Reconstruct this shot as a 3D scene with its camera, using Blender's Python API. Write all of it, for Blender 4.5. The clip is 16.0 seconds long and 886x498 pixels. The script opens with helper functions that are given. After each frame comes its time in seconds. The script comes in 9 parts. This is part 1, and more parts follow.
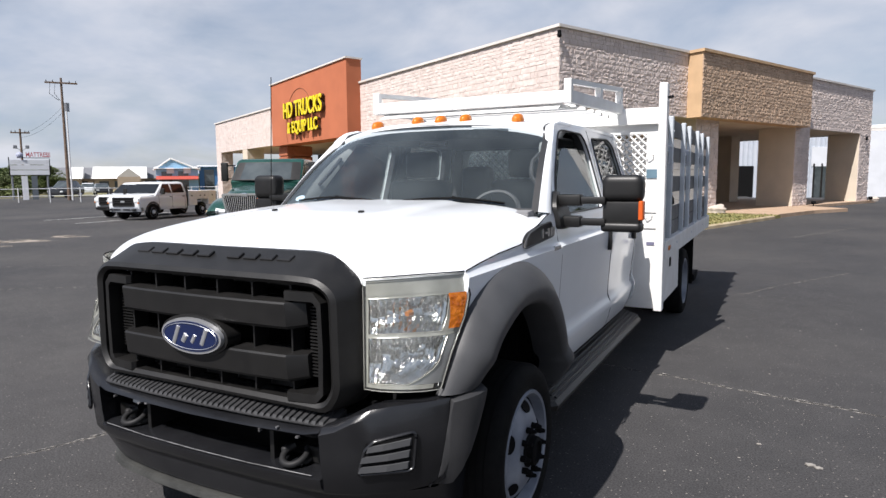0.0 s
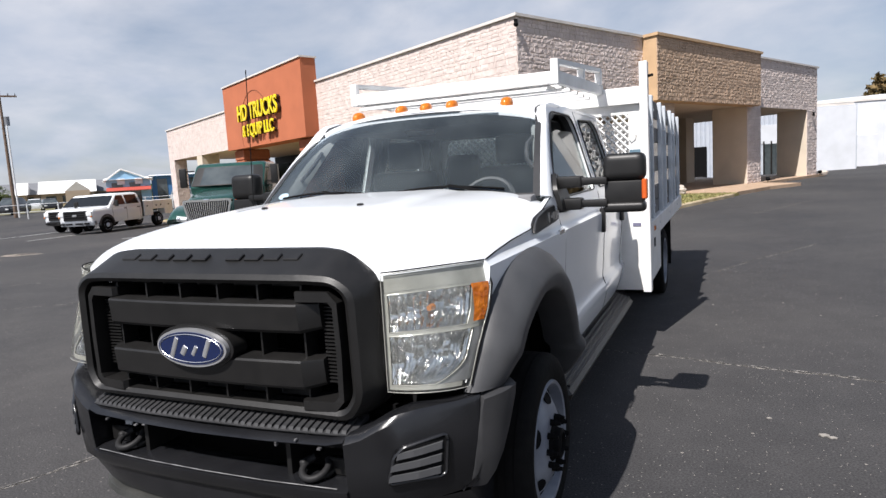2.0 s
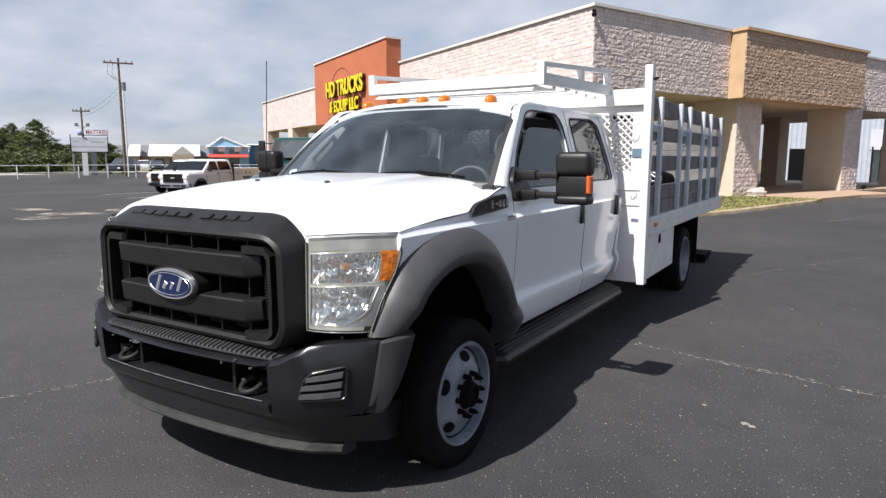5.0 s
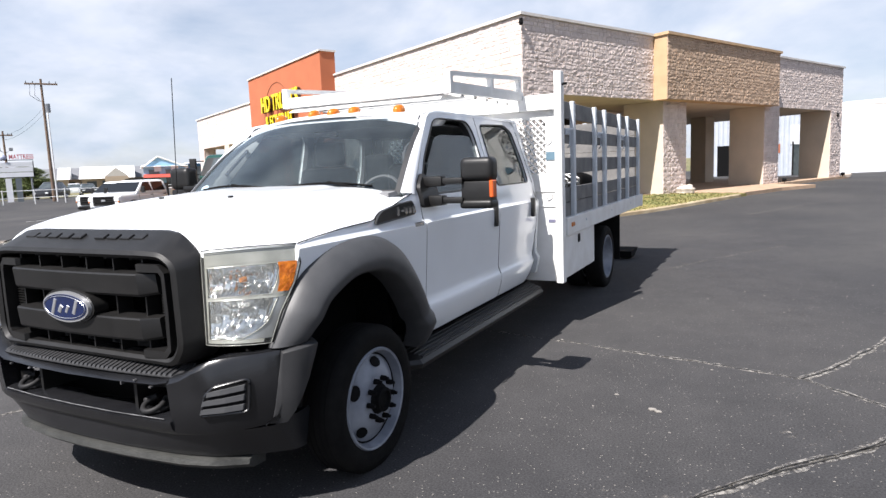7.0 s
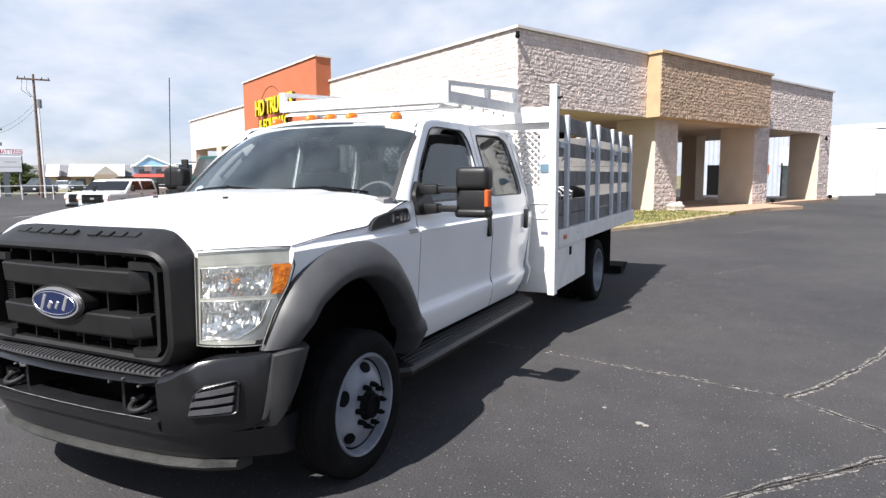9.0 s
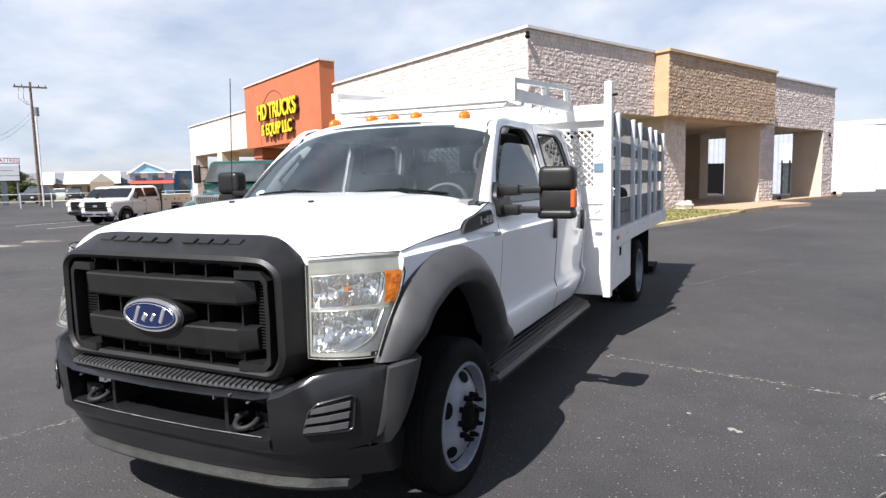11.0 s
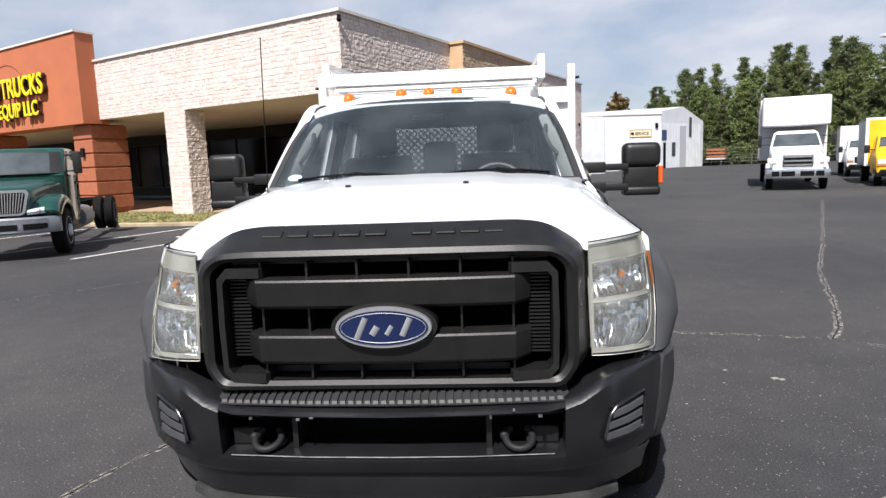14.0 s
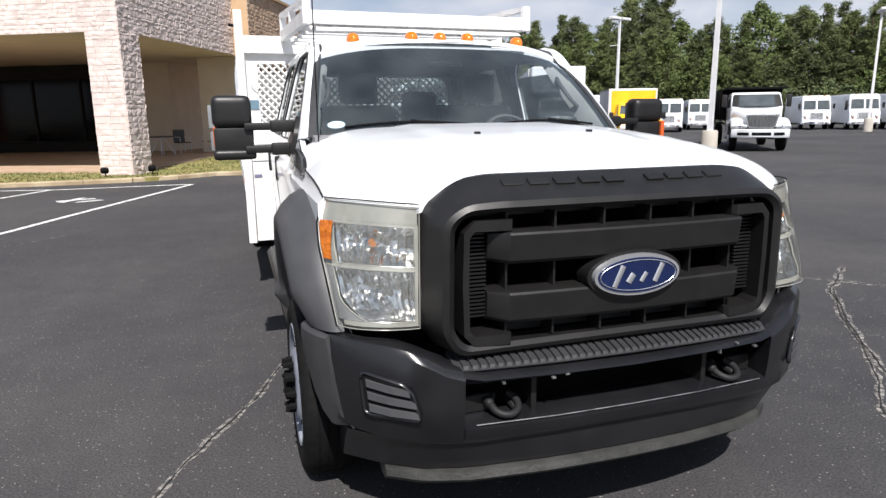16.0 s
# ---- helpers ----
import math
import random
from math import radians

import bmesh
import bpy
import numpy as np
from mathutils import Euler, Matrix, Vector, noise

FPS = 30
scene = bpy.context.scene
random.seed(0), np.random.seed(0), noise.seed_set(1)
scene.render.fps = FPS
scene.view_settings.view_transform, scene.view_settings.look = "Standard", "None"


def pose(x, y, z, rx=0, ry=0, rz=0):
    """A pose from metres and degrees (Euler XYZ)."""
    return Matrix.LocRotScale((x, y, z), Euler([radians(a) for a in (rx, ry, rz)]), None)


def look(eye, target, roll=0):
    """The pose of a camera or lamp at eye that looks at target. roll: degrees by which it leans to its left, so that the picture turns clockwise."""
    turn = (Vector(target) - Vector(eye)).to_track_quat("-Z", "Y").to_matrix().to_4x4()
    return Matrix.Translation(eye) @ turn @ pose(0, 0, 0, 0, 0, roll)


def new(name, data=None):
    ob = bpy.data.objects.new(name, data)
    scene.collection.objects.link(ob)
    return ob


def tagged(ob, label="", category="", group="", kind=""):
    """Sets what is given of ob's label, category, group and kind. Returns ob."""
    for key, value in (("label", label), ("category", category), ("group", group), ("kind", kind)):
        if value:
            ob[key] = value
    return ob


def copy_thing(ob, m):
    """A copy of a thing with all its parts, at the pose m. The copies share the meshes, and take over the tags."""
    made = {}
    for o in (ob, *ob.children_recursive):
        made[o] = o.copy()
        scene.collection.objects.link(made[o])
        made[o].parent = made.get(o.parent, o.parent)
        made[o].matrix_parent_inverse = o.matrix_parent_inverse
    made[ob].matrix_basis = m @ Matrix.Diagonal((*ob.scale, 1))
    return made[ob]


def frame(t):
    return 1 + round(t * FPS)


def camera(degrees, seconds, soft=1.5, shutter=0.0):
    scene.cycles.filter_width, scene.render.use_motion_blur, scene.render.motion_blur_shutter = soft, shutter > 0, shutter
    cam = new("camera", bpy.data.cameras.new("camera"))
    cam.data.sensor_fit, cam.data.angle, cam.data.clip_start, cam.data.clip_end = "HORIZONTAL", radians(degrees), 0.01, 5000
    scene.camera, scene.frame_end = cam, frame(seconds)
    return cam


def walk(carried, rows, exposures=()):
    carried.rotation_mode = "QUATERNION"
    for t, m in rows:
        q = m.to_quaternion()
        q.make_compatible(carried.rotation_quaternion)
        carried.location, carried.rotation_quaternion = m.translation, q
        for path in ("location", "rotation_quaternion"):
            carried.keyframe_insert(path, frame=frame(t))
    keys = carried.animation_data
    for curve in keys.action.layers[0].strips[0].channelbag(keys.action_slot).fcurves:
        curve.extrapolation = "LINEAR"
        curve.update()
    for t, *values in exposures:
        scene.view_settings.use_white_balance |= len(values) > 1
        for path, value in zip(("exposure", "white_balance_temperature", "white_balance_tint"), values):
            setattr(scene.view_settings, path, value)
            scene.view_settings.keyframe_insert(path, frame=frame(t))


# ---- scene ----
cam = camera(69.7, 16.0, soft=1.45)
PATH = [
    (0, (2.115, -1.872, 1.673), (1.199, -0.108, 1.451), -0.5),
    (0.5, (2.085, -1.867, 1.665), (1.161, -0.105, 1.455), 0.0),
    (1, (2.058, -1.812, 1.636), (1.167, -0.034, 1.427), -0.0),
    (1.5, (1.952, -1.818, 1.639), (1.066, -0.038, 1.417), -2.1),
    (2, (1.856, -1.826, 1.636), (1.046, -0.013, 1.397), -3.5),
    (2.5, (1.837, -1.846, 1.635), (1.183, 0.024, 1.359), -3.8),
    (3, (1.923, -1.874, 1.642), (1.102, -0.068, 1.385), -3.6),
    (3.2, (1.976, -1.865, 1.639), (1.041, -0.116, 1.382), -3.4),
    (5.3, (2.855, -1.981, 1.640), (1.819, -0.294, 1.358), 0.1),
    (5.5, (2.916, -1.958, 1.638), (1.919, -0.246, 1.363), -0.6),
    (6, (2.995, -1.931, 1.626), (2.078, -0.173, 1.361), -2.5),
    (6.5, (3.001, -1.932, 1.627), (2.107, -0.162, 1.369), -2.4),
    (7, (2.994, -1.925, 1.627), (2.095, -0.157, 1.372), -2.3),
    (7.5, (2.984, -1.946, 1.628), (2.077, -0.18, 1.387), -3.5),
    (8, (2.99, -1.944, 1.628), (2.087, -0.175, 1.393), -3.2),
    (8.2, (2.989, -1.944, 1.628), (2.086, -0.175, 1.394), -2.3),
    (10.3, (2.771, -1.950, 1.604), (1.916, -0.156, 1.384), 0.4),
    (10.5, (2.681, -1.971, 1.611), (1.793, -0.192, 1.391), -1.1),
    (11, (2.416, -2.041, 1.616), (1.557, -0.248, 1.397), -1.2),
    (11.5, (2.118, -2.012, 1.595), (1.288, -0.206, 1.372), 0.5),
    (12, (1.817, -2.008, 1.613), (1.018, -0.181, 1.457), -1.6),
    (12.5, (1.506, -2.145, 1.617), (0.92, -0.243, 1.416), -3.1),
    (13, (1.172, -2.214, 1.604), (0.753, -0.281, 1.302), -1.1),
    (13.5, (0.797, -2.2, 1.623), (0.446, -0.243, 1.405), -4.6),
    (14, (0.382, -2.25, 1.612), (0.238, -0.274, 1.338), -2.1),
    (14.5, (-0.027, -2.288, 1.625), (0.014, -0.318, 1.285), 0.2),
    (15, (-0.455, -2.2, 1.586), (-0.394, -0.23, 1.248), -3.6),
    (15.5, (-0.901, -2.055, 1.596), (-0.565, -0.109, 1.277), 0.3),
    (16, (-1.315, -1.925, 1.589), (-0.716, -0.061, 1.176), -0.6),
]
EXPOSURE = [(0.0, 0.60), (1.5, 0.62), (3.0, 0.58), (5.5, 0.70), (6.0, 0.96), (7.0, 1.04), (8.0, 1.05), (11.0, 1.02), (12.5, 0.93), (14.0, 0.72), (14.5, 0.67), (15.0, 0.77), (15.5, 0.83), (16.0, 0.66)]
walk(cam, [(t, look(eye, target, roll)) for t, eye, target, roll in PATH], [(t, e, 6280, 13.0) for t, e in EXPOSURE])

# ---- world, sun ----
SUN = Vector((-0.26, -1.17, 1.52)).normalized()
world = bpy.data.worlds.new("world")
scene.world = world
world.use_nodes = True
wn, wl = world.node_tree.nodes, world.node_tree.links
sky = wn.new("ShaderNodeTexSky")
sky.sky_type, sky.sun_disc = "NISHITA", False
sky.sun_elevation = math.asin(SUN.z)
sky.sun_rotation = math.atan2(SUN.x, SUN.y)
sky.air_density, sky.dust_density, sky.ozone_density = 1.0, 0.8, 1.4
tc = wn.new("ShaderNodeTexCoord")
sep = wn.new("ShaderNodeSeparateXYZ")
wl.new(tc.outputs["Generated"], sep.inputs[0])
# cloud layer: the direction laid onto a flat sheet overhead
zc = wn.new("ShaderNodeMath"); zc.operation = "MAXIMUM"; zc.inputs[1].default_value = 0.0
wl.new(sep.outputs[2], zc.inputs[0])
za = wn.new("ShaderNodeMath"); za.operation = "ADD"; za.inputs[1].default_value = 0.30
wl.new(zc.outputs[0], za.inputs[0])
dx = wn.new("ShaderNodeMath"); dx.operation = "DIVIDE"
dy = wn.new("ShaderNodeMath"); dy.operation = "DIVIDE"
wl.new(sep.outputs[0], dx.inputs[0]); wl.new(za.outputs[0], dx.inputs[1])
wl.new(sep.outputs[1], dy.inputs[0]); wl.new(za.outputs[0], dy.inputs[1])
com = wn.new("ShaderNodeCombineXYZ")
wl.new(dx.outputs[0], com.inputs[0]); wl.new(dy.outputs[0], com.inputs[1])
cl = wn.new("ShaderNodeTexNoise")
cl.inputs["Scale"].default_value, cl.inputs["Detail"].default_value = 1.5, 9.0
cl.inputs["Roughness"].default_value, cl.inputs["Distortion"].default_value = 0.55, 0.5
wl.new(com.outputs[0], cl.inputs["Vector"])
cr = wn.new("ShaderNodeValToRGB")
cr.color_ramp.elements[0].position, cr.color_ramp.elements[1].position = 0.30, 0.60
cr.color_ramp.elements[0].color = (0.42, 0.42, 0.42, 1)
wl.new(cl.outputs["Fac"], cr.inputs[0])
cl2 = wn.new("ShaderNodeTexNoise")
cl2.inputs["Scale"].default_value, cl2.inputs["Detail"].default_value = 3.2, 8.0
wl.new(com.outputs[0], cl2.inputs["Vector"])
cc = wn.new("ShaderNodeValToRGB")
cc.color_ramp.elements[0].position, cc.color_ramp.elements[1].position = 0.32, 0.70
cc.color_ramp.elements[0].color = (5.5, 6.3, 7.5, 1)
cc.color_ramp.elements[1].color = (8.3, 8.5, 8.95, 1)
wl.new(cl2.outputs["Fac"], cc.inputs[0])
mx = wn.new("ShaderNodeMixRGB")
# the cloud sheet breaks up overhead into open blue
up = wn.new("ShaderNodeMapRange")
up.inputs[1].default_value, up.inputs[2].default_value, up.inputs[3].default_value, up.inputs[4].default_value = 0.30, 0.75, 1.0, 0.25
wl.new(zc.outputs[0], up.inputs[0])
thin = wn.new("ShaderNodeMath"); thin.operation = "MULTIPLY"
wl.new(cr.outputs[0], thin.inputs[0]); wl.new(up.outputs[0], thin.inputs[1])
wl.new(thin.outputs[0], mx.inputs[0])
wl.new(sky.outputs[0], mx.inputs[1])
wl.new(cc.outputs[0], mx.inputs[2])
bg = wn["Background"]
wl.new(mx.outputs[0], bg.inputs[0])
bg.inputs[1].default_value = 0.058

sun = new("sun", bpy.data.lights.new("sun", "SUN"))
sun.data.energy, sun.data.angle, sun.data.color = 5.0, radians(0.53), (1.0, 0.95, 0.87)
sun.matrix_world = look(SUN * 60, (0, 0, 0))


# ---- mesh tools ----
def mesh_of(bm, name, smooth=0.0):
    bmesh.ops.recalc_face_normals(bm, faces=bm.faces[:])
    if smooth:
        for f in bm.faces:
            f.smooth = True
        lim = radians(smooth)
        for e in bm.edges:
            if len(e.link_faces) == 2 and e.calc_face_angle(0) > lim:
                e.smooth = False
    me = bpy.data.meshes.new(name)
    bm.to_mesh(me)
    bm.free()
    return me


def part(name, bm, material, parent=None, label="", smooth=0.0):
    """Links a bmesh as one mesh object under a thing or a part."""
    me = bm if isinstance(bm, bpy.types.Mesh) else mesh_of(bm, name, smooth)
    if material is not None and not me.materials:
        me.materials.append(material)
    ob = new(name, me)
    if parent is not None:
        ob.parent = parent
    if label:
        tagged(ob, label)
    return ob


def thing(name, label, category, m=None, group="", kind=""):
    ob = new(name)
    ob.empty_display_size = 0.3
    if m is not None:
        ob.matrix_basis = m
    return tagged(ob, label, category, group, kind)


def box(bm, x0, x1, y0, y1, z0, z1, bevel=0.0, seg=1, m=None):
    vs = bmesh.ops.create_cube(bm, size=1.0)["verts"]
    for v in vs:
        v.co = Vector((x0 + (v.co.x + 0.5) * (x1 - x0), y0 + (v.co.y + 0.5) * (y1 - y0), z0 + (v.co.z + 0.5) * (z1 - z0)))
    out = vs
    if bevel:
        es = list({e for v in vs for e in v.link_edges})
        out = bmesh.ops.bevel(bm, geom=es, offset=bevel, segments=seg, affect="EDGES", profile=0.6)["verts"]
    if m is not None:
        bmesh.ops.transform(bm, matrix=m, verts=list({v for v in out if v.is_valid} | {v for v in vs if v.is_valid}))
    return bm


def boxes(*dims, bevel=0.0):
    bm = bmesh.new()
    for d in dims:
        box(bm, *d, bevel=bevel)
    return bm


def rod(bm, a, b, r, n=8, r2=None):
    a, b = Vector(a), Vector(b)
    m = Matrix.Translation((a + b) / 2) @ (b - a).to_track_quat("Z", "Y").to_matrix().to_4x4()
    bmesh.ops.create_cone(bm, cap_ends=True, segments=n, radius1=r, radius2=r if r2 is None else r2, depth=(b - a).length, matrix=m)
    return bm


def pipe(bm, pts, r, n=8, closed=False):
    """A tube along points."""
    pts = [Vector(p) for p in pts]
    k = len(pts)
    rings = []
    for i, p in enumerate(pts):
        a = pts[i - 1] if i or closed else p
        b = pts[(i + 1) % k] if i < k - 1 or closed else p
        q = (b - a).to_track_quat("Z", "Y")
        rings.append([bm.verts.new(p + q @ Vector((r * math.cos(j * math.tau / n), r * math.sin(j * math.tau / n), 0))) for j in range(n)])
    for i in range(k if closed else k - 1):
        s, t = rings[i], rings[(i + 1) % k]
        for j in range(n):
            bm.faces.new((s[j], s[(j + 1) % n], t[(j + 1) % n], t[j]))
    if not closed:
        bm.faces.new(rings[0][::-1]); bm.faces.new(rings[-1])
    return bm


def prism(bm, poly, axis, a, b):
    """A polygon in the plane across an axis ('x': (y,z), 'y': (x,z), 'z': (x,y)), drawn out from a to b."""
    def at(p, c):
        return {"x": (c, p[0], p[1]), "y": (p[0], c, p[1]), "z": (p[0], p[1], c)}[axis]
    lo = [bm.verts.new(at(p, a)) for p in poly]
    hi = [bm.verts.new(at(p, b)) for p in poly]
    bm.faces.new(lo); bm.faces.new(hi[::-1])
    for i in range(len(poly)):
        j = (i + 1) % len(poly)
        bm.faces.new((lo[i], hi[i], hi[j], lo[j]))
    return bm


def loft(bm, rings, closed=True, caps=True):
    """Skin over rings of equally many points."""
    vr = [[bm.verts.new(p) for p in r] for r in rings]
    n = len(vr[0])
    for s, t in zip(vr, vr[1:]):
        for j in range(n if closed else n - 1):
            bm.faces.new((s[j], s[(j + 1) % n], t[(j + 1) % n], t[j]))
    if caps and closed:
        bm.faces.new(vr[0][::-1]); bm.faces.new(vr[-1])
    return bm


def lathe(bm, prof, n=24, axis="x", c=(0, 0, 0)):
    """Turns a profile of (along, radius) about an axis through c."""
    rings = []
    for a, r in prof:
        ring = []
        for j in range(n):
            u, v = r * math.cos(j * math.tau / n), r * math.sin(j * math.tau / n)
            p = {"x": (a, u, v), "y": (u, a, v), "z": (u, v, a)}[axis]
            ring.append(Vector(p) + Vector(c))
        rings.append(ring)
    return loft(bm, rings)


def mirrored(bm):
    """A copy of a bmesh, mirrored to the other side of x = 0."""
    b2 = bm.copy()
    for v in b2.verts:
        v.co.x = -v.co.x
    bmesh.ops.reverse_faces(b2, faces=b2.faces[:])
    return b2


# ---- materials ----
def material(name, color, rough=0.6, metal=0.0, color2=None, scale=8.0, detail=4.0, bump=0.0, bscale=60.0, coat=0.0, spec=0.5, low=0.35, high=0.65, island=0.0):
    """Two tones mixed by a large and a fine noise, with fine relief."""
    m = bpy.data.materials.new(name)
    m.use_nodes = True
    n, l = m.node_tree.nodes, m.node_tree.links
    p = n["Principled BSDF"]
    p.inputs["Roughness"].default_value, p.inputs["Metallic"].default_value = rough, metal
    p.inputs["Coat Weight"].default_value, p.inputs["Coat Roughness"].default_value = coat, 0.05
    p.inputs["Specular IOR Level"].default_value = spec
    c2 = color2 or tuple(0.86 * c for c in color)
    t = n.new("ShaderNodeTexCoord")
    a = n.new("ShaderNodeTexNoise"); a.inputs["Scale"].default_value, a.inputs["Detail"].default_value = scale, detail
    l.new(t.outputs["Object"], a.inputs["Vector"])
    r = n.new("ShaderNodeValToRGB")
    r.color_ramp.elements[0].position, r.color_ramp.elements[1].position = low, high
    r.color_ramp.elements[0].color, r.color_ramp.elements[1].color = (*color, 1), (*c2, 1)
    l.new(a.outputs["Fac"], r.inputs[0])
    out = r.outputs[0]
    if island:
        g = n.new("ShaderNodeNewGeometry"); o = n.new("ShaderNodeObjectInfo")
        ad = n.new("ShaderNodeMath"); l.new(g.outputs["Random Per Island"], ad.inputs[0]); l.new(o.outputs["Random"], ad.inputs[1])
        mr = n.new("ShaderNodeMapRange")
        mr.inputs[1].default_value, mr.inputs[2].default_value = 0.0, 2.0
        mr.inputs[3].default_value, mr.inputs[4].default_value = 1 - island, 1 + island
        l.new(ad.outputs[0], mr.inputs[0])
        hv = n.new("ShaderNodeHueSaturation"); l.new(mr.outputs[0], hv.inputs["Value"]); l.new(out, hv.inputs["Color"])
        out = hv.outputs[0]
    l.new(out, p.inputs["Base Color"])
    if bump:
        b = n.new("ShaderNodeTexNoise"); b.inputs["Scale"].default_value, b.inputs["Detail"].default_value = bscale, 5.0
        l.new(t.outputs["Object"], b.inputs["Vector"])
        bp = n.new("ShaderNodeBump"); bp.inputs["Strength"].default_value, bp.inputs["Distance"].default_value = bump, 0.02
        l.new(b.outputs["Fac"], bp.inputs["Height"]); l.new(bp.outputs[0], p.inputs["Normal"])
    return m


M_WHITE = material("white_paint", (0.775, 0.80, 0.825), 0.25, color2=(0.745, 0.77, 0.795), scale=2.0, coat=0.6)
M_RACK = material("white_enamel", (0.80, 0.80, 0.79), 0.4, color2=(0.72, 0.71, 0.69), scale=5.0, bump=0.05, bscale=30)
M_BLACK = material("black_plastic", (0.0068, 0.0066, 0.0066), 0.43, color2=(0.0105, 0.0101, 0.0099), scale=12, bump=0.06, bscale=220, spec=0.45)
M_GREY = material("grey_plastic", (0.050, 0.051, 0.054), 0.5, color2=(0.040, 0.041, 0.044), scale=9, bump=0.05, bscale=240)
# near-black for iron and liners; also stands for shade in openings
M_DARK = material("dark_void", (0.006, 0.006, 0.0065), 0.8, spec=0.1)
M_RUBBER = material("tyre_rubber", (0.005, 0.005, 0.0052), 0.8, color2=(0.009, 0.0088, 0.0085), scale=14, bump=0.15, bscale=90, spec=0.12)
M_STEEL = material("painted_rim", (0.60, 0.64, 0.70), 0.4, color2=(0.50, 0.53, 0.58), scale=8)
M_AMBER = material("amber_lens", (0.60, 0.18, 0.015), 0.2, color2=(0.42, 0.11, 0.008), scale=60)
M_STONE = material("split_face_stone", (0.56, 0.475, 0.44), 0.95, color2=(0.67, 0.58, 0.54), scale=3.0, bump=0.5, bscale=14, island=0.05)
M_TANSTONE = material("tan_split_face_stone", (0.40, 0.285, 0.200), 0.9, color2=(0.49, 0.355, 0.255), scale=3.0, bump=0.45, bscale=14, island=0.08)
M_TAN = material("tan_stucco", (0.52, 0.355, 0.21), 0.9, scale=2.0, bump=0.2, bscale=60)
M_STUCCO = material("cream_stucco", (0.60, 0.52, 0.42), 0.9, color2=(0.54, 0.47, 0.38), scale=1.2, bump=0.2, bscale=80)
M_ORANGE = material("orange_stucco", (0.43, 0.132, 0.060), 0.9, color2=(0.385, 0.118, 0.054), scale=1.0, bump=0.15, bscale=70)
M_BRICKRED = material("brown_red_block", (0.30, 0.095, 0.045), 0.9, color2=(0.36, 0.12, 0.06), scale=5, bump=0.3, bscale=50)
M_METALWHITE = material("white_sheet_metal", (0.63, 0.65, 0.69), 0.45, color2=(0.56, 0.58, 0.61), scale=0.8)
M_CAP = material("coping_metal", (0.68, 0.64, 0.60), 0.5, scale=1.0)
M_CONC = material("concrete", (0.42, 0.39, 0.34), 0.9, color2=(0.33, 0.30, 0.26), scale=1.5, bump=0.25, bscale=60)
M_KERB = material("weathered_kerb", (0.40, 0.33, 0.22), 0.95, color2=(0.26, 0.20, 0.12), scale=2.0, bump=0.3, bscale=50)
M_GRASS = material("dry_grass", (0.155, 0.165, 0.045), 1.0, color2=(0.26, 0.215, 0.075), scale=1.1, detail=8, bump=0.6, bscale=90)
M_BRONZE = material("dark_bronze", (0.010, 0.009, 0.008), 0.6, spec=0.2)
M_YELLOW = material("yellow_paint", (0.85, 0.47, 0.012), 0.4, scale=2)

# ---- ground ----
def gz(x, y):
    """The lot is level round the parked truck and falls gently to the north-west."""
    r = math.hypot(x, y)
    k = min(max((r - 5) / 15, 0.0), 1.0)
    far_rise = 1.0 if x > 0 else 1.0 - 0.9 * min(max((r - 57) / 10, 0.0), 1.0)
    # a low rise in front of the canopy
    u, v = 0.4823 * (x + 4.158) + 0.8791 * (y - 18.349), -0.9127 * (x + 4.158) + 0.4154 * (y - 18.349)
    def ramp(t):
        t = min(max(t, 0.0), 1.0)
        return t * t * (3 - 2 * t)
    rise = 0.20 * ramp((u - 0.5) / 8) * ramp((v + 10) / 7) * (1 - ramp((u - 28) / 14)) * (1 - ramp((v - 12) / 12))
    return (0.0089 * x - 0.0061 * y) * k * k * (3 - 2 * k) * min(1.0, 90 / max(r, 1.0)) * far_rise + rise


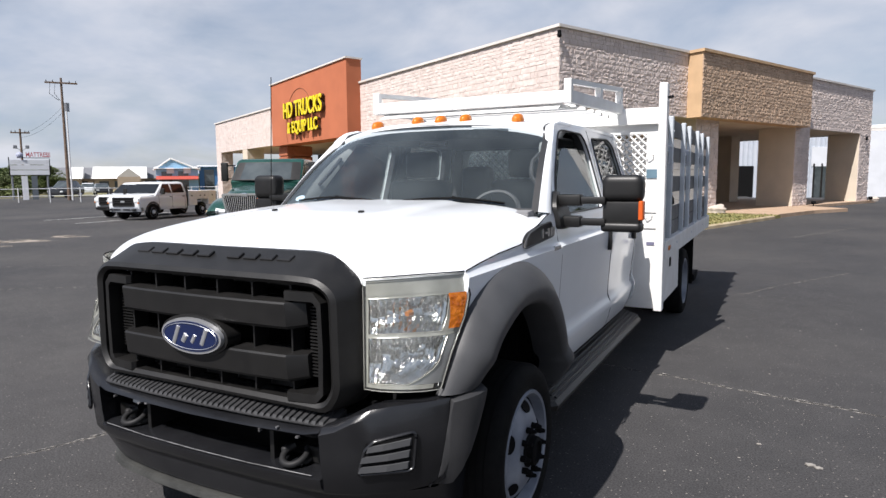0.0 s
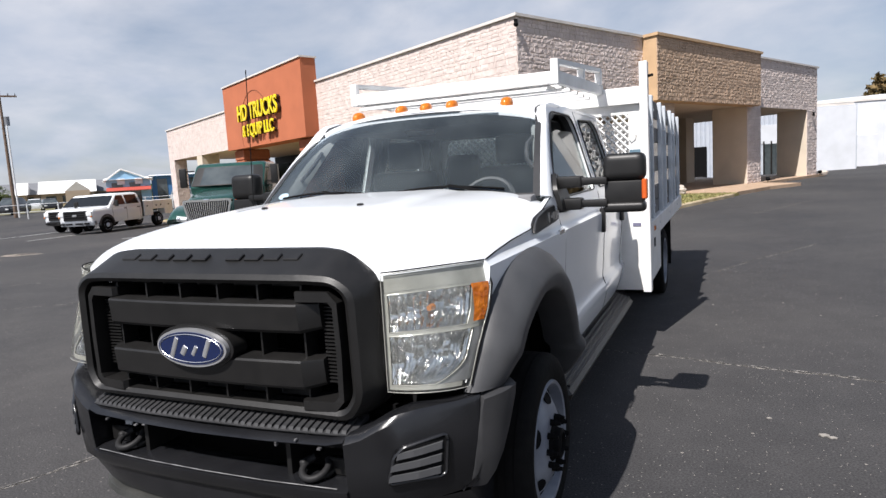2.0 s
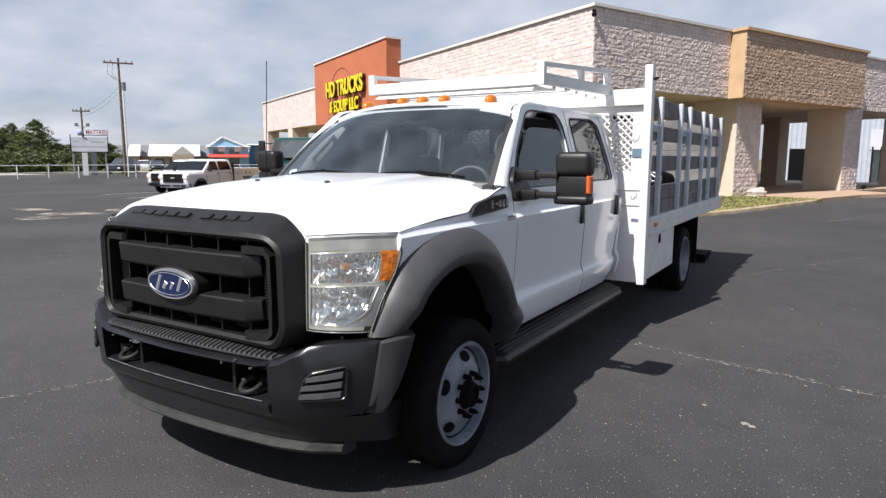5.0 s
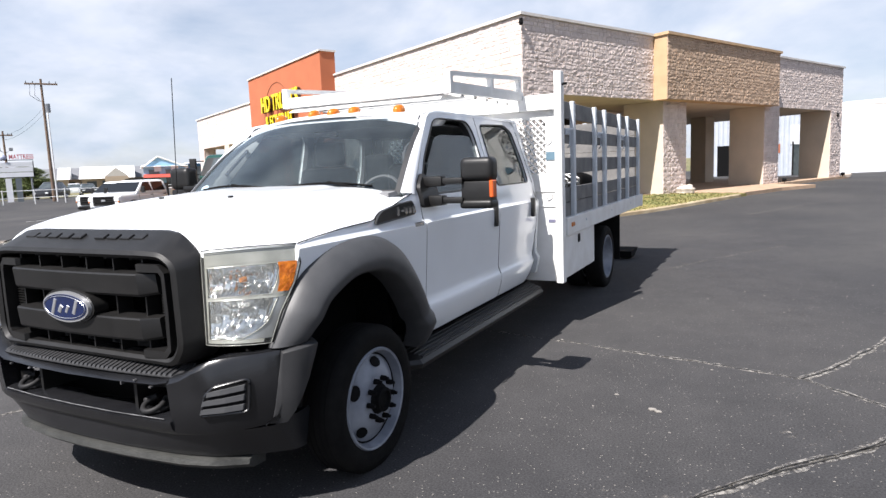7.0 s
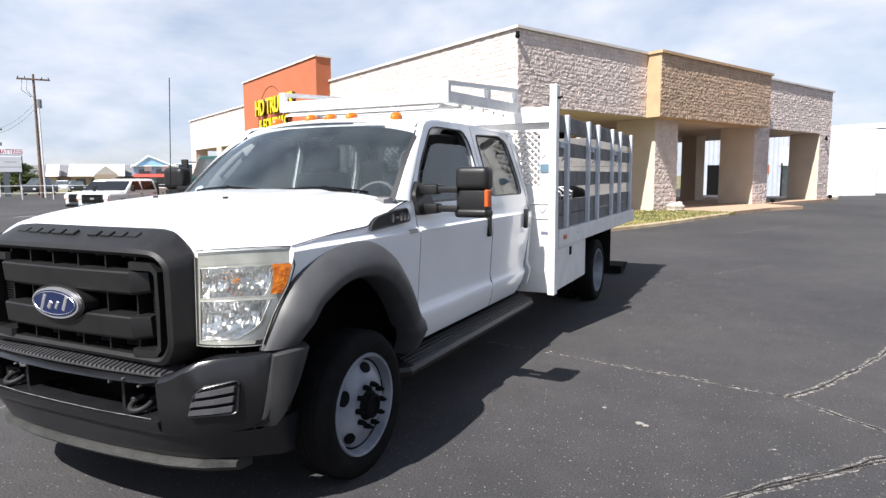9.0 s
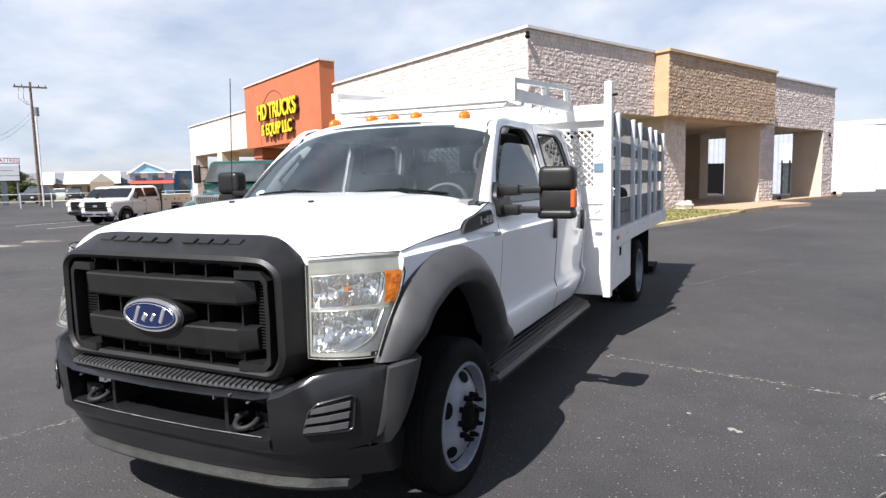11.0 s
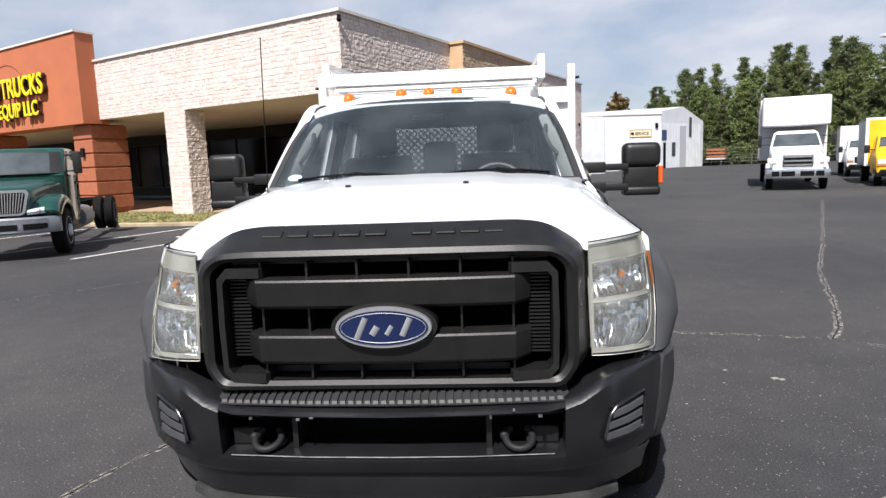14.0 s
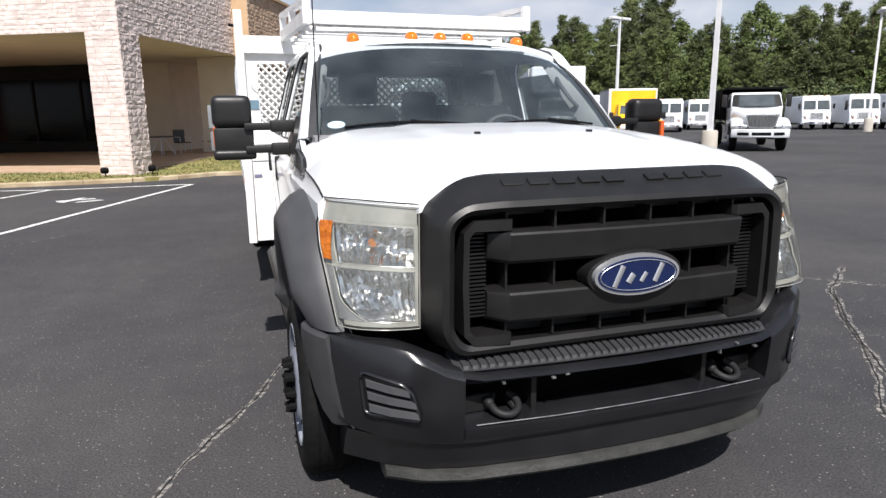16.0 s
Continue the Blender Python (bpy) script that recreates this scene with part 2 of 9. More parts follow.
def asphalt():
    m = bpy.data.materials.new("asphalt")
    m.use_nodes = True
    n, l = m.node_tree.nodes, m.node_tree.links
    p = n["Principled BSDF"]
    t = n.new("ShaderNodeTexCoord")
    big = n.new("ShaderNodeTexNoise"); big.inputs["Scale"].default_value, big.inputs["Detail"].default_value = 0.22, 7.0
    fine = n.new("ShaderNodeTexNoise"); fine.inputs["Scale"].default_value, fine.inputs["Detail"].default_value = 90.0, 3.0
    vo = n.new("ShaderNodeTexVoronoi"); vo.inputs["Scale"].default_value = 70.0
    for q in (big, fine, vo):
        l.new(t.outputs["Object"], q.inputs["Vector"])
    r1 = n.new("ShaderNodeValToRGB")
    r1.color_ramp.elements[0].position, r1.color_ramp.elements[1].position = 0.35, 0.70
    r1.color_ramp.elements[0].color, r1.color_ramp.elements[1].color = (0.035, 0.035, 0.038, 1), (0.060, 0.058, 0.058, 1)
    l.new(big.outputs["Fac"], r1.inputs[0])
    r2 = n.new("ShaderNodeValToRGB")
    r2.color_ramp.elements[0].position, r2.color_ramp.elements[1].position = 0.3, 0.75
    r2.color_ramp.elements[0].color, r2.color_ramp.elements[1].color = (0.52, 0.52, 0.52, 1), (1.55, 1.54, 1.50, 1)
    l.new(fine.outputs["Fac"], r2.inputs[0])
    mu = n.new("ShaderNodeMixRGB"); mu.blend_type = "MULTIPLY"; mu.inputs[0].default_value = 1.0
    mid = n.new("ShaderNodeTexNoise"); mid.inputs["Scale"].default_value, mid.inputs["Detail"].default_value, mid.inputs["Roughness"].default_value = 2.2, 9.0, 0.75
    l.new(t.outputs["Object"], mid.inputs["Vector"])
    r3 = n.new("ShaderNodeValToRGB")
    r3.color_ramp.elements[0].position, r3.color_ramp.elements[1].position = 0.30, 0.72
    r3.color_ramp.elements[0].color, r3.color_ramp.elements[1].color = (0.80, 0.80, 0.81, 1), (1.22, 1.21, 1.20, 1)
    l.new(mid.outputs["Fac"], r3.inputs[0])
    m3 = n.new("ShaderNodeMixRGB"); m3.blend_type = "MULTIPLY"; m3.inputs[0].default_value = 1.0
    l.new(r1.outputs[0], m3.inputs[1]); l.new(r3.outputs[0], m3.inputs[2])
    l.new(m3.outputs[0], mu.inputs[1]); l.new(r2.outputs[0], mu.inputs[2])
    # pale stones in the worn top layer
    sp = n.new("ShaderNodeTexWhiteNoise"); l.new(vo.outputs["Position"], sp.inputs["Vector"])
    cut = n.new("ShaderNodeMath"); cut.operation = "GREATER_THAN"; cut.inputs[1].default_value = 0.95
    l.new(sp.outputs["Value"], cut.inputs[0])
    near = n.new("ShaderNodeMath"); near.operation = "LESS_THAN"; near.inputs[1].default_value = 0.30
    l.new(vo.outputs["Distance"], near.inputs[0])
    both = n.new("ShaderNodeMath"); both.operation = "MULTIPLY"
    l.new(cut.outputs[0], both.inputs[0]); l.new(near.outputs[0], both.inputs[1])
    mix = n.new("ShaderNodeMixRGB"); mix.inputs[2].default_value = (0.19, 0.18, 0.165, 1)
    l.new(both.outputs[0], mix.inputs[0]); l.new(mu.outputs[0], mix.inputs[1])
    l.new(mix.outputs[0], p.inputs["Base Color"])
    p.inputs["Roughness"].default_value = 0.85
    p.inputs["Specular IOR Level"].default_value = 0.34
    bp = n.new("ShaderNodeBump"); bp.inputs["Strength"].default_value, bp.inputs["Distance"].default_value = 0.5, 0.006
    l.new(fine.outputs["Fac"], bp.inputs["Height"]); l.new(bp.outputs[0], p.inputs["Normal"])
    return m


M_ASPHALT = asphalt()
M_FIELD = material("dry_field", (0.10, 0.11, 0.04), 1.0, color2=(0.20, 0.17, 0.09), scale=0.02, detail=8, bump=0.3, bscale=3)


def sheet(xs, ys, lift):
    bm = bmesh.new()
    vs = [[bm.verts.new((x, y, gz(x, y) + lift)) for x in xs] for y in ys]
    for a, b in zip(vs, vs[1:]):
        for i in range(len(xs) - 1):
            bm.faces.new((a[i], a[i + 1], b[i + 1], b[i]))
    return bm


far = [-1800, -900, -500, -300, -200, -140, -110] + list(range(-90, 100, 10)) + [110, 140, 200, 300, 500, 900, 1800]
tagged(part("ground", sheet(far, far, -0.35), M_FIELD, smooth=180), "dry grassy ground reaching to the horizon", "ground", kind="structure")
lot = [-70, -60, -50, -42, -36, -30, -26, -22, -18, -14, -11, -8] + list(range(-6, 19)) + [20, 22, 24, 26, 30, 36, 42, 50, 60, 66]
loty = [-60, -50, -42, -36, -30, -26, -22, -18, -14, -11, -8, -5, -2, 0, 2, 5, 8, 11, 14, 16] + list(range(17, 51)) + [52, 55, 60, 70, 82]
tagged(part("road", sheet(lot, loty, 0.0), M_ASPHALT, smooth=180), "dark worn asphalt car park with cracks", "asphalt lot", kind="structure")

# ---- building: u runs along the east front, v along the south front, from their shared corner ----
BX, BY, TU, TV = -4.158, 18.349, radians(65.53), radians(61.25)


def W(u, v, z=0.0):
    return Vector((BX + math.cos(TU) * u - math.sin(TV) * v, BY + math.sin(TU) * u + math.cos(TV) * v, z))


def local(bm):
    for v in bm.verts:
        v.co = W(*v.co)
    return bm


def bbox(*dims, bevel=0.0):
    return local(boxes(*dims, bevel=bevel))


rnd = random.Random(4)
Z0, Z1 = 3.95, 6.40            # underside and top of the fascia
LU, LV = 26.8, 41.7            # lengths of the two fronts
building = thing("store_building", "pale split-face stone commercial building with arcade and flat roof", "building")


def block_face(out, p0, along, up, n, length, height, course, wmin, wmax, depth):
    """Split-face blocks over a rectangle: p0 + along * a + up * b, standing proud along n. Adds to the list of block corner sets."""
    rows = max(1, round(height / course))
    hs = [rnd.uniform(0.65, 1.4) for _ in range(rows)]
    k = height / sum(hs)
    z = 0.0
    for h in hs:
        h *= k
        a = -rnd.uniform(0, wmax)
        while a < length:
            w = rnd.uniform(wmin, wmax)
            a0, a1 = max(a, 0), min(a + w, length)
            a += w
            if a1 - a0 < 0.03:
                continue
            b0, b1 = z + 0.0006, z + h - 0.0006
            a0 += 0.0006; a1 -= 0.0006
            back = [p0 + along * x + up * y - n * 0.02 for x, y in ((a0, b0), (a1, b0), (a1, b1), (a0, b1))]
            i = (0.11 if depth > 0.025 else 0.06) * min(h, a1 - a0)
            front = [p0 + along * (x + sx * i * rnd.uniform(0, 1)) + up * (y + sy * i * rnd.uniform(0, 1)) + n * depth * rnd.uniform(0.25, 0.9)
                     for x, y, sx, sy in ((a0, b0, 1, 1), (a1, b0, -1, 1), (a1, b1, -1, -1), (a0, b1, 1, -1))]
            out.append(back + front + [depth])
        z += h


def add_block(bm, c):
    """One block: four sides and a front broken into facets."""
    depth, c = c[8], c[:8]
    v = [bm.verts.new(p) for p in c]
    n = (Vector(c[1]) - Vector(c[0])).cross(Vector(c[3]) - Vector(c[0])).normalized()
    if n.dot(Vector(c[4]) - Vector(c[0])) < 0:
        n = -n
    f = [Vector(p) for p in c[4:]]
    def lump():
        return n * depth * rnd.uniform(-0.45, 0.6)
    mids = [bm.verts.new(f[i].lerp(f[(i + 1) % 4], rnd.uniform(0.3, 0.7)) + lump() * 0.6) for i in range(4)]
    m = bm.verts.new((f[0] + f[1] + f[2] + f[3]) / 4 + lump() + n * depth * 0.2)
    for i in range(4):
        j = (i + 1) % 4
        bm.faces.new((v[i], v[j], v[4 + j], mids[i], v[4 + i]))
        bm.faces.new((v[4 + i], mids[i], m)); bm.faces.new((mids[i], v[4 + j], m))


def blocks_to(parent, out, mat, limit=0, centre=None):
    """The blocks nearest to a place become parts; the rest one joined part."""
    if limit:
        out = sorted(out, key=lambda c: (c[0] - centre).length)
    for c in out[:limit]:
        bm = bmesh.new(); add_block(bm, c)
        part("stone", bm, mat, parent)
    if len(out) > limit:
        bm = bmesh.new()
        for c in out[limit:]:
            add_block(bm, c)
        tagged(part("stonework", bm, mat, parent), kind="stuff")


EU = (W(1, 0) - W(0, 0)).normalized()
EV = (W(0, 1) - W(0, 0)).normalized()
NS = -Vector((EV.y, -EV.x, 0)).normalized()      # out of the south front
if NS.dot(EU) > 0:
    NS = -NS
NE = Vector((EU.y, -EU.x, 0)).normalized()       # out of the east front
if NE.dot(EV) > 0:
    NE = -NE
UP = Vector((0, 0, 1))
TN0, TN1, TP = 7.45, 17.15, 0.65                 # the tan bay of the east front
SG0, SG1, SP = 14.05, 25.15, 0.78                # the orange sign wall of the south front

fascia_s = part("fascia", bbox((0.0, 0.45, 0.0, LV, Z0, Z1)), M_STUCCO, building, "pale stone fascia over the arcade")
fascia_e = part("fascia", bbox((0.45, LU, 0.0, 0.45, Z0, Z1)), M_STUCCO, building, "pale stone fascia in half shade")
soffit = part("soffit", bbox((0.45, 9.6, 0.45, LV, Z0 + 0.02, Z0 + 0.12), (9.6, LU, 0.45, 12.0, Z0 + 0.02, Z0 + 0.12)), M_STUCCO, building, "cream stucco soffit")
roof = part("roof", bbox((0.45, LU, 0.45, 12.0, 5.6, 5.75), (0.45, 22, 12.0, LV, 5.6, 5.75)), M_CONC, building)
for d in ((-0.10, 0.5, -0.1, SG0 - 0.01, Z1, Z1 + 0.09), (-0.10, 0.5, SG1 + 0.01, LV + 0.06, Z1, Z1 + 0.09), (0.505, TN0 - 0.08, -0.10, 0.5, Z1, Z1 + 0.09), (TN1 + 0.08, LU + 0.06, -0.10, 0.5, Z1, Z1 + 0.09)):
    part("coping", bbox(d), M_CAP, building, "pale metal coping")
out = []
block_face(out, W(0, 0, Z0), EV, UP, NS, SG0, Z1 - Z0, 0.15, 0.12, 0.46, 0.020)
block_face(out, W(0, SG1, Z0), EV, UP, NS, LV - SG1, Z1 - Z0, 0.15, 0.12, 0.46, 0.020)
blocks_to(fascia_s, out, M_STONE, 220, W(0, 3, 5))
out = []
block_face(out, W(0, 0, Z0), EU, UP, NE, TN0, Z1 - Z0, 0.14, 0.10, 0.30, 0.0255)
block_face(out, W(TN1, 0, Z0), EU, UP, NE, LU - TN1, Z1 - Z0, 0.14, 0.10, 0.30, 0.0255)
blocks_to(fascia_e, out, M_STONE, 220, W(2, 0, 5))
tan = part("tan_bay", bbox((TN0, TN1, -TP, 0.0, Z0 - 0.02, Z1 - 0.02)), M_TAN, building, "tan bay with rough stone front")
part("coping", bbox((TN0 - 0.07, TN1 + 0.07, -TP - 0.1, 0.5, Z1 - 0.02, Z1 + 0.09)), M_TAN, building)
out = []
block_face(out, W(TN0, -TP, Z0 - 0.02), EU, UP, NE, TN1 - TN0, Z1 - Z0, 0.14, 0.10, 0.30, 0.028)
blocks_to(tan, out, M_TANSTONE, 220, W(TN0, 0, 5))

# inner storefront, set back under the arcade
M_GLASSDARK = material("dark_tinted_glass", (0.003, 0.0031, 0.0033), 0.10, spec=0.12)
store = part("storefront", bbox((9.62, 9.75, 6.1, LV, 0.0, 0.55), (9.62, 9.75, 6.1, LV, 3.35, Z0 + 0.01)), M_BRONZE, building, "dark bronze storefront under the arcade")
for k in range(14):
    v0 = 6.25 + k * 2.5
    part("pane", bbox((9.66, 9.69, v0, v0 + 2.38, 0.56, 3.34)), M_GLASSDARK, store, "dark tinted glass pane")
    part("mullion", bbox((9.61, 9.74, v0 - 0.115, v0 - 0.005, 0.56, 3.34)), M_BRONZE, store)
# the core behind
part("core_wall", bbox((9.80, 9.95, 6.1, LV, 0.0, 5.6), (9.95, 17.0, 6.1, 6.25, 0.0, 5.6), (17.0, 17.15, 6.1, LV, 0.0, 5.6)), M_STUCCO, building, "plain stucco inner wall")
part("core_wall", bbox((9.62, 9.8, 4.2, 6.095, 0.0, Z0 + 0.01), (9.8, 16.2, 4.2, 4.4, 0.0, Z0 + 0.01)), M_STUCCO, building)
part("rear_wall", bbox((17.15, 25.0, 11.8, 12.0, 2.6, Z0 + 0.01)), M_STUCCO, building)


def column(name, u0, u1, v0, v1, mat, stone, label, top=Z0 + 0.01, south=True):
    c = part(name, bbox((u0, u1, v0, v1, -1.0, top)), mat, building, label)
    if stone:
        out = []
        if south:
            block_face(out, W(u0, v0, -0.45), EV, UP, NS, v1 - v0, top + 0.45, 0.15, 0.12, 0.46, 0.018)
        block_face(out, W(u0, v0, -0.45), EU, UP, NE, u1 - u0, top + 0.45, 0.15, 0.12, 0.32, 0.030)
        for b in out:
            bm = bmesh.new(); add_block(bm, b); part("stone", bm, M_STONE, c)
    return c


column("column", 0.0, 0.97, 0.0, 1.05, M_STUCCO, True, "pale split-face stone corner column")
column("column", 0.0, 0.95, 8.15, 9.42, M_STUCCO, True, "pale split-face stone column")
column("column", 0.0, 1.0, 40.3, LV, M_STUCCO, True, "pale split-face stone column")
column("column", 0.0, 1.3, 33.0, 34.2, M_STUCCO, False, "cream stucco column")
column("column", 8.15, 9.9, 0.0, 2.0, M_STUCCO, True, "stone-faced column under the tan bay", south=False)
column("column", 16.6, 18.2, -0.2, 1.6, M_STUCCO, True, "stone-faced column under the tan bay", south=False)
column("column", 25.2, LU, 0.0, 1.7, M_STUCCO, True, "stone-faced column at the end of the canopy", south=False)
column("column", 20.5, 21.5, 5.2, 6.2, M_STUCCO, False, "cream stucco column in the shade")
# brown entrance columns with banded blocks
for v0 in (14.25, 23.6):
    c = part("entrance_column", bbox((-0.35, 1.25, v0, v0 + 1.35, -0.9, 3.76)), M_BRICKRED, building, "red-brown banded entrance column")
    for k in range(6):
        z = 0.05 + k * 0.62
        part("band", bbox((-0.42, 1.32, v0 - 0.07, v0 + 1.42, z, z + 0.56), bevel=0.02), M_BRICKRED, c)
    part("wall_lamp", bbox((-0.56, -0.425, v0 + 0.55, v0 + 0.75, 2.35, 2.75), bevel=0.02), M_BRONZE, c, "dark bronze wall lamp")

# sign wall
sign = part("sign_wall", bbox((-SP, 0.447, SG0, SG1, 3.77, 6.5), (-SP, 0.06, SG0, SG1, 6.5, 7.56)), M_ORANGE, building, "burnt-orange stucco sign wall")
part("coping", bbox((-SP - 0.07, 0.12, SG0 - 0.06, SG1 + 0.06, 7.56, 7.64)), M_CAP, sign, "white metal coping")
# the shadow line of an older round sign
bm = bmesh.new()
ring = [W(-SP - 0.004, 20.4 + 2.15 * math.cos(a), 4.7 + 2.15 * math.sin(a)) for a in [math.pi * k / 32 for k in range(-4, 37)]]
pipe(bm, ring, 0.022, 5)
part("outline_ring", bm, material("faded_outline", (0.22, 0.07, 0.03), 0.9), sign)
M_LETTER = material("yellow_acrylic", (0.80, 0.62, 0.005), 0.35, scale=3)
M_RETURN = material("dark_letter_return", (0.03, 0.012, 0.006), 0.6)


def lettering(text, size, width, depth, mat, m, parent, name="lettering", label=""):
    """Letters that stand upright, as one mesh, fitted to a width."""
    cu = bpy.data.curves.new(name, "FONT")
    cu.body, cu.size, cu.extrude, cu.align_x = text, size, depth / 2, "CENTER"
    cu.offset = size * 0.018
    tmp = new("tmp", cu)
    bpy.context.view_layer.update()
    me = bpy.data.meshes.new_from_object(tmp.evaluated_get(bpy.context.evaluated_depsgraph_get()))
    bpy.data.objects.remove(tmp)
    xs = [v.co.x for v in me.vertices]
    k = width / (max(xs) - min(xs))
    me.transform(Matrix.Diagonal((k, 1, 1, 1)))
    me.transform(m)
    me.materials.clear()
    return part(name, me, mat, parent, label)


# text plane: x runs along -v (left to right from outside), y up, z outwards
def wall_m(u, v, z):
    x, y, nz = -EV, UP, NS
    m = Matrix(((x.x, y.x, nz.x, 0), (x.y, y.y, nz.y, 0), (x.z, y.z, nz.z, 0), (0, 0, 0, 1)))
    return Matrix.Translation(W(u, v, z)) @ m


for text, z, w, s in (("HD TRUCKS", 5.28, 5.7, 1.25), ("& EQUIP LLC", 4.36, 4.5, 0.92)):
    lettering(text, s, w, 0.05, M_LETTER, wall_m(-SP - 0.25, 19.5, z), sign, "lettering", "yellow raised letters")
    lettering(text, s, w, 0.17, M_RETURN, wall_m(-SP - 0.14, 19.5, z), sign, "letter_return", "dark letter sides")


# ---- the stake-bed truck: x to its left side, y back from the nose ----
def lerp(table, v):
    if v <= table[0][0]:
        return table[0][1]
    for (a, p), (b, q) in zip(table, table[1:]):
        if v <= b:
            return p + (q - p) * (v - a) / (b - a)
    return table[-1][1]


def rounded(poly, r, n=4):
    out = []
    k = len(poly)
    for i in range(k):
        p, a, b = Vector(poly[i]), Vector(poly[i - 1]), Vector(poly[(i + 1) % k])
        ra = min(r, (a - p).length * 0.45); rb = min(r, (b - p).length * 0.45)
        s, e = p + (a - p).normalized() * ra, p + (b - p).normalized() * rb
        for j in range(n + 1):
            t = j / n
            out.append(tuple(s * (1 - t) ** 2 + p * 2 * t * (1 - t) + e * t * t))
    return out


def panel(poly, holes, xf, th, cuts_z=(), cuts_y=()):
    """A sheet with openings, drawn in (y, z) and bent onto x = xf(y, z)."""
    bm = bmesh.new()
    es = []
    for loop in [poly] + list(holes):
        vs = [bm.verts.new((0, p[0], p[1])) for p in loop]
        es += [bm.edges.new((vs[i], vs[(i + 1) % len(vs)])) for i in range(len(vs))]
    bmesh.ops.triangle_fill(bm, use_beauty=True, edges=es, normal=(1, 0, 0))
    for z in cuts_z:
        bmesh.ops.bisect_plane(bm, geom=bm.verts[:] + bm.edges[:] + bm.faces[:], plane_co=(0, 0, z), plane_no=(0, 0, 1))
    for y in cuts_y:
        bmesh.ops.bisect_plane(bm, geom=bm.verts[:] + bm.edges[:] + bm.faces[:], plane_co=(0, y, 0), plane_no=(0, 1, 0))
    for v in bm.verts:
        v.co.x = xf(v.co.y, v.co.z)
    top = bm.faces[:]
    ext = bmesh.ops.extrude_face_region(bm, geom=top)
    for v in [g for g in ext["geom"] if isinstance(g, bmesh.types.BMVert)]:
        v.co.x -= th
    return bm


def spline(pts, n):
    """Catmull-Rom through points, n steps to a span."""
    out = []
    for i in range(len(pts) - 1):
        p0, p1, p2, p3 = (Vector(pts[max(0, min(len(pts) - 1, i + j))]) for j in (-1, 0, 1, 2))
        for j in range(n):
            u = j / n
            out.append(0.5 * (2 * p1 + (p2 - p0) * u + (2 * p0 - 5 * p1 + 4 * p2 - p3) * u * u + (3 * p1 - p0 - 3 * p2 + p3) * u ** 3))
    return out + [Vector(pts[-1])]


def glass(name, tint, rough=0.02, fac=1.0):
    """A thin pane: see-through with a tint, glossy by Fresnel."""
    m = bpy.data.materials.new(name)
    m.use_nodes = True
    n, l = m.node_tree.nodes, m.node_tree.links
    n.remove(n["Principled BSDF"])
    tr = n.new("ShaderNodeBsdfTransparent"); tr.inputs[0].default_value = (*tint, 1)
    gl = n.new("ShaderNodeBsdfGlossy"); gl.inputs["Roughness"].default_value = rough
    fr = n.new("ShaderNodeFresnel"); fr.inputs[0].default_value = 1.5
    mu = n.new("ShaderNodeMath"); mu.operation = "MULTIPLY"; mu.inputs[1].default_value = fac
    mi = n.new("ShaderNodeMixShader")
    l.new(fr.outputs[0], mu.inputs[0]); l.new(mu.outputs[0], mi.inputs[0]); l.new(tr.outputs[0], mi.inputs[1]); l.new(gl.outputs[0], mi.inputs[2])
    l.new(mi.outputs[0], n["Material Output"].inputs[0])
    return m


M_PANE = glass("clear_glass", (0.84, 0.89, 0.91), fac=1.4)
# gloss tinted blue, standing for blue sky reflected in the windshield
M_PANE.node_tree.nodes["Glossy BSDF"].inputs[0].default_value = (0.78, 0.90, 1.0, 1)
pn, pl = M_PANE.node_tree.nodes, M_PANE.node_tree.links
# pale film: some dust, and sky reflections painted in as a veil
dust = pn.new("ShaderNodeBsdfDiffuse"); dust.inputs[0].default_value = (0.56, 0.65, 0.66, 1)
dn = pn.new("ShaderNodeTexNoise"); dn.inputs["Scale"].default_value, dn.inputs["Detail"].default_value = 3.0, 6.0
dt = pn.new("ShaderNodeTexCoord"); pl.new(dt.outputs["Object"], dn.inputs["Vector"])
dm = pn.new("ShaderNodeMapRange"); dm.inputs[1].default_value, dm.inputs[2].default_value, dm.inputs[3].default_value, dm.inputs[4].default_value = 0.35, 0.7, 0.022, 0.062
pl.new(dn.outputs["Fac"], dm.inputs[0])
dmix = pn.new("ShaderNodeMixShader"); pl.new(dm.outputs[0], dmix.inputs[0])
clean = pn["Material Output"].inputs[0].links[0].from_socket
pl.new(clean, dmix.inputs[1]); pl.new(dust.outputs[0], dmix.inputs[2]); pl.new(dmix.outputs[0], pn["Material Output"].inputs[0])
M_LENS = glass("headlamp_lens", (0.93, 0.95, 0.94), 0.08)
ln, ll = M_LENS.node_tree.nodes, M_LENS.node_tree.links
film = ln.new("ShaderNodeBsdfDiffuse"); film.inputs[0].default_value = (0.80, 0.82, 0.78, 1)
fmix = ln.new("ShaderNodeMixShader"); fmix.inputs[0].default_value = 0.035
last = ln["Material Output"].inputs[0].links[0].from_socket
ll.new(last, fmix.inputs[1]); ll.new(film.outputs[0], fmix.inputs[2]); ll.new(fmix.outputs[0], ln["Material Output"].inputs[0])
M_SEAT = material("dark_vinyl", (0.024, 0.025, 0.028), 0.6, color2=(0.036, 0.037, 0.040), scale=6, bump=0.1, bscale=120)
M_HEADLINER = material("grey_cloth", (0.16, 0.16, 0.165), 0.95, scale=30)
M_CHROME = material("chrome", (0.80, 0.81, 0.82), 0.16, metal=1.0)
M_SATIN = material("satin_silver", (0.50, 0.51, 0.53), 0.30, metal=0.7)
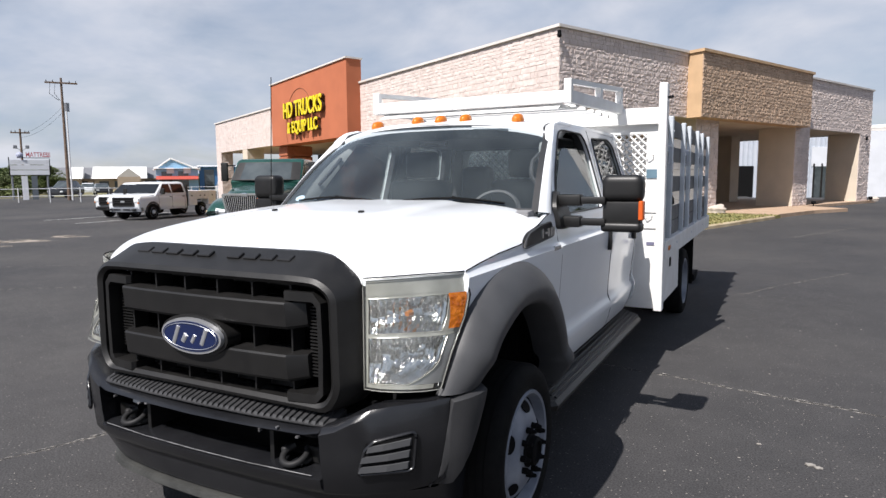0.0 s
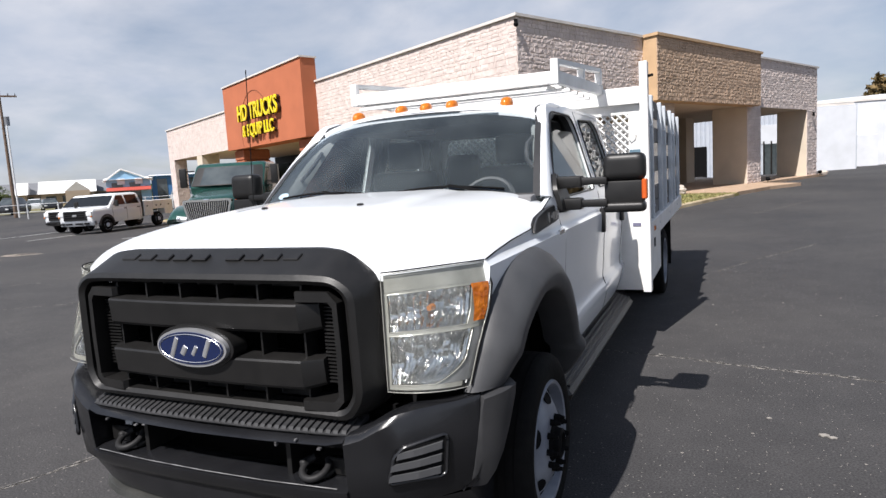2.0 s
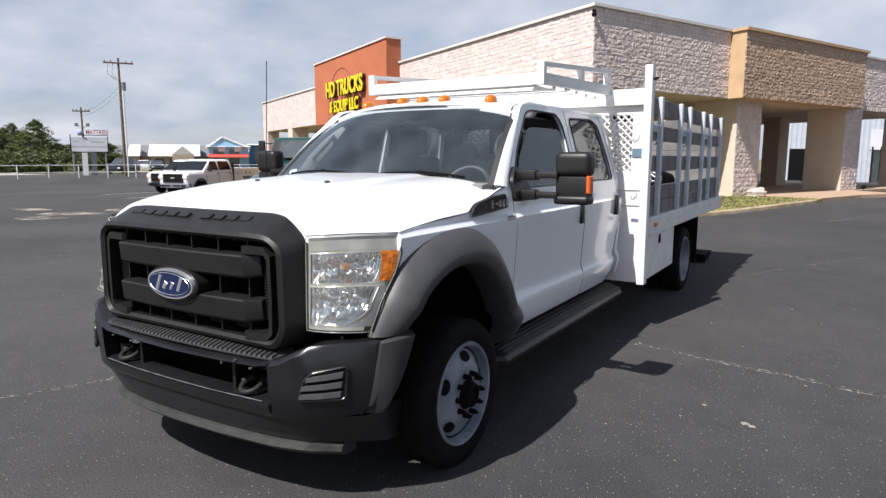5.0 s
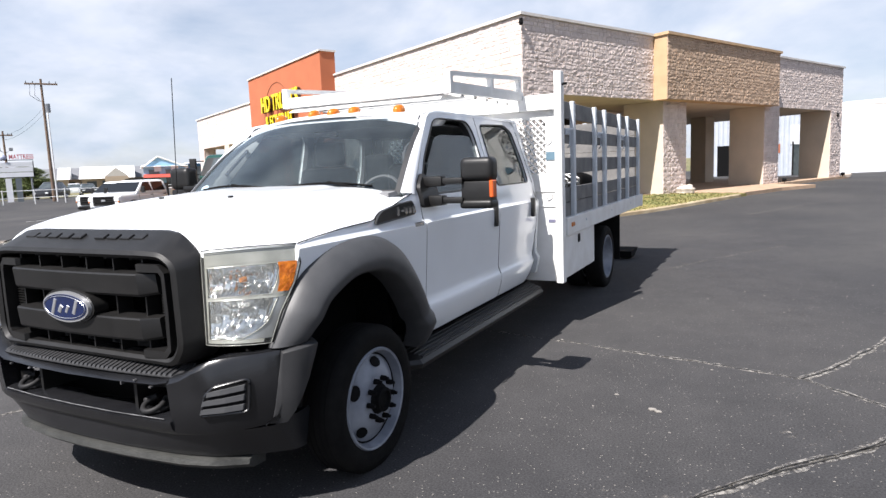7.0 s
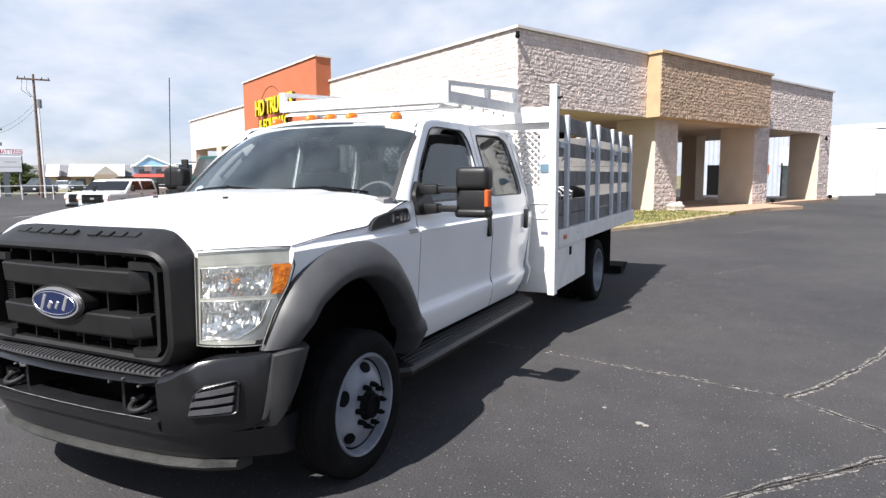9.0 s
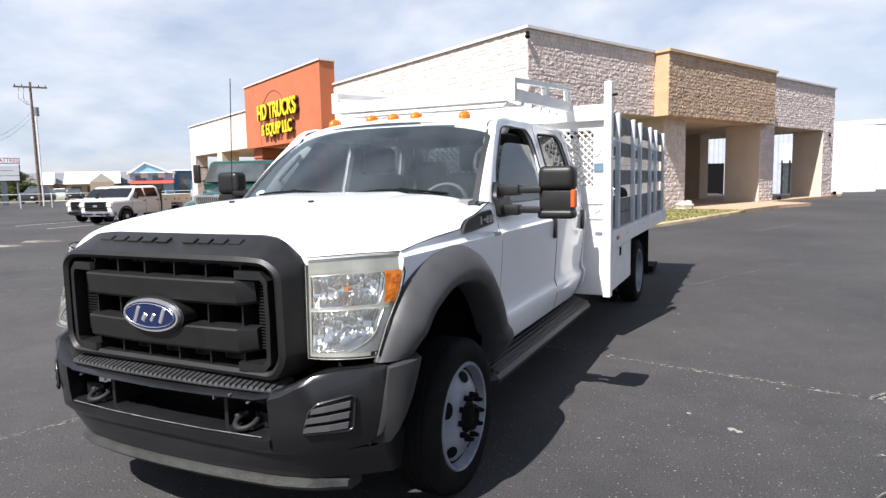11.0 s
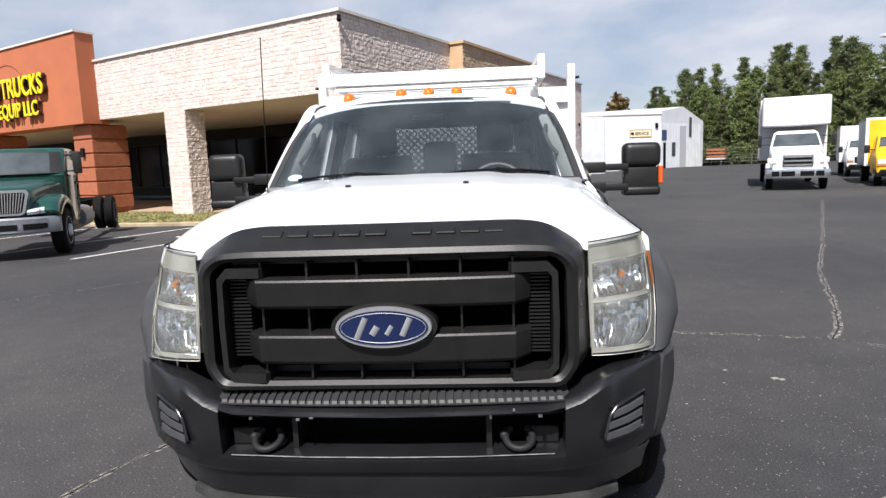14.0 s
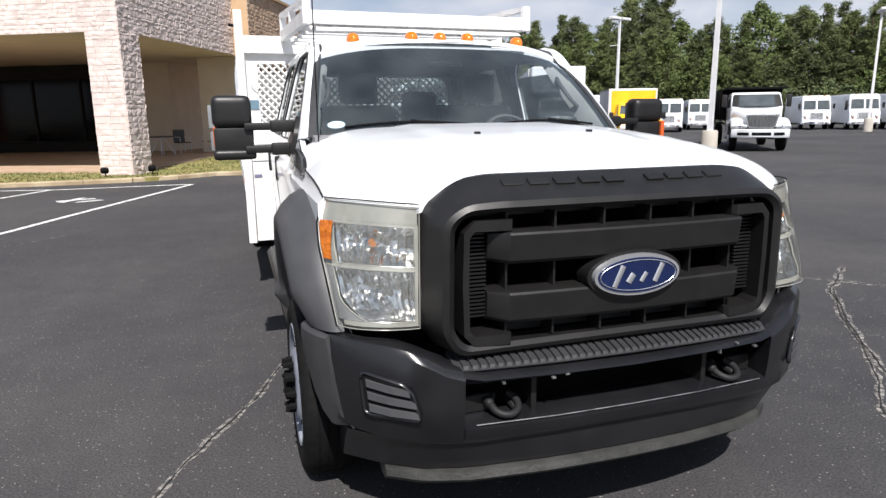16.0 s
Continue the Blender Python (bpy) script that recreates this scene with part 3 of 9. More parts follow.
M_RIM = material("blue_grey_rim_paint", (0.26, 0.28, 0.32), 0.4, color2=(0.15, 0.165, 0.20), scale=7, detail=6)
M_BUMPER = material("black_bumper_paint", (0.0075, 0.0078, 0.0092), 0.26, color2=(0.012, 0.0124, 0.014), scale=6, detail=7, bump=0.04, bscale=80, spec=0.55)
M_COWL = material("grey_cowl_plastic", (0.20, 0.20, 0.205), 0.7, scale=10)
M_DARKSTEEL = material("dark_iron", (0.014, 0.014, 0.015), 0.6, spec=0.3)
M_REFLECT = material("fluted_reflector", (0.96, 0.955, 0.94), 0.09, metal=1.0, color2=(0.80, 0.80, 0.80), scale=14, bump=0.4, bscale=20)
M_HAZE = material("hazed_plastic", (0.27, 0.27, 0.245), 0.26, metal=0.25, color2=(0.37, 0.37, 0.34), scale=9)
M_BLUE = material("badge_blue", (0.004, 0.009, 0.042), 0.2, color2=(0.006, 0.014, 0.06), scale=6, coat=0.5)
M_WOOD = material("weathered_grey_board", (0.13, 0.127, 0.125), 0.85, color2=(0.20, 0.193, 0.185), scale=5, detail=8, bump=0.3, bscale=30, island=0.12)
M_RED = material("red_lens", (0.62, 0.11, 0.02), 0.2)
M_CAPPL = material("dark_grey_plastic", (0.022, 0.0225, 0.024), 0.5, color2=(0.030, 0.030, 0.032), scale=9, bump=0.05, bscale=240)
M_SIDEPANE = glass("side_window_glass", (0.78, 0.83, 0.82), fac=0.95)
M_SIGNAL = material("ribbed_amber_lens", (0.60, 0.17, 0.008), 0.18, color2=(0.42, 0.10, 0.004), scale=30, bump=0.4, bscale=45)
M_SCUFF = material("worn_valance", (0.014, 0.0145, 0.0137), 0.6, color2=(0.034, 0.0345, 0.032), scale=7, detail=8, bump=0.2, bscale=60)

truck = thing("stake_bed_truck", "white crew-cab stake-bed truck with black grille and ladder rack", "truck")
SIDE = [(0.50, 0.985), (0.56, 1.008), (0.62, 1.026), (0.68, 1.038), (0.715, 1.040), (0.735, 1.030), (0.755, 1.016), (0.80, 1.012), (1.0, 1.026), (1.15, 1.036), (1.24, 1.041), (1.272, 1.039), (1.288, 1.022), (1.305, 1.012), (1.36, 1.004), (1.43, 0.993), (1.50, 0.972), (2.0, 0.832), (2.05, 0.815), (2.12, 0.79)]
CUTZ = (0.56, 0.62, 0.68, 0.715, 0.735, 0.755, 0.80, 0.9, 1.0, 1.08, 1.15, 1.20, 1.24, 1.272, 1.288, 1.305, 1.36, 1.43)


def side_x(y, z):
    return lerp(SIDE, z) - 0.02 * max(0.0, (y - 3.4) / 0.65) ** 2


def both(name, bm, mat, parent=truck, label="", smooth=35):
    b2 = mirrored(bm)
    return part(name, bm, mat, parent, label, smooth), part(name, b2, mat, parent, label, smooth)


# cab sides and doors
HOLE_F = rounded([(1.79, 1.45), (1.80, 1.535), (1.93, 1.70), (2.22, 1.965), (2.32, 1.985), (2.80, 1.985), (2.88, 1.90), (2.90, 1.45)], 0.06)
HOLE_R = rounded([(3.08, 1.455), (3.06, 1.965), (3.62, 1.985), (3.79, 1.93), (3.87, 1.65), (3.885, 1.455)], 0.05)
doors = []
for poly, hole, hy in (([(1.70, 0.53), (2.98, 0.53), (2.98, 2.03), (2.30, 2.035), (2.15, 2.0), (1.71, 1.51)], HOLE_F, 2.86),
                       ([(2.986, 0.53), (3.66, 0.53), (3.78, 0.62), (3.93, 0.86), (4.0, 1.10), (4.0, 1.55), (3.93, 1.93), (3.84, 2.03), (2.986, 2.03)], HOLE_R, 3.80)):
    bm = panel(rounded(poly, 0.025, 3), [hole], side_x, 0.05, CUTZ)
    b2 = mirrored(bm)
    for b, s in ((bm, 1), (b2, -1)):
        d = part("door", b, M_WHITE, truck, "white steel cab door", 30)
        # handle, glass and black window seal
        h = bmesh.new()
        box(h, 1.035 * s - 0.012, 1.035 * s + 0.028, hy, hy + 0.05, 1.13, 1.31, bevel=0.012, seg=2)
        part("handle", h, M_BLACK, d, "black plastic pull handle", 40)
        def pane_x(y, z):
            return side_x(y, z) - 0.012
        shape = hole
        if s > 0 and hole is HOLE_F:  # the driver's window is wound down a little
            shape = rounded([(1.84, 1.45), (1.86, 1.50), (1.96, 1.64), (2.20, 1.845), (2.30, 1.865), (2.80, 1.865), (2.86, 1.82), (2.88, 1.45)], 0.06)
        g = panel(shape, [], pane_x, 0.006, (1.6, 1.8))
        gl = part("window_pane", g if s > 0 else mirrored(g), M_SIDEPANE, d, "clear side window glass")
        gl.visible_shadow = False
        ring = bmesh.new()
        pipe(ring, [(s * (side_x(*p) + 0.002), p[0], p[1]) for p in hole], 0.0065, 5, closed=True)
        part("window_seal", ring, M_BLACK, d, "black rubber window seal")
        cy, cz = sum(p[0] for p in hole) / len(hole), sum(p[1] for p in hole) / len(hole)
        inner = [(cy + (p[0] - cy) * 0.985, cz + (p[1] - cz) * 0.975) for p in hole]
        rv = loft(bmesh.new(), [[(s * (side_x(*p) - o), p[0], p[1]) for p in inner] for o in (0.022, 0.040, 0.068)], caps=False)
        part("window_reveal", rv, M_SEAT, d, smooth=60)
        tr = panel(rounded(poly, 0.025, 3), [hole], lambda y, z: side_x(y, z) - 0.056, 0.010, CUTZ)
        part("door_trim", tr if s > 0 else mirrored(tr), M_SEAT, d, "dark inner door trim")
        doors.append(d)
# cab frame: sill, B and C post behind the doors, roof
for s in (1, -1):
    bm = bmesh.new(); box(bm, s * 0.80 - 0.09, s * 0.80 + 0.09, 1.6, 3.95, 0.48, 0.56)
    part("cab_sill", bm, M_SEAT, truck, "dark inner cab sill")
    bm = bmesh.new()
    loft(bm, [[(s * (side_x(0, z) - 0.045 - dx), 2.94 + dy, z) for dx, dy in ((0, 0), (0, 0.10), (0.06, 0.10), (0.06, 0))] for z in (0.5, 0.8, 1.2, 1.43, 2.03)])
    part("cab_post", bm, M_SEAT, truck, "dark inner cab post")
rear = panel(rounded([(3.99, 0.56), (4.06, 0.56), (4.06, 1.6), (4.0, 2.0), (3.93, 2.05), (3.93, 1.94), (3.97, 1.6)], 0.01, 2), [], side_x, 0.06, CUTZ)
both("corner_post", rear, M_WHITE, smooth=30)
bm = bmesh.new()
rw = [(-0.72, 1.45), (0.72, 1.45), (0.62, 1.93), (-0.62, 1.93)]
outer = [(-0.98, 0.56), (0.98, 0.56), (0.98, 1.43), (0.80, 2.05), (-0.80, 2.05), (-0.98, 1.43)]
vs_o = [bm.verts.new((p[0], 4.05, p[1])) for p in outer]
vs_i = [bm.verts.new((p[0], 4.05, p[1])) for p in rounded(rw, 0.06, 3)]
es = [bm.edges.new((l[i], l[(i + 1) % len(l)])) for l in (vs_o, vs_i) for i in range(len(l))]
bmesh.ops.triangle_fill(bm, use_beauty=True, edges=es, normal=(0, 1, 0))
ext = bmesh.ops.extrude_face_region(bm, geom=bm.faces[:])
for v in [g for g in ext["geom"] if isinstance(g, bmesh.types.BMVert)]:
    v.co.y -= 0.04
part("cab_back", bm, M_WHITE, truck)
bm = bmesh.new()
for d in ((-0.94, 0.94, 3.985, 4.0, 0.56, 1.44), (-0.80, 0.80, 3.985, 4.0, 1.94, 2.01), (-0.82, -0.70, 3.985, 4.0, 1.44, 1.94), (0.70, 0.82, 3.985, 4.0, 1.44, 1.94)):
    box(bm, *d)
part("rear_trim", bm, M_SEAT, truck, "dark lining round the rear window")
bm = bmesh.new(); prism(bm, rw, "y", 4.02, 4.026)
part("rear_window", bm, M_SIDEPANE, truck, "clear rear window glass").visible_shadow = False


def roof_z(x, y):
    return lerp([(2.10, 2.025), (2.16, 2.055), (2.25, 2.078), (2.6, 2.10), (3.2, 2.11), (3.7, 2.095), (3.95, 2.07), (4.06, 2.03)], y) - 0.075 * (abs(x) / 0.8) ** 3.2


bm = bmesh.new()
rings = []
for y in (2.115, 2.14, 2.17, 2.22, 2.30, 2.5, 2.8, 3.2, 3.6, 3.85, 3.97, 4.04, 4.06):
    w = 0.815
    row = []
    for k in range(-12, 13):
        x = w * k / 12
        fr = 0.055 * (1 - (x / w) ** 2) if y < 2.4 else 0
        row.append((x, y - fr * max(0.0, (2.4 - y) / 0.285), roof_z(x, y)))
    rings.append(row)
loft(bm, rings, closed=False)
ext = bmesh.ops.extrude_face_region(bm, geom=bm.faces[:])
for v in [g for g in ext["geom"] if isinstance(g, bmesh.types.BMVert)]:
    v.co.z -= 0.035
part("cab_roof", bm, M_WHITE, truck, smooth=40)


# windshield
def ws(a, b, off=0.0):
    """a: -1..1 across, b: 0 bottom .. 1 top"""
    w = 0.945 + (0.812 - 0.945) * b
    y = 1.55 + 0.60 * b - (0.15 * (1 - a * a)) * (1 - 0.5 * b)
    z = 1.475 + 0.53 * b + (0.012 + 0.02 * b) * (1 - a * a) + 0.02 * math.sin(math.pi * b) - 0.065 * b ** 3 * a ** 6
    return Vector((a * w, y - off * 0.66, z + off * 0.75))


def grid(bm, f, na, nb, a0=-1, a1=1, b0=0, b1=1):
    loft(bm, [[f(a0 + (a1 - a0) * i / na, b0 + (b1 - b0) * j / nb) for i in range(na + 1)] for j in range(nb + 1)], closed=False)
    return bm


bm = grid(bmesh.new(), ws, 20, 8)
part("windshield", bm, M_PANE, truck, "large curved windshield glass", 180).visible_shadow = False
bm = bmesh.new()
for a0, a1, b0, b1 in ((-1.0, -0.958, 0, 0.95), (0.958, 1.0, 0, 0.95), (-0.95, 0.95, 0.965, 1.0), (-1, 1, 0, 0.03)):
    grid(bm, lambda a, b: ws(a, b, 0.004), 12, 8, a0, a1, b0, b1)
part("windshield_border", bm, M_CAPPL, truck, "black windshield border", 180)
# A posts between windshield and door
bm = bmesh.new()
rings = []
DOORF = [(0.0, 1.672, 1.452), (0.12, 1.700, 1.51), (0.86, 2.142, 1.998), (0.93, 2.20, 2.022), (1.0, 2.33, 2.045)]
for k in range(18):
    b = min(1.0, k / 14)
    over = max(0.0, k / 14 - 1.0)
    p = ws(1, b) + Vector((-0.02 * over, 1.3 * over, 0.10 * over))
    qy, qz = lerp([(d[0], d[1]) for d in DOORF], b), lerp([(d[0], d[2]) for d in DOORF], b)
    q = Vector((side_x(0, qz) + 0.004, qy + 1.4 * over, qz))
    m1 = p * 0.62 + q * 0.38 + Vector((0.010, -0.018, 0.010)); m2 = p * 0.25 + q * 0.75 + Vector((0.012, -0.008, 0.006))
    rings.append([p + Vector((0.0, -0.006, 0.006)), m1, m2, q, q + Vector((-0.05, 0.05, -0.01)), p + Vector((-0.018, 0.05, -0.02))])
loft(bm, rings)
both("windshield_post", bm, M_WHITE, smooth=70)
bm = bmesh.new()
rings = []
for k in range(13):
    b = k / 12
    p = ws(0.985, b) + Vector((0, 0.014, -0.014))
    qy, qz = lerp([(d[0], d[1]) for d in DOORF], b), lerp([(d[0], d[2]) for d in DOORF], b)
    q = Vector((side_x(0, qz) - 0.062, qy + 0.085, qz - 0.03))
    rings.append([p, p + Vector((-0.034, 0.030, -0.010)), q + Vector((-0.055, 0.0, -0.004)), q])
loft(bm, rings)
posts = both("inner_post_trim", bm, material("pale_grey_trim", (0.23, 0.25, 0.25), 0.7, color2=(0.27, 0.285, 0.28), scale=8), label="pale grey inner windshield post", smooth=50)
hold = [(rings[k][1] + rings[k][2]) * 0.5 for k in (4, 5, 6, 7, 8)]
for f, s in zip(posts, (1, -1)):
    bm = bmesh.new()
    pipe(bm, [(s * (p.x - o), p.y - o, p.z) for p, o in zip(hold, (0.002, 0.032, 0.036, 0.032, 0.002))], 0.014, 6)
    part("grab_handle", bm, M_SEAT, f, "dark grab handle", 60)
# roof rail joining post, doors and roof
bm = bmesh.new()
def rail_dz(y):
    return min(0.0, roof_z(0.79, y) - roof_z(0.79, 2.8)) if y < 2.8 else 0.0


loft(bm, [[(lerp(SIDE, 2.03 + rail_dz(y)) + 0.004, y, 2.022 + rail_dz(y)), (lerp(SIDE, 2.05 + rail_dz(y)) + 0.004, y, 2.046 + rail_dz(y)), (0.79, y, roof_z(0.79, y) + 0.006), (0.74, y, roof_z(0.74, y) - 0.02), (0.77, y, 2.005 + rail_dz(y))] for y in (2.16, 2.22, 2.3, 2.5, 2.8, 3.3, 3.7, 3.86, 3.96)])
both("roof_rail", bm, M_WHITE, smooth=50)
# clearance lamps
for x, y in ((-0.56, 2.235), (-0.19, 2.195), (0.0, 2.19), (0.19, 2.195), (0.56, 2.235)):
    bm = bmesh.new()
    z = roof_z(x, y)
    rings = [[(x + r * 0.040 * math.cos(t), y + r * 0.064 * math.sin(t) + dy, z + h) for t in [math.tau * k / 14 for k in range(14)]] for r, h, dy in ((1.0, -0.01, 0), (1.0, 0.012, 0), (0.86, 0.034, 0.004), (0.55, 0.046, 0.01), (0.2, 0.05, 0.012))]
    loft(bm, rings)
    part("clearance_lamp", bm, M_AMBER, truck, "amber roof clearance lamp", 50)

# hood
def hood_front(x):
    return lerp([(0, 0.145), (0.55, 0.15), (0.62, 0.135), (0.745, 0.115), (0.85, 0.19), (0.95, 0.31), (1.0, 0.40), (1.02, 0.45)], abs(x))


def hood_half(y):
    return lerp([(1.05, 1.012), (1.25, 1.000), (1.45, 0.972), (1.62, 0.955)], y)


def hood_raw(x, y):
    zc = lerp([(0.10, 1.372), (0.15, 1.392), (0.22, 1.415), (0.35, 1.442), (0.5, 1.465), (0.77, 1.497), (1.1, 1.522), (1.45, 1.535)], y)
    ze = lerp([(0.10, 1.24), (0.42, 1.297), (0.8, 1.328), (1.1, 1.342), (1.22, 1.372), (1.34, 1.406), (1.47, 1.440)], y)
    s = abs(x) / hood_half(y)
    g = max(0.0, (s - 0.42) / 0.58) ** 3.4
    dome = 0.016 * max(0.0, min(1.0, (0.50 - abs(x)) / 0.10)) * min(1.0, max(0.0, (y - 0.25) / 0.4))
    return zc - (zc - ze) * g + dome - 0.008


def hood_z(x, y):
    yf = hood_front(x)
    zf = lerp([(0, 1.384), (0.55, 1.381), (0.62, 1.362), (0.745, 1.298), (1.02, 1.296)], abs(x))
    return hood_raw(x, y) + (zf - hood_raw(x, yf)) * math.exp(-(y - yf) / 0.07)


bm = bmesh.new()
rings = []
for j in range(29):
    t = (j / 28) ** 1.5
    row = []
    for i in range(-26, 27):
        x = 1.012 * i / 26
        back = lerp([(0, 1.47), (0.8, 1.50), (0.93, 1.58), (1.02, 1.62)], abs(x))
        y = hood_front(x) + (back - hood_front(x)) * t
        x *= hood_half(y) / 1.012
        row.append((x, y, hood_z(x, y)))
    rings.append(row)
loft(bm, rings, closed=False)
edge = [e for e in bm.edges if e.is_boundary]
ext = bmesh.ops.extrude_edge_only(bm, edges=edge)
for v in [g for g in ext["geom"] if isinstance(g, bmesh.types.BMVert)]:
    v.co.z -= 0.035
hood = part("hood", bm, M_WHITE, truck, "white hood with raised centre", 40)
for x in (-0.282, 0.282):
    bm = bmesh.new(); box(bm, x - 0.013, x + 0.013, 0.758, 0.784, hood_z(x, 0.77) - 0.004, hood_z(x, 0.77) + 0.010, bevel=0.004)
    part("washer_nozzle", bm, M_BLACK, hood, "black washer nozzle")
# cowl and wipers
bm = bmesh.new()
loft(bm, [[(x, y0, 1.44 + dz) for y0, dz in ((1.44, 0.04), (1.53, 0.05), (1.60, 0.0), (1.44, -0.02))] for x in (-0.92, -0.5, 0, 0.5, 0.92)])
for v in bm.verts:
    v.co.y -= 0.10 * (1 - (v.co.x / 0.92) ** 2)
part("cowl", bm, M_COWL, truck, "grey cowl panel below the windshield")
for x0, x1 in ((-0.05, -0.72), (0.72, 0.12)):
    bm = bmesh.new()
    def wp(x, b, o):
        a = x / 0.9
        return ws(a, b, o)
    pipe(bm, [wp(x0 + (x1 - x0) * k / 8, 0.062 + 0.035 * math.sin(k / 8 * 3), 0.014) for k in range(9)], 0.0065, 5)
    rod(bm, wp(x0, 0.01, 0.02), wp((x0 + x1) / 2, 0.094, 0.026), 0.008, 6)
    part("wiper", bm, M_DARK, truck, "black windshield wiper")

# front fenders
ARCH = [(1.56, 0.54), (1.51, 0.72), (1.39, 0.94), (1.16, 1.09), (0.95, 1.11), (0.75, 1.09), (0.56, 1.0), (0.42, 0.87)]
fpoly = [(0.43, 1.292), (0.8, 1.325), (1.1, 1.338), (1.22, 1.368), (1.34, 1.402), (1.50, 1.442), (1.62, 1.466), (1.694, 1.50), (1.694, 0.53), (1.57, 0.53)] + ARCH + [(0.24, 0.872), (0.30, 1.0), (0.385, 1.17)]
bm = panel(fpoly, [], lambda y, z: side_x(y, z) + 0.002, 0.03, CUTZ)
fenders = both("fender", bm, M_WHITE, smooth=30)
# dark shut lines: under the hood edge, round the doors
for s in (1, -1):
    b = bmesh.new(); pipe(b, [(s * (side_x(y, z) + 0.003), y, z) for y, z in ((0.44, 1.297), (0.6, 1.312), (0.8, 1.328), (1.1, 1.341), (1.22, 1.371), (1.34, 1.405), (1.50, 1.445), (1.62, 1.469))], 0.0032, 5); part("shut_line", b, M_DARK, truck)
    for y, z0, z1 in ((1.697, 0.54, 1.50), (2.983, 0.54, 2.02)):
        b = bmesh.new(); pipe(b, [(s * (side_x(y, z0 + (z1 - z0) * k / 24) - 0.0005), y, z0 + (z1 - z0) * k / 24) for k in range(25)], 0.0030, 5); part("shut_line", b, M_DARK, truck)
    b = bmesh.new(); pipe(b, [(s * (side_x(*q) - 0.0005), q[0] + 0.002, q[1]) for q in spline([(3.66, 0.532, 0), (3.78, 0.62, 0), (3.93, 0.86, 0), (4.0, 1.10, 0), (4.0, 1.55, 0), (3.93, 1.93, 0)], 5) for q in [(q.x, q.y)]], 0.0030, 5); part("shut_line", b, M_DARK, truck)
# side vents with a badge of plain bars
for f, s in zip(fenders, (1, -1)):
    vp = rounded([(1.115, 1.318), (1.15, 1.360), (1.21, 1.388), (1.40, 1.416), (1.575, 1.424), (1.595, 1.345), (1.35, 1.330)], 0.018, 2)
    b = panel(vp, [], lambda y, z: side_x(y, z) + 0.014, 0.02)
    v = part("side_vent", b if s > 0 else mirrored(b), M_BLACK, f, "black side vent with a plain bright badge")
    b = bmesh.new()
    pipe(b, [(s * (side_x(*p) + 0.016), p[0], p[1]) for p in vp], 0.005, 4, closed=True)
    part("vent_trim", b, M_GREY, v)
    for k, (w, h) in enumerate(((0.02, 0.05), (0.035, 0.012), (0.03, 0.045), (0.03, 0.045), (0.03, 0.045))):
        y = 1.34 + k * 0.046
        b = bmesh.new(); box(b, s * 1.036 - 0.005, s * 1.036 + 0.005, y, y + w, 1.375 - h / 2, 1.375 + h / 2)
        part("badge_bar", b, M_CHROME, v, "bright badge bar")
    b = bmesh.new(); box(b, s * 1.04 - 0.006, s * 1.04 + 0.006, 1.545, 1.66, 1.262, 1.288, bevel=0.003)
    part("badge", b, M_CHROME, f, "small bright badge bar")

# fender flares
FO = [(0.215, 0.845), (0.262, 0.945), (0.322, 1.045), (0.432, 1.155), (0.68, 1.246), (0.98, 1.272), (1.21, 1.215), (1.375, 1.105), (1.535, 0.925), (1.635, 0.76), (1.675, 0.62), (1.69, 0.50)]
FI = [(0.375, 0.845), (0.41, 0.90), (0.45, 0.955), (0.52, 1.02), (0.72, 1.093), (0.95, 1.085), (1.10, 1.035), (1.225, 0.95), (1.355, 0.815), (1.435, 0.70), (1.475, 0.60), (1.49, 0.50)]
bm = bmesh.new()
rings = []
FO, FI = spline(FO, 4), spline(FI, 4)
for k, (o, i) in enumerate(zip(FO, FI)):
    e = min(1.0, 0.60 + k / 16.0, 0.45 + (len(FO) - 1 - k) / 11.0)
    o, i = Vector(o), Vector(i)
    xo = side_x(*o)
    rings.append([(xo - 0.02, *o), (xo + 0.010, *o), (xo + 0.012 + 0.042 * e, *(o * 0.88 + i * 0.12)), (xo + 0.012 + 0.082 * e, *(o * 0.68 + i * 0.32)), (xo + 0.02 + 0.108 * e, *(o * 0.42 + i * 0.58)), (xo + 0.02 + 0.112 * e, *(o * 0.12 + i * 0.88)), (xo + 0.012 + 0.10 * e, *i), (xo - 0.05, *i)])
loft(bm, rings)
both("fender_flare", bm, M_GREY, label="grey plastic fender flare", smooth=60)
# wheel well liner
bm = bmesh.new()
rings = []
for y, z in [(0.33, 0.60), (0.42, 0.90), (0.56, 1.05), (0.75, 1.13), (0.95, 1.15), (1.16, 1.11), (1.40, 0.98), (1.53, 0.76), (1.58, 0.50)]:
    rings.append([(1.0, y, z), (0.60, y, z), (0.60, y, z + 0.01), (1.0, y, z + 0.01)])
loft(bm, rings)
box(bm, 0.58, 0.60, 0.33, 1.58, 0.45, 1.15)
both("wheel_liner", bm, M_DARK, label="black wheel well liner")

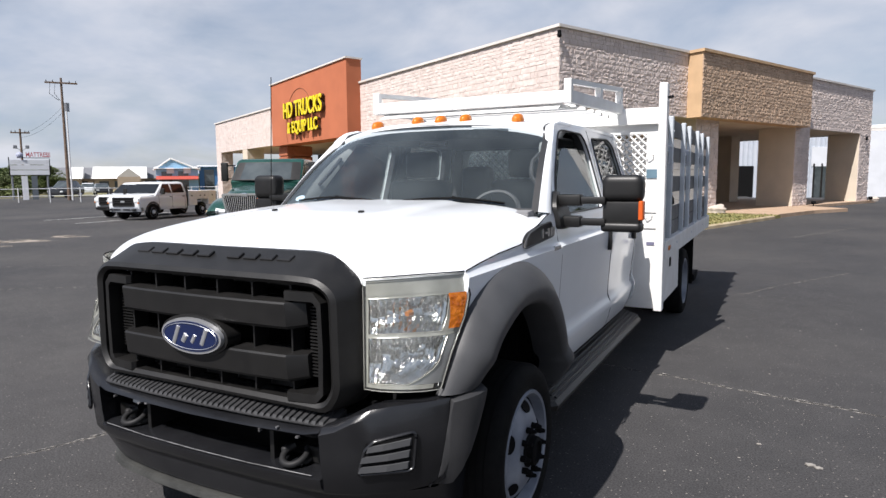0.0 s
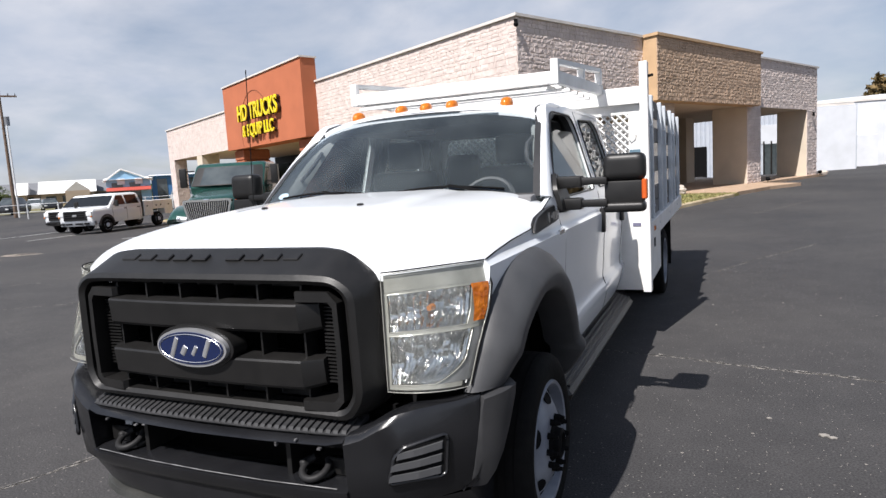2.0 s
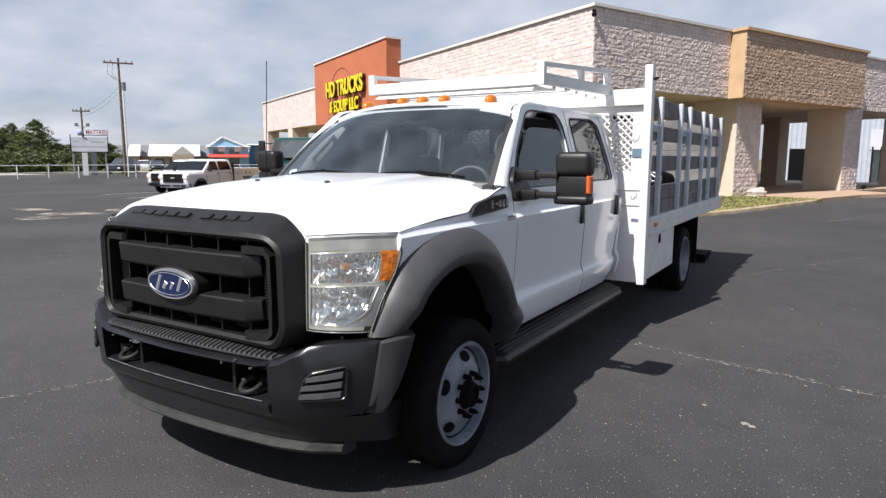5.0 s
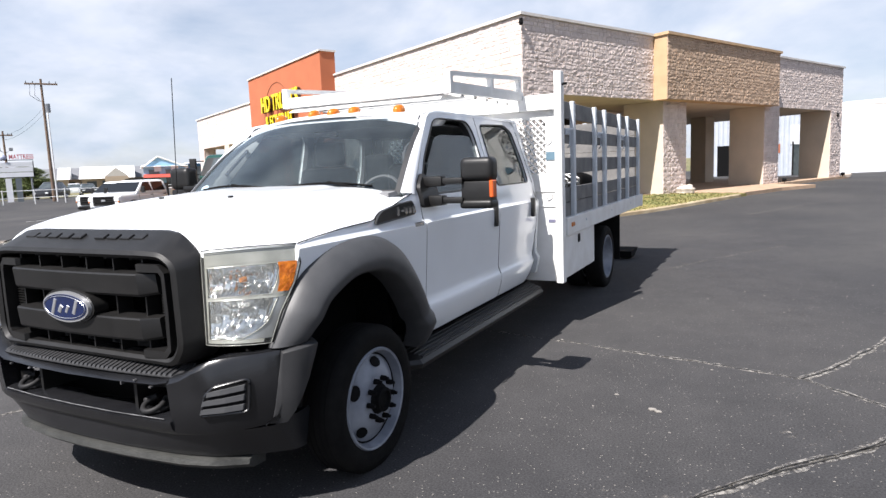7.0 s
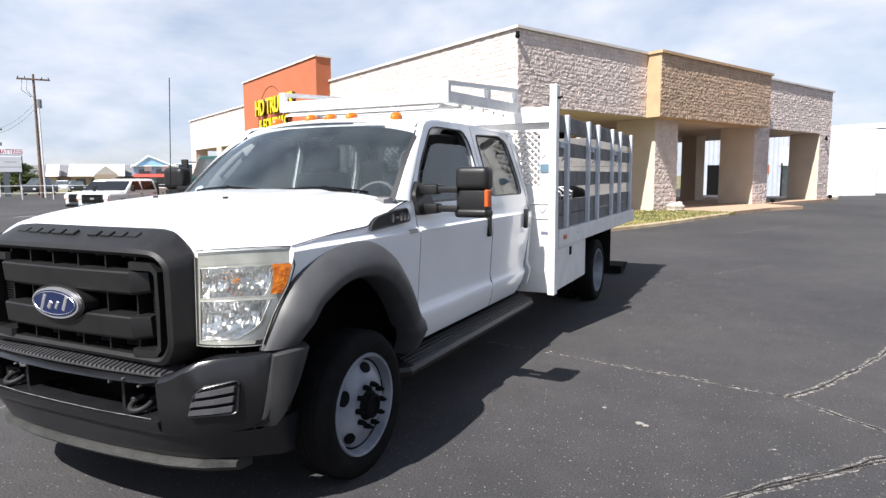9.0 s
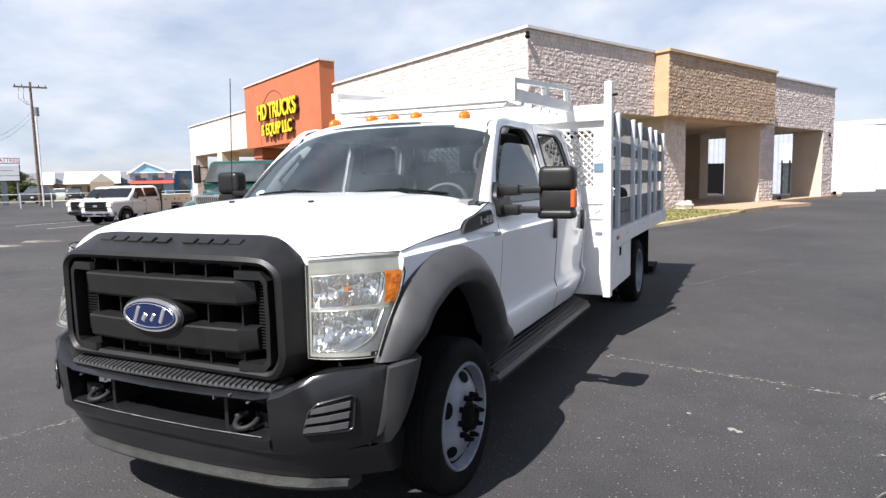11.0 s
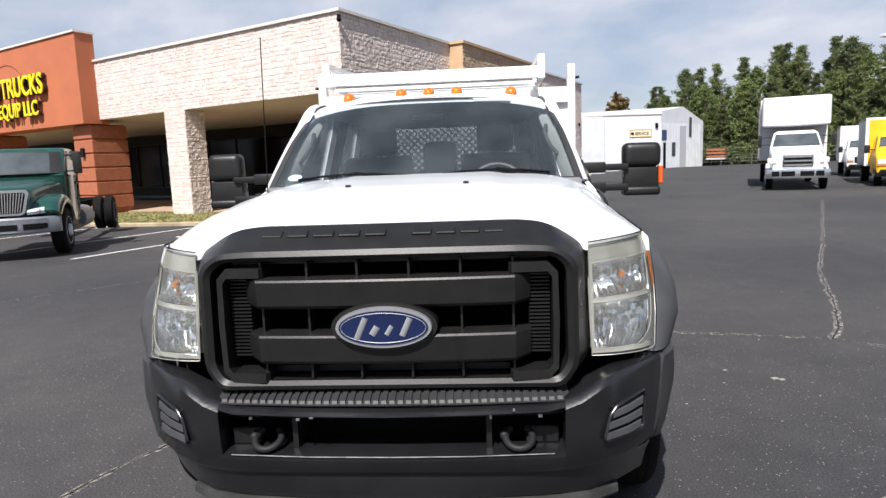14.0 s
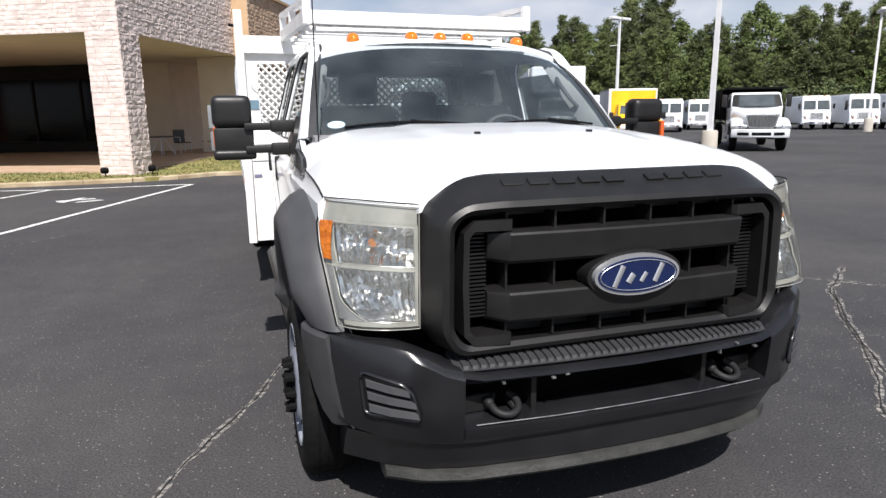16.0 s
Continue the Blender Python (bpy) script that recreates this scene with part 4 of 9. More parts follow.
# headlamps
def lamp(a, b, dip=0.0):
    """a: 0 inner .. 1 outer, b: 0 bottom .. 1 top"""
    i = Vector((0.756 - 0.010 * b, 0.082 + 0.02 * b, 0.872 + 0.42 * b))
    ox = lerp([(0, 1.018), (0.3, 1.034), (0.62, 1.048), (0.8, 1.045), (1, 1.015)], b)
    oy = lerp([(0, 0.212), (0.3, 0.27), (0.62, 0.37), (0.8, 0.41), (1, 0.428)], b)
    o = Vector((ox, oy, 0.872 + 0.42 * b))
    p = i * (1 - a) + o * a
    c = 4 * a * (1 - a)
    return p + Vector((0.035 * c, -0.055 * c, 0.01 * math.sin(a * 3.1))) + Vector((-0.35, 0.94, 0)) * dip


for s in (1, -1):
    def lf(a, b, dip=0.0):
        p = lamp(a, b, dip)
        return Vector((s * p.x, p.y, p.z))
    hl = part("headlamp", grid(bmesh.new(), lambda a, b: lf(a, b), 16, 12, 0, 1, 0, 1), M_LENS, truck, "large slightly hazed headlamp", 180)
    hl.visible_shadow = False
    # shell behind
    part("lamp_shell", grid(bmesh.new(), lambda a, b: lf(a, b, 0.11), 10, 8, 0, 1, 0, 1), M_HAZE, hl, "pale inner lamp shell", 180)
    # rim
    b = bmesh.new()
    loop = [lf(a / 10, 0) for a in range(11)] + [lf(1, k / 10) for k in range(1, 11)] + [lf(a / 10, 1) for a in range(9, -1, -1)] + [lf(0, k / 10) for k in range(9, 0, -1)]
    pipe(b, loop, 0.0018, 6, closed=True)
    part("lamp_rim", b, M_HAZE, hl)
    # two fluted bowls
    for a0, a1, b0, b1, nm in ((0.04, 0.80, 0.495, 0.815, "upper"), (0.04, 0.875, 0.05, 0.462, "lower")):
        def edge_a(b):
            cut = 0.30 * max(0.0, (0.26 - b) / 0.20) ** 2 if nm == "lower" else 0.0
            return a1 - cut
        def bowl(a, b):
            da, db = (a - (a0 + a1) / 2) / (a1 - a0) * 2, (b - (b0 + b1) / 2) / (b1 - b0) * 2
            r = min(1.0, math.sqrt(0.5 * (da ** 4 + db ** 4) + 0.25 * (da * da + db * db)))
            aa = a0 + (edge_a(b) - a0) * (a - a0) / (a1 - a0)
            k = int((a - a0) / (a1 - a0) * 11)
            j = int((b - b0) / (b1 - b0) * 4)
            facet = 0.022 * ((k * 37 + j * 53) % 7 / 7 - 0.5)
            return lf(aa, b, 0.022 + 0.075 * (1 - r) + facet * (1 - r) + 0.009 * math.sin(a * 95) * (1 - abs(db) ** 3))
        part("reflector", grid(bmesh.new(), bowl, 66, 16, a0, a1, b0, b1), M_REFLECT, hl, "bright fluted reflector", 50)
        b = bmesh.new()
        fr = [lf(a0 + (edge_a(b0) - a0) * k / 8, b0, 0.014) for k in range(9)] + [lf(edge_a(b0 + (b1 - b0) * k / 10), b0 + (b1 - b0) * k / 10, 0.014) for k in range(1, 11)] + [lf(a1 - (a1 - a0) * k / 8, b1, 0.014) for k in range(1, 9)] + [lf(a0, b1 - (b1 - b0) * k / 5, 0.014) for k in range(1, 5)]
        pipe(b, fr, 0.0024, 5, closed=True)
        part("bezel", b, M_HAZE, hl)
        b = bmesh.new()
        c = lf((a0 + a1) / 2, (b0 + b1) / 2, 0.06)
        rod(b, c, c + Vector((0, -0.03, 0)), 0.014, 10, 0.010)
        part("bulb", b, material("brown_amber", (0.35, 0.13, 0.03), 0.3) if nm == "upper" else M_CHROME, hl, "amber bulb" if nm == "upper" else "bright bulb cap")
    b = bmesh.new()
    for a0, a1, b0, b1 in ((0.012, 0.04, 0.012, 0.84), (0.04, 0.88, 0.012, 0.05), (0.04, 0.985, 0.462, 0.495), (0.80, 0.985, 0.495, 0.84), (0.04, 0.80, 0.815, 0.84)):
        grid(b, lambda a, bb: lf(a, bb, 0.013), 6, 4, a0, a1, b0, b1)
    bmesh.ops.remove_doubles(b, verts=b.verts, dist=0.002)
    part("lamp_surround", b, M_HAZE, hl, "pale hazed surround of the reflectors", 180)
    b = grid(bmesh.new(), lambda a, bb: lf(a + (0.985 - a) * 0.34 * (0.83 - bb) / 0.31, bb, -0.0025), 6, 6, 0.795, 0.985, 0.52, 0.83)
    part("turn_signal", b, M_SIGNAL, hl, "amber turn signal lens", 180)
    b = grid(bmesh.new(), lambda a, bb: lf(a, bb, 0.012), 10, 4, 0.02, 0.98, 0.84, 0.985)
    part("upper_band", b, M_HAZE, hl, "hazed upper lamp band", 180)
    def trim(a, bb):
        inner = 0.885 - 0.30 * max(0.0, (0.26 - bb) / 0.20) ** 2
        return lf(inner + (0.985 - inner) * a, bb, 0.016)
    b = grid(bmesh.new(), trim, 4, 10, 0, 1, 0.05, 0.47)
    part("outer_trim", b, M_SATIN, hl, "silver outer lamp trim", 180)
    # dark shut lines above the lamp and down its outer edge
    b = bmesh.new(); pipe(b, [lf(k / 10, 1.0) + Vector((0, 0.004, 0.005)) for k in range(11)], 0.0028, 6); part("shut_line", b, M_DARK, hl)
    b = bmesh.new(); pipe(b, [lf(1.0, k / 10) + Vector((s * 0.004, 0.006, 0)) for k in range(11)], 0.0035, 6); part("shut_line", b, M_DARK, hl)

# grille surround
def bow(x):
    return -0.045 * (1 - (x / 0.75) ** 2)


def sloop(pts, y, r=0.05):
    full = [(x, z) for x, z in pts] + [(-x, z) for x, z in reversed(pts)]
    return [(x, y(x, z) if callable(y) else y + bow(x), z) for x, z in rounded(full, r, 5)]


L0 = [(0.50, 1.386), (0.595, 1.374), (0.742, 1.292), (0.755, 0.88), (0.675, 0.775)]
L1 = [(0.50, 1.345), (0.607, 1.332), (0.724, 1.265), (0.731, 0.875), (0.662, 0.775)]
L2 = [(0.50, 1.310), (0.618, 1.302), (0.694, 1.248), (0.700, 0.868), (0.648, 0.785)]
L3 = [(0.50, 1.290), (0.614, 1.284), (0.674, 1.238), (0.680, 0.870), (0.634, 0.803)]
L4 = [(0.50, 1.274), (0.606, 1.268), (0.654, 1.228), (0.660, 0.876), (0.622, 0.818)]
bm = bmesh.new()
rings = [sloop(L0, 0.20), sloop(L0, lambda x, z: (0.135 if z > 1.2 else 0.11) + 0.4 * bow(x)), sloop(L1, 0.070), sloop(L2, 0.010, 0.04), sloop(L3, 0.0, 0.034), sloop(L4, 0.016, 0.03), sloop(L4, 0.10, 0.03)]
loft(bm, rings, caps=False)
surround = part("grille_surround", bm, M_BLACK, truck, "matt black plastic grille surround", 24)
# raised bars where the maker's wording stands
for x, w in ((-0.425, 0.076), (-0.327, 0.076), (-0.229, 0.076), (-0.131, 0.076), (-0.033, 0.076), (0.138, 0.07), (0.226, 0.07), (0.314, 0.07), (0.402, 0.07)):
    bm = bmesh.new()
    box(bm, x - w / 2, x + w / 2, -0.0045, 0.008, -0.020, 0.020, bevel=0.003)
    ya = 0.1 + bow(x) * 0.75
    bmesh.ops.transform(bm, matrix=Matrix.Translation((0, ya - 0.006, 1.362)) @ Matrix.Rotation(radians(-62), 4, "X"), verts=bm.verts[:])
    part("embossed_bar", bm, M_BLACK, surround)
# radiator, in black that stands for the shade behind the grille
part("radiator", boxes((-0.66, 0.66, 0.34, 0.38, 0.45, 1.28)), material("shade_black_core", (0.004, 0.004, 0.004), 0.8, spec=0.1), truck, "radiator behind the grille, black standing for its shade")
grille = part("grille_frame", boxes((-0.60, 0.60, 0.10, 0.13, 1.245, 1.27), (-0.60, 0.60, 0.10, 0.13, 0.82, 0.845)), M_BLACK, truck, "black grille insert frame")
for z0, z1 in ((1.092, 1.208), (0.884, 1.002)):
    bm = bmesh.new()
    rings = []
    zc = (z0 + z1) / 2
    for x in [-0.528, -0.522, -0.478, -0.470] + [0.46 * k / 8 for k in range(-8, 9)] + [0.470, 0.478, 0.522, 0.528]:
        e = max(0.0, (abs(x) - 0.470) / 0.058)
        y = bow(x) - 0.002 + 0.055 * e
        h = (z1 - z0) / 2 * (1 - 0.10 * e)
        rings.append([(x, 0.10, zc + h * 0.98), (x, y + 0.022, zc + h), (x, y + 0.004, zc + h * 0.93), (x, y, zc + h * 0.80), (x, y + 0.008, zc - h * 0.72), (x, y + 0.020, zc - h * 0.94), (x, 0.10, zc - h)])
    loft(bm, rings)
    part("grille_bar", bm, M_BLACK, grille, "broad black grille bar", 28)
for row, (z0, z1) in enumerate(((1.20, 1.265), (1.0, 1.09), (0.825, 0.89))):
    for x in (-0.465, -0.288, -0.10, 0.09, 0.277, 0.465):
        bm = bmesh.new()
        box(bm, x - 0.004, x + 0.004, 0.045 + bow(x), 0.09, z0, z1)
        part("grille_rib", bm, M_BLACK, grille)
# fine fins at the sides
for s in (1, -1):
    for k in range(22):
        z = 0.90 + k * 0.0138
        bm = bmesh.new()
        box(bm, s * 0.562 - 0.038, s * 0.562 + 0.038, 0.055, 0.10, z, z + 0.006)
        part("fin", bm, M_BLACK, grille)
    # bracket-shaped inner trims
    for zz in (1, -1):
        zc = 1.03 + zz * 0.185
        pts = [(0.450, zc + zz * 0.014), (0.460, zc + zz * 0.014), (0.588, zc + zz * 0.014), (0.614, zc - zz * 0.016), (0.618, 1.03)]
        bm = bmesh.new()
        rings = []
        for k, (x, z) in enumerate(pts):
            y = bow(x) + 0.012
            w = 0.018 if k < 3 else 0.011
            ox, oz = (0.0, w) if k < 3 else ((0.010, w * 0.8) if k == 3 else (w, 0.0))
            if k == 0:
                y += 0.02
            rings.append([(s * (x - ox), y, z - zz * oz), (s * (x + ox), y, z + zz * oz), (s * (x + ox), 0.11, z + zz * oz), (s * (x - ox), 0.11, z - zz * oz)])
        loft(bm, rings)
        part("bracket_trim", bm, M_BLACK, grille)
# oval emblem, with plain pale bars in place of the lettering
def oval(bm, rx, rz, y0, y1, n=40, inset=1.0):
    rings = []
    for f, y in ((1.0, y0), (1.0, (y0 + y1) / 2), (inset, y1)):
        rings.append([(rx * f * math.cos(t), y - 0.6 * bow(0) * (rx * f * math.cos(t) / 0.75) ** 2, 1.033 + rz * f * math.sin(t)) for t in [math.tau * k / n for k in range(n)]])
    return loft(bm, rings)


emblem = part("emblem", oval(bmesh.new(), 0.178, 0.076, 0.0, -0.072, inset=0.97), M_SATIN, grille, "oval bright-rimmed emblem, blue inside", 50)
part("emblem_backing", oval(bmesh.new(), 0.192, 0.087, 0.02, -0.055), M_BLACK, emblem, smooth=50)
part("emblem_field", oval(bmesh.new(), 0.164, 0.064, -0.03, -0.0755, inset=0.98), M_BLUE, emblem, "deep blue oval field", 50)
bm = bmesh.new()
pipe(bm, [(0.153 * math.cos(t), -0.0765 + 0.027 * (0.153 * math.cos(t) / 0.75) ** 2, 1.033 + 0.054 * math.sin(t)) for t in [math.tau * k / 40 for k in range(40)]], 0.0016, 4, closed=True)
part("emblem_line", bm, M_SATIN, emblem)
for x, z0, z1, r in ((-0.085, 0.996, 1.070, 0.0105), (-0.030, 1.008, 1.038, 0.0120), (0.022, 1.008, 1.040, 0.0085), (0.078, 1.004, 1.068, 0.0105)):
    bm = bmesh.new(); rod(bm, (x - 0.011, -0.075, z0), (x + 0.3 * (z1 - z0), -0.075, z1), r, 10)
    for v in bm.verts:
        v.co.y = -0.0755 + (v.co.y + 0.075) * 0.35
    part("emblem_bar", bm, M_SATIN, emblem, "plain pale slanted bar", 60)

# bumper
def bump_y(x):
    return lerp([(0, -0.095), (0.3, -0.09), (0.6, -0.068), (0.75, -0.03), (0.88, 0.05), (1.0, 0.16), (1.08, 0.27), (1.13, 0.40)], abs(x))


def bump_t(x):
    return lerp([(0, 0.728), (0.60, 0.735), (0.70, 0.765), (0.80, 0.82), (0.88, 0.835), (1.13, 0.845)], abs(x))


def bump_b(x):
    return lerp([(0, 0.470), (0.64, 0.470), (0.9, 0.480), (1.02, 0.497), (1.13, 0.51)], abs(x))


def bsec(x, z0, z1, top_round=0.03):
    y = bump_y(x)
    d = 0.17 - 0.11 * min(1.0, max(0.0, (abs(x) - 0.66) / 0.3))
    return [(x, y + d, z1), (x, y + 0.05, z1), (x, y + 0.018, z1 - 0.008), (x, y, z1 - top_round), (x, y + 0.006, (z0 + z1) / 2), (x, y + 0.02, z0 + 0.02), (x, y + 0.04, z0), (x, y + d, z0)]


bm = bmesh.new()
xs = [0.64 * k / 10 for k in range(-10, 11)]
loft(bm, [bsec(x, 0.690, bump_t(x), 0.02) for x in xs])
loft(bm, [bsec(x, 0.470, 0.553, 0.012) for x in xs])
for s in (1, -1):
    ex = [0.64, 0.70, 0.76, 0.82, 0.88, 0.94, 1.0, 1.02, 1.035, 1.045]
    loft(bm, [bsec(s * x, bump_b(x), bump_t(x)) for x in ex])
bumper = part("front_bumper", bm, M_BUMPER, truck, "black painted steel front bumper", 40)
# near-black sheets stand for the shade inside the bumper opening
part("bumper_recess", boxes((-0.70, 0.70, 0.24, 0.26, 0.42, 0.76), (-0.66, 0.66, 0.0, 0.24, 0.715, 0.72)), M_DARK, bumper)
for s in (1, -1):
    bm = bmesh.new()
    box(bm, s * 0.365 - 0.01, s * 0.365 + 0.01, -0.01, 0.2, 0.553, 0.69)
    part("recess_bracket", bm, M_BLACK, bumper)
    bm = bmesh.new()
    box(bm, s * 0.57 - 0.055, s * 0.57 + 0.055, 0.03, 0.06, 0.555, 0.62, bevel=0.004)
    part("recess_plate", bm, M_BLACK, bumper)
    bm = bmesh.new()
    pipe(bm, [(s * 0.475 + 0.050 * math.cos(t), 0.0 - 0.050 * math.sin(t), 0.590 - 0.022 * math.sin(t)) for t in [math.pi * k / 10 for k in range(-3, 14)]], 0.0135, 8)
    box(bm, s * 0.475 - 0.070, s * 0.475 - 0.040, -0.01, 0.10, 0.580, 0.612, bevel=0.008)
    box(bm, s * 0.475 + 0.028, s * 0.475 + 0.062, -0.01, 0.10, 0.556, 0.584, bevel=0.008)
    part("tow_hook", bm, M_DARKSTEEL, bumper, "black iron tow hook", 50)
    # slatted blanks in the ends
    def fogp(a, b, o):
        x = (0.790 + 0.162 * a) * (1 - b) + (0.812 + 0.146 * a) * b
        z = 0.580 + 0.006 * a + (0.112 + 0.020 * a) * b
        return (s * x, bump_y(x) - o, z)
    fp = bmesh.new()
    loft(fp, [[fogp(k / 6, -0.02, 0.001), fogp(k / 6, -0.02, 0.006), fogp(k / 6, 1.02, 0.006), fogp(k / 6, 1.02, 0.001)] for k in range(7)])
    fog = part("fog_blank", fp, M_DARK, bumper, "grey slatted fog-lamp blank", 40)
    for b0, b1, a0, a1 in ((0.02, 0.24, 0.0, 0.92), (0.36, 0.58, 0.0, 0.93), (0.70, 0.92, 0.08, 0.94)):
        b = bmesh.new()
        loft(b, [[fogp(a0 + (a1 - a0) * j / 5, b0, 0.005), fogp(a0 + (a1 - a0) * j / 5, b0 + 0.02, 0.018), fogp(a0 + (a1 - a0) * j / 5, b1 - 0.02, 0.014), fogp(a0 + (a1 - a0) * j / 5, b1, 0.005)] for j in range(6)])
        part("slat", b, M_GREY, fog)
    b = bmesh.new()
    ring = [(0.0, -0.05), (0.9, -0.07), (1.0, 0.0), (1.02, 0.95), (0.96, 1.08), (0.16, 1.05), (0.0, 0.8), (-0.02, 0.1)]
    pipe(b, [fogp(q[0], q[1], 0.004) for q in rounded([(u, v) for u, v in ring], 0.08, 3)], 0.008, 6, closed=True)
    part("surround", b, M_BUMPER, fog, smooth=60)
    # grey end cap running back to the wheel
    bm = bmesh.new()
    rings = []
    for x, y, zb, zt in ((0.985, 0.178, 0.490, 0.50), (1.020, 0.205, 0.488, 0.61), (1.045, 0.222, 0.487, 0.75), (1.062, 0.236, 0.490, 0.832), (1.090, 0.262, 0.535, 0.838), (1.112, 0.296, 0.60, 0.842), (1.126, 0.336, 0.68, 0.844), (1.130, 0.378, 0.765, 0.845), (1.124, 0.408, 0.82, 0.845)):
        rings.append([(s * (x - 0.08), y + 0.05, zb), (s * (x - 0.012), y + 0.01, zb), (s * (x + 0.004), y - 0.002, zb * 0.6 + zt * 0.4), (s * x, y, zt - 0.014), (s * (x - 0.02), y + 0.006, zt), (s * (x - 0.10), y + 0.05, zt)])
    loft(bm, rings)
    part("bumper_end_cap", bm, M_CAPPL, bumper, "grey plastic bumper end cap", 40)
# worn bare edge and paint chips on the lower bar
M_CHIP = material("bare_worn_edge", (0.16, 0.16, 0.165), 0.5, color2=(0.04, 0.04, 0.042), scale=20, detail=6)
bm = bmesh.new(); pipe(bm, [(x, bump_y(x) + 0.0115, 0.5515) for x in [0.60 * k / 16 for k in range(-16, 17)]], 0.0022, 4); part("worn_edge", bm, M_CHIP, bumper, "worn bright edge")
rc = random.Random(4)
for k in range(7):
    x = rc.uniform(-0.62, 0.62); z = rc.choice((0.700, 0.708, 0.725, 0.535, 0.54, 0.51)); w = rc.uniform(0.003, 0.008)
    bm = bmesh.new(); box(bm, x - w, x + w, bump_y(x) - 0.003, bump_y(x) + 0.012, z - 0.003, z + rc.uniform(0.001, 0.004)); part("paint_chip", bm, M_CHIP, bumper)
# step pad
bm = bmesh.new()
loft(bm, [[(x, bump_y(x) + 0.035, 0.736), (x, bump_y(x) + 0.03, 0.742), (x, bump_y(x) + 0.15, 0.775), (x, bump_y(x) + 0.15, 0.74)] for x in [0.66 * k / 10 for k in range(-10, 11)]])
pad = part("step_pad", bm, M_CAPPL, bumper, "ribbed grey rubber step pad")
for k in range(42):
    x = -0.64 + 1.28 * (k + 0.5) / 42
    bm = bmesh.new()
    y = bump_y(x)
    prism(bm, [(y + 0.038, 0.744), (y + 0.044, 0.755), (y + 0.125, 0.777), (y + 0.13, 0.770)], "x", x - 0.0095, x + 0.0095)
    part("rib", bm, M_CAPPL, pad)
# valance below
def dam_y(x):
    return bump_y(x) + 0.022 + 0.075 * (x / 0.75) ** 2


def dam_z(x):
    return -0.036 * (x / 0.75) ** 2


bm = bmesh.new()
loft(bm, [[(x, dam_y(x) + 0.16, 0.48), (x, bump_y(x) + 0.045, 0.48), (x, (bump_y(x) + dam_y(x)) / 2 + 0.03, 0.42), (x, dam_y(x) + 0.028, 0.37 + dam_z(x)), (x, dam_y(x) + 0.11, 0.36 + dam_z(x))] for x in [1.0 * k / 16 for k in range(-16, 17)]])
part("valance", bm, M_BUMPER, bumper, "black plastic valance", 40)
bm = bmesh.new()
loft(bm, [[(x, dam_y(x) + 0.05, 0.370 + dam_z(x)), (x, dam_y(x) + 0.008, 0.358 + dam_z(x)), (x, dam_y(x), 0.335 + dam_z(x)), (x, dam_y(x) + 0.028, 0.310 + dam_z(x)), (x, dam_y(x) + 0.11, 0.306 + dam_z(x)), (x, dam_y(x) + 0.11, 0.36 + dam_z(x))] for x in [0.87 * k / 16 for k in range(-16, 17)]])
part("air_dam_lip", bm, M_SCUFF, bumper, "scuffed grey air dam lip", 40)

def turned(prof, n):
    """A lathed shell, open at both ends."""
    return loft(bmesh.new(), [[(a, r * math.cos(j * math.tau / n), r * math.sin(j * math.tau / n)) for j in range(n)] for a, r in prof], caps=False)


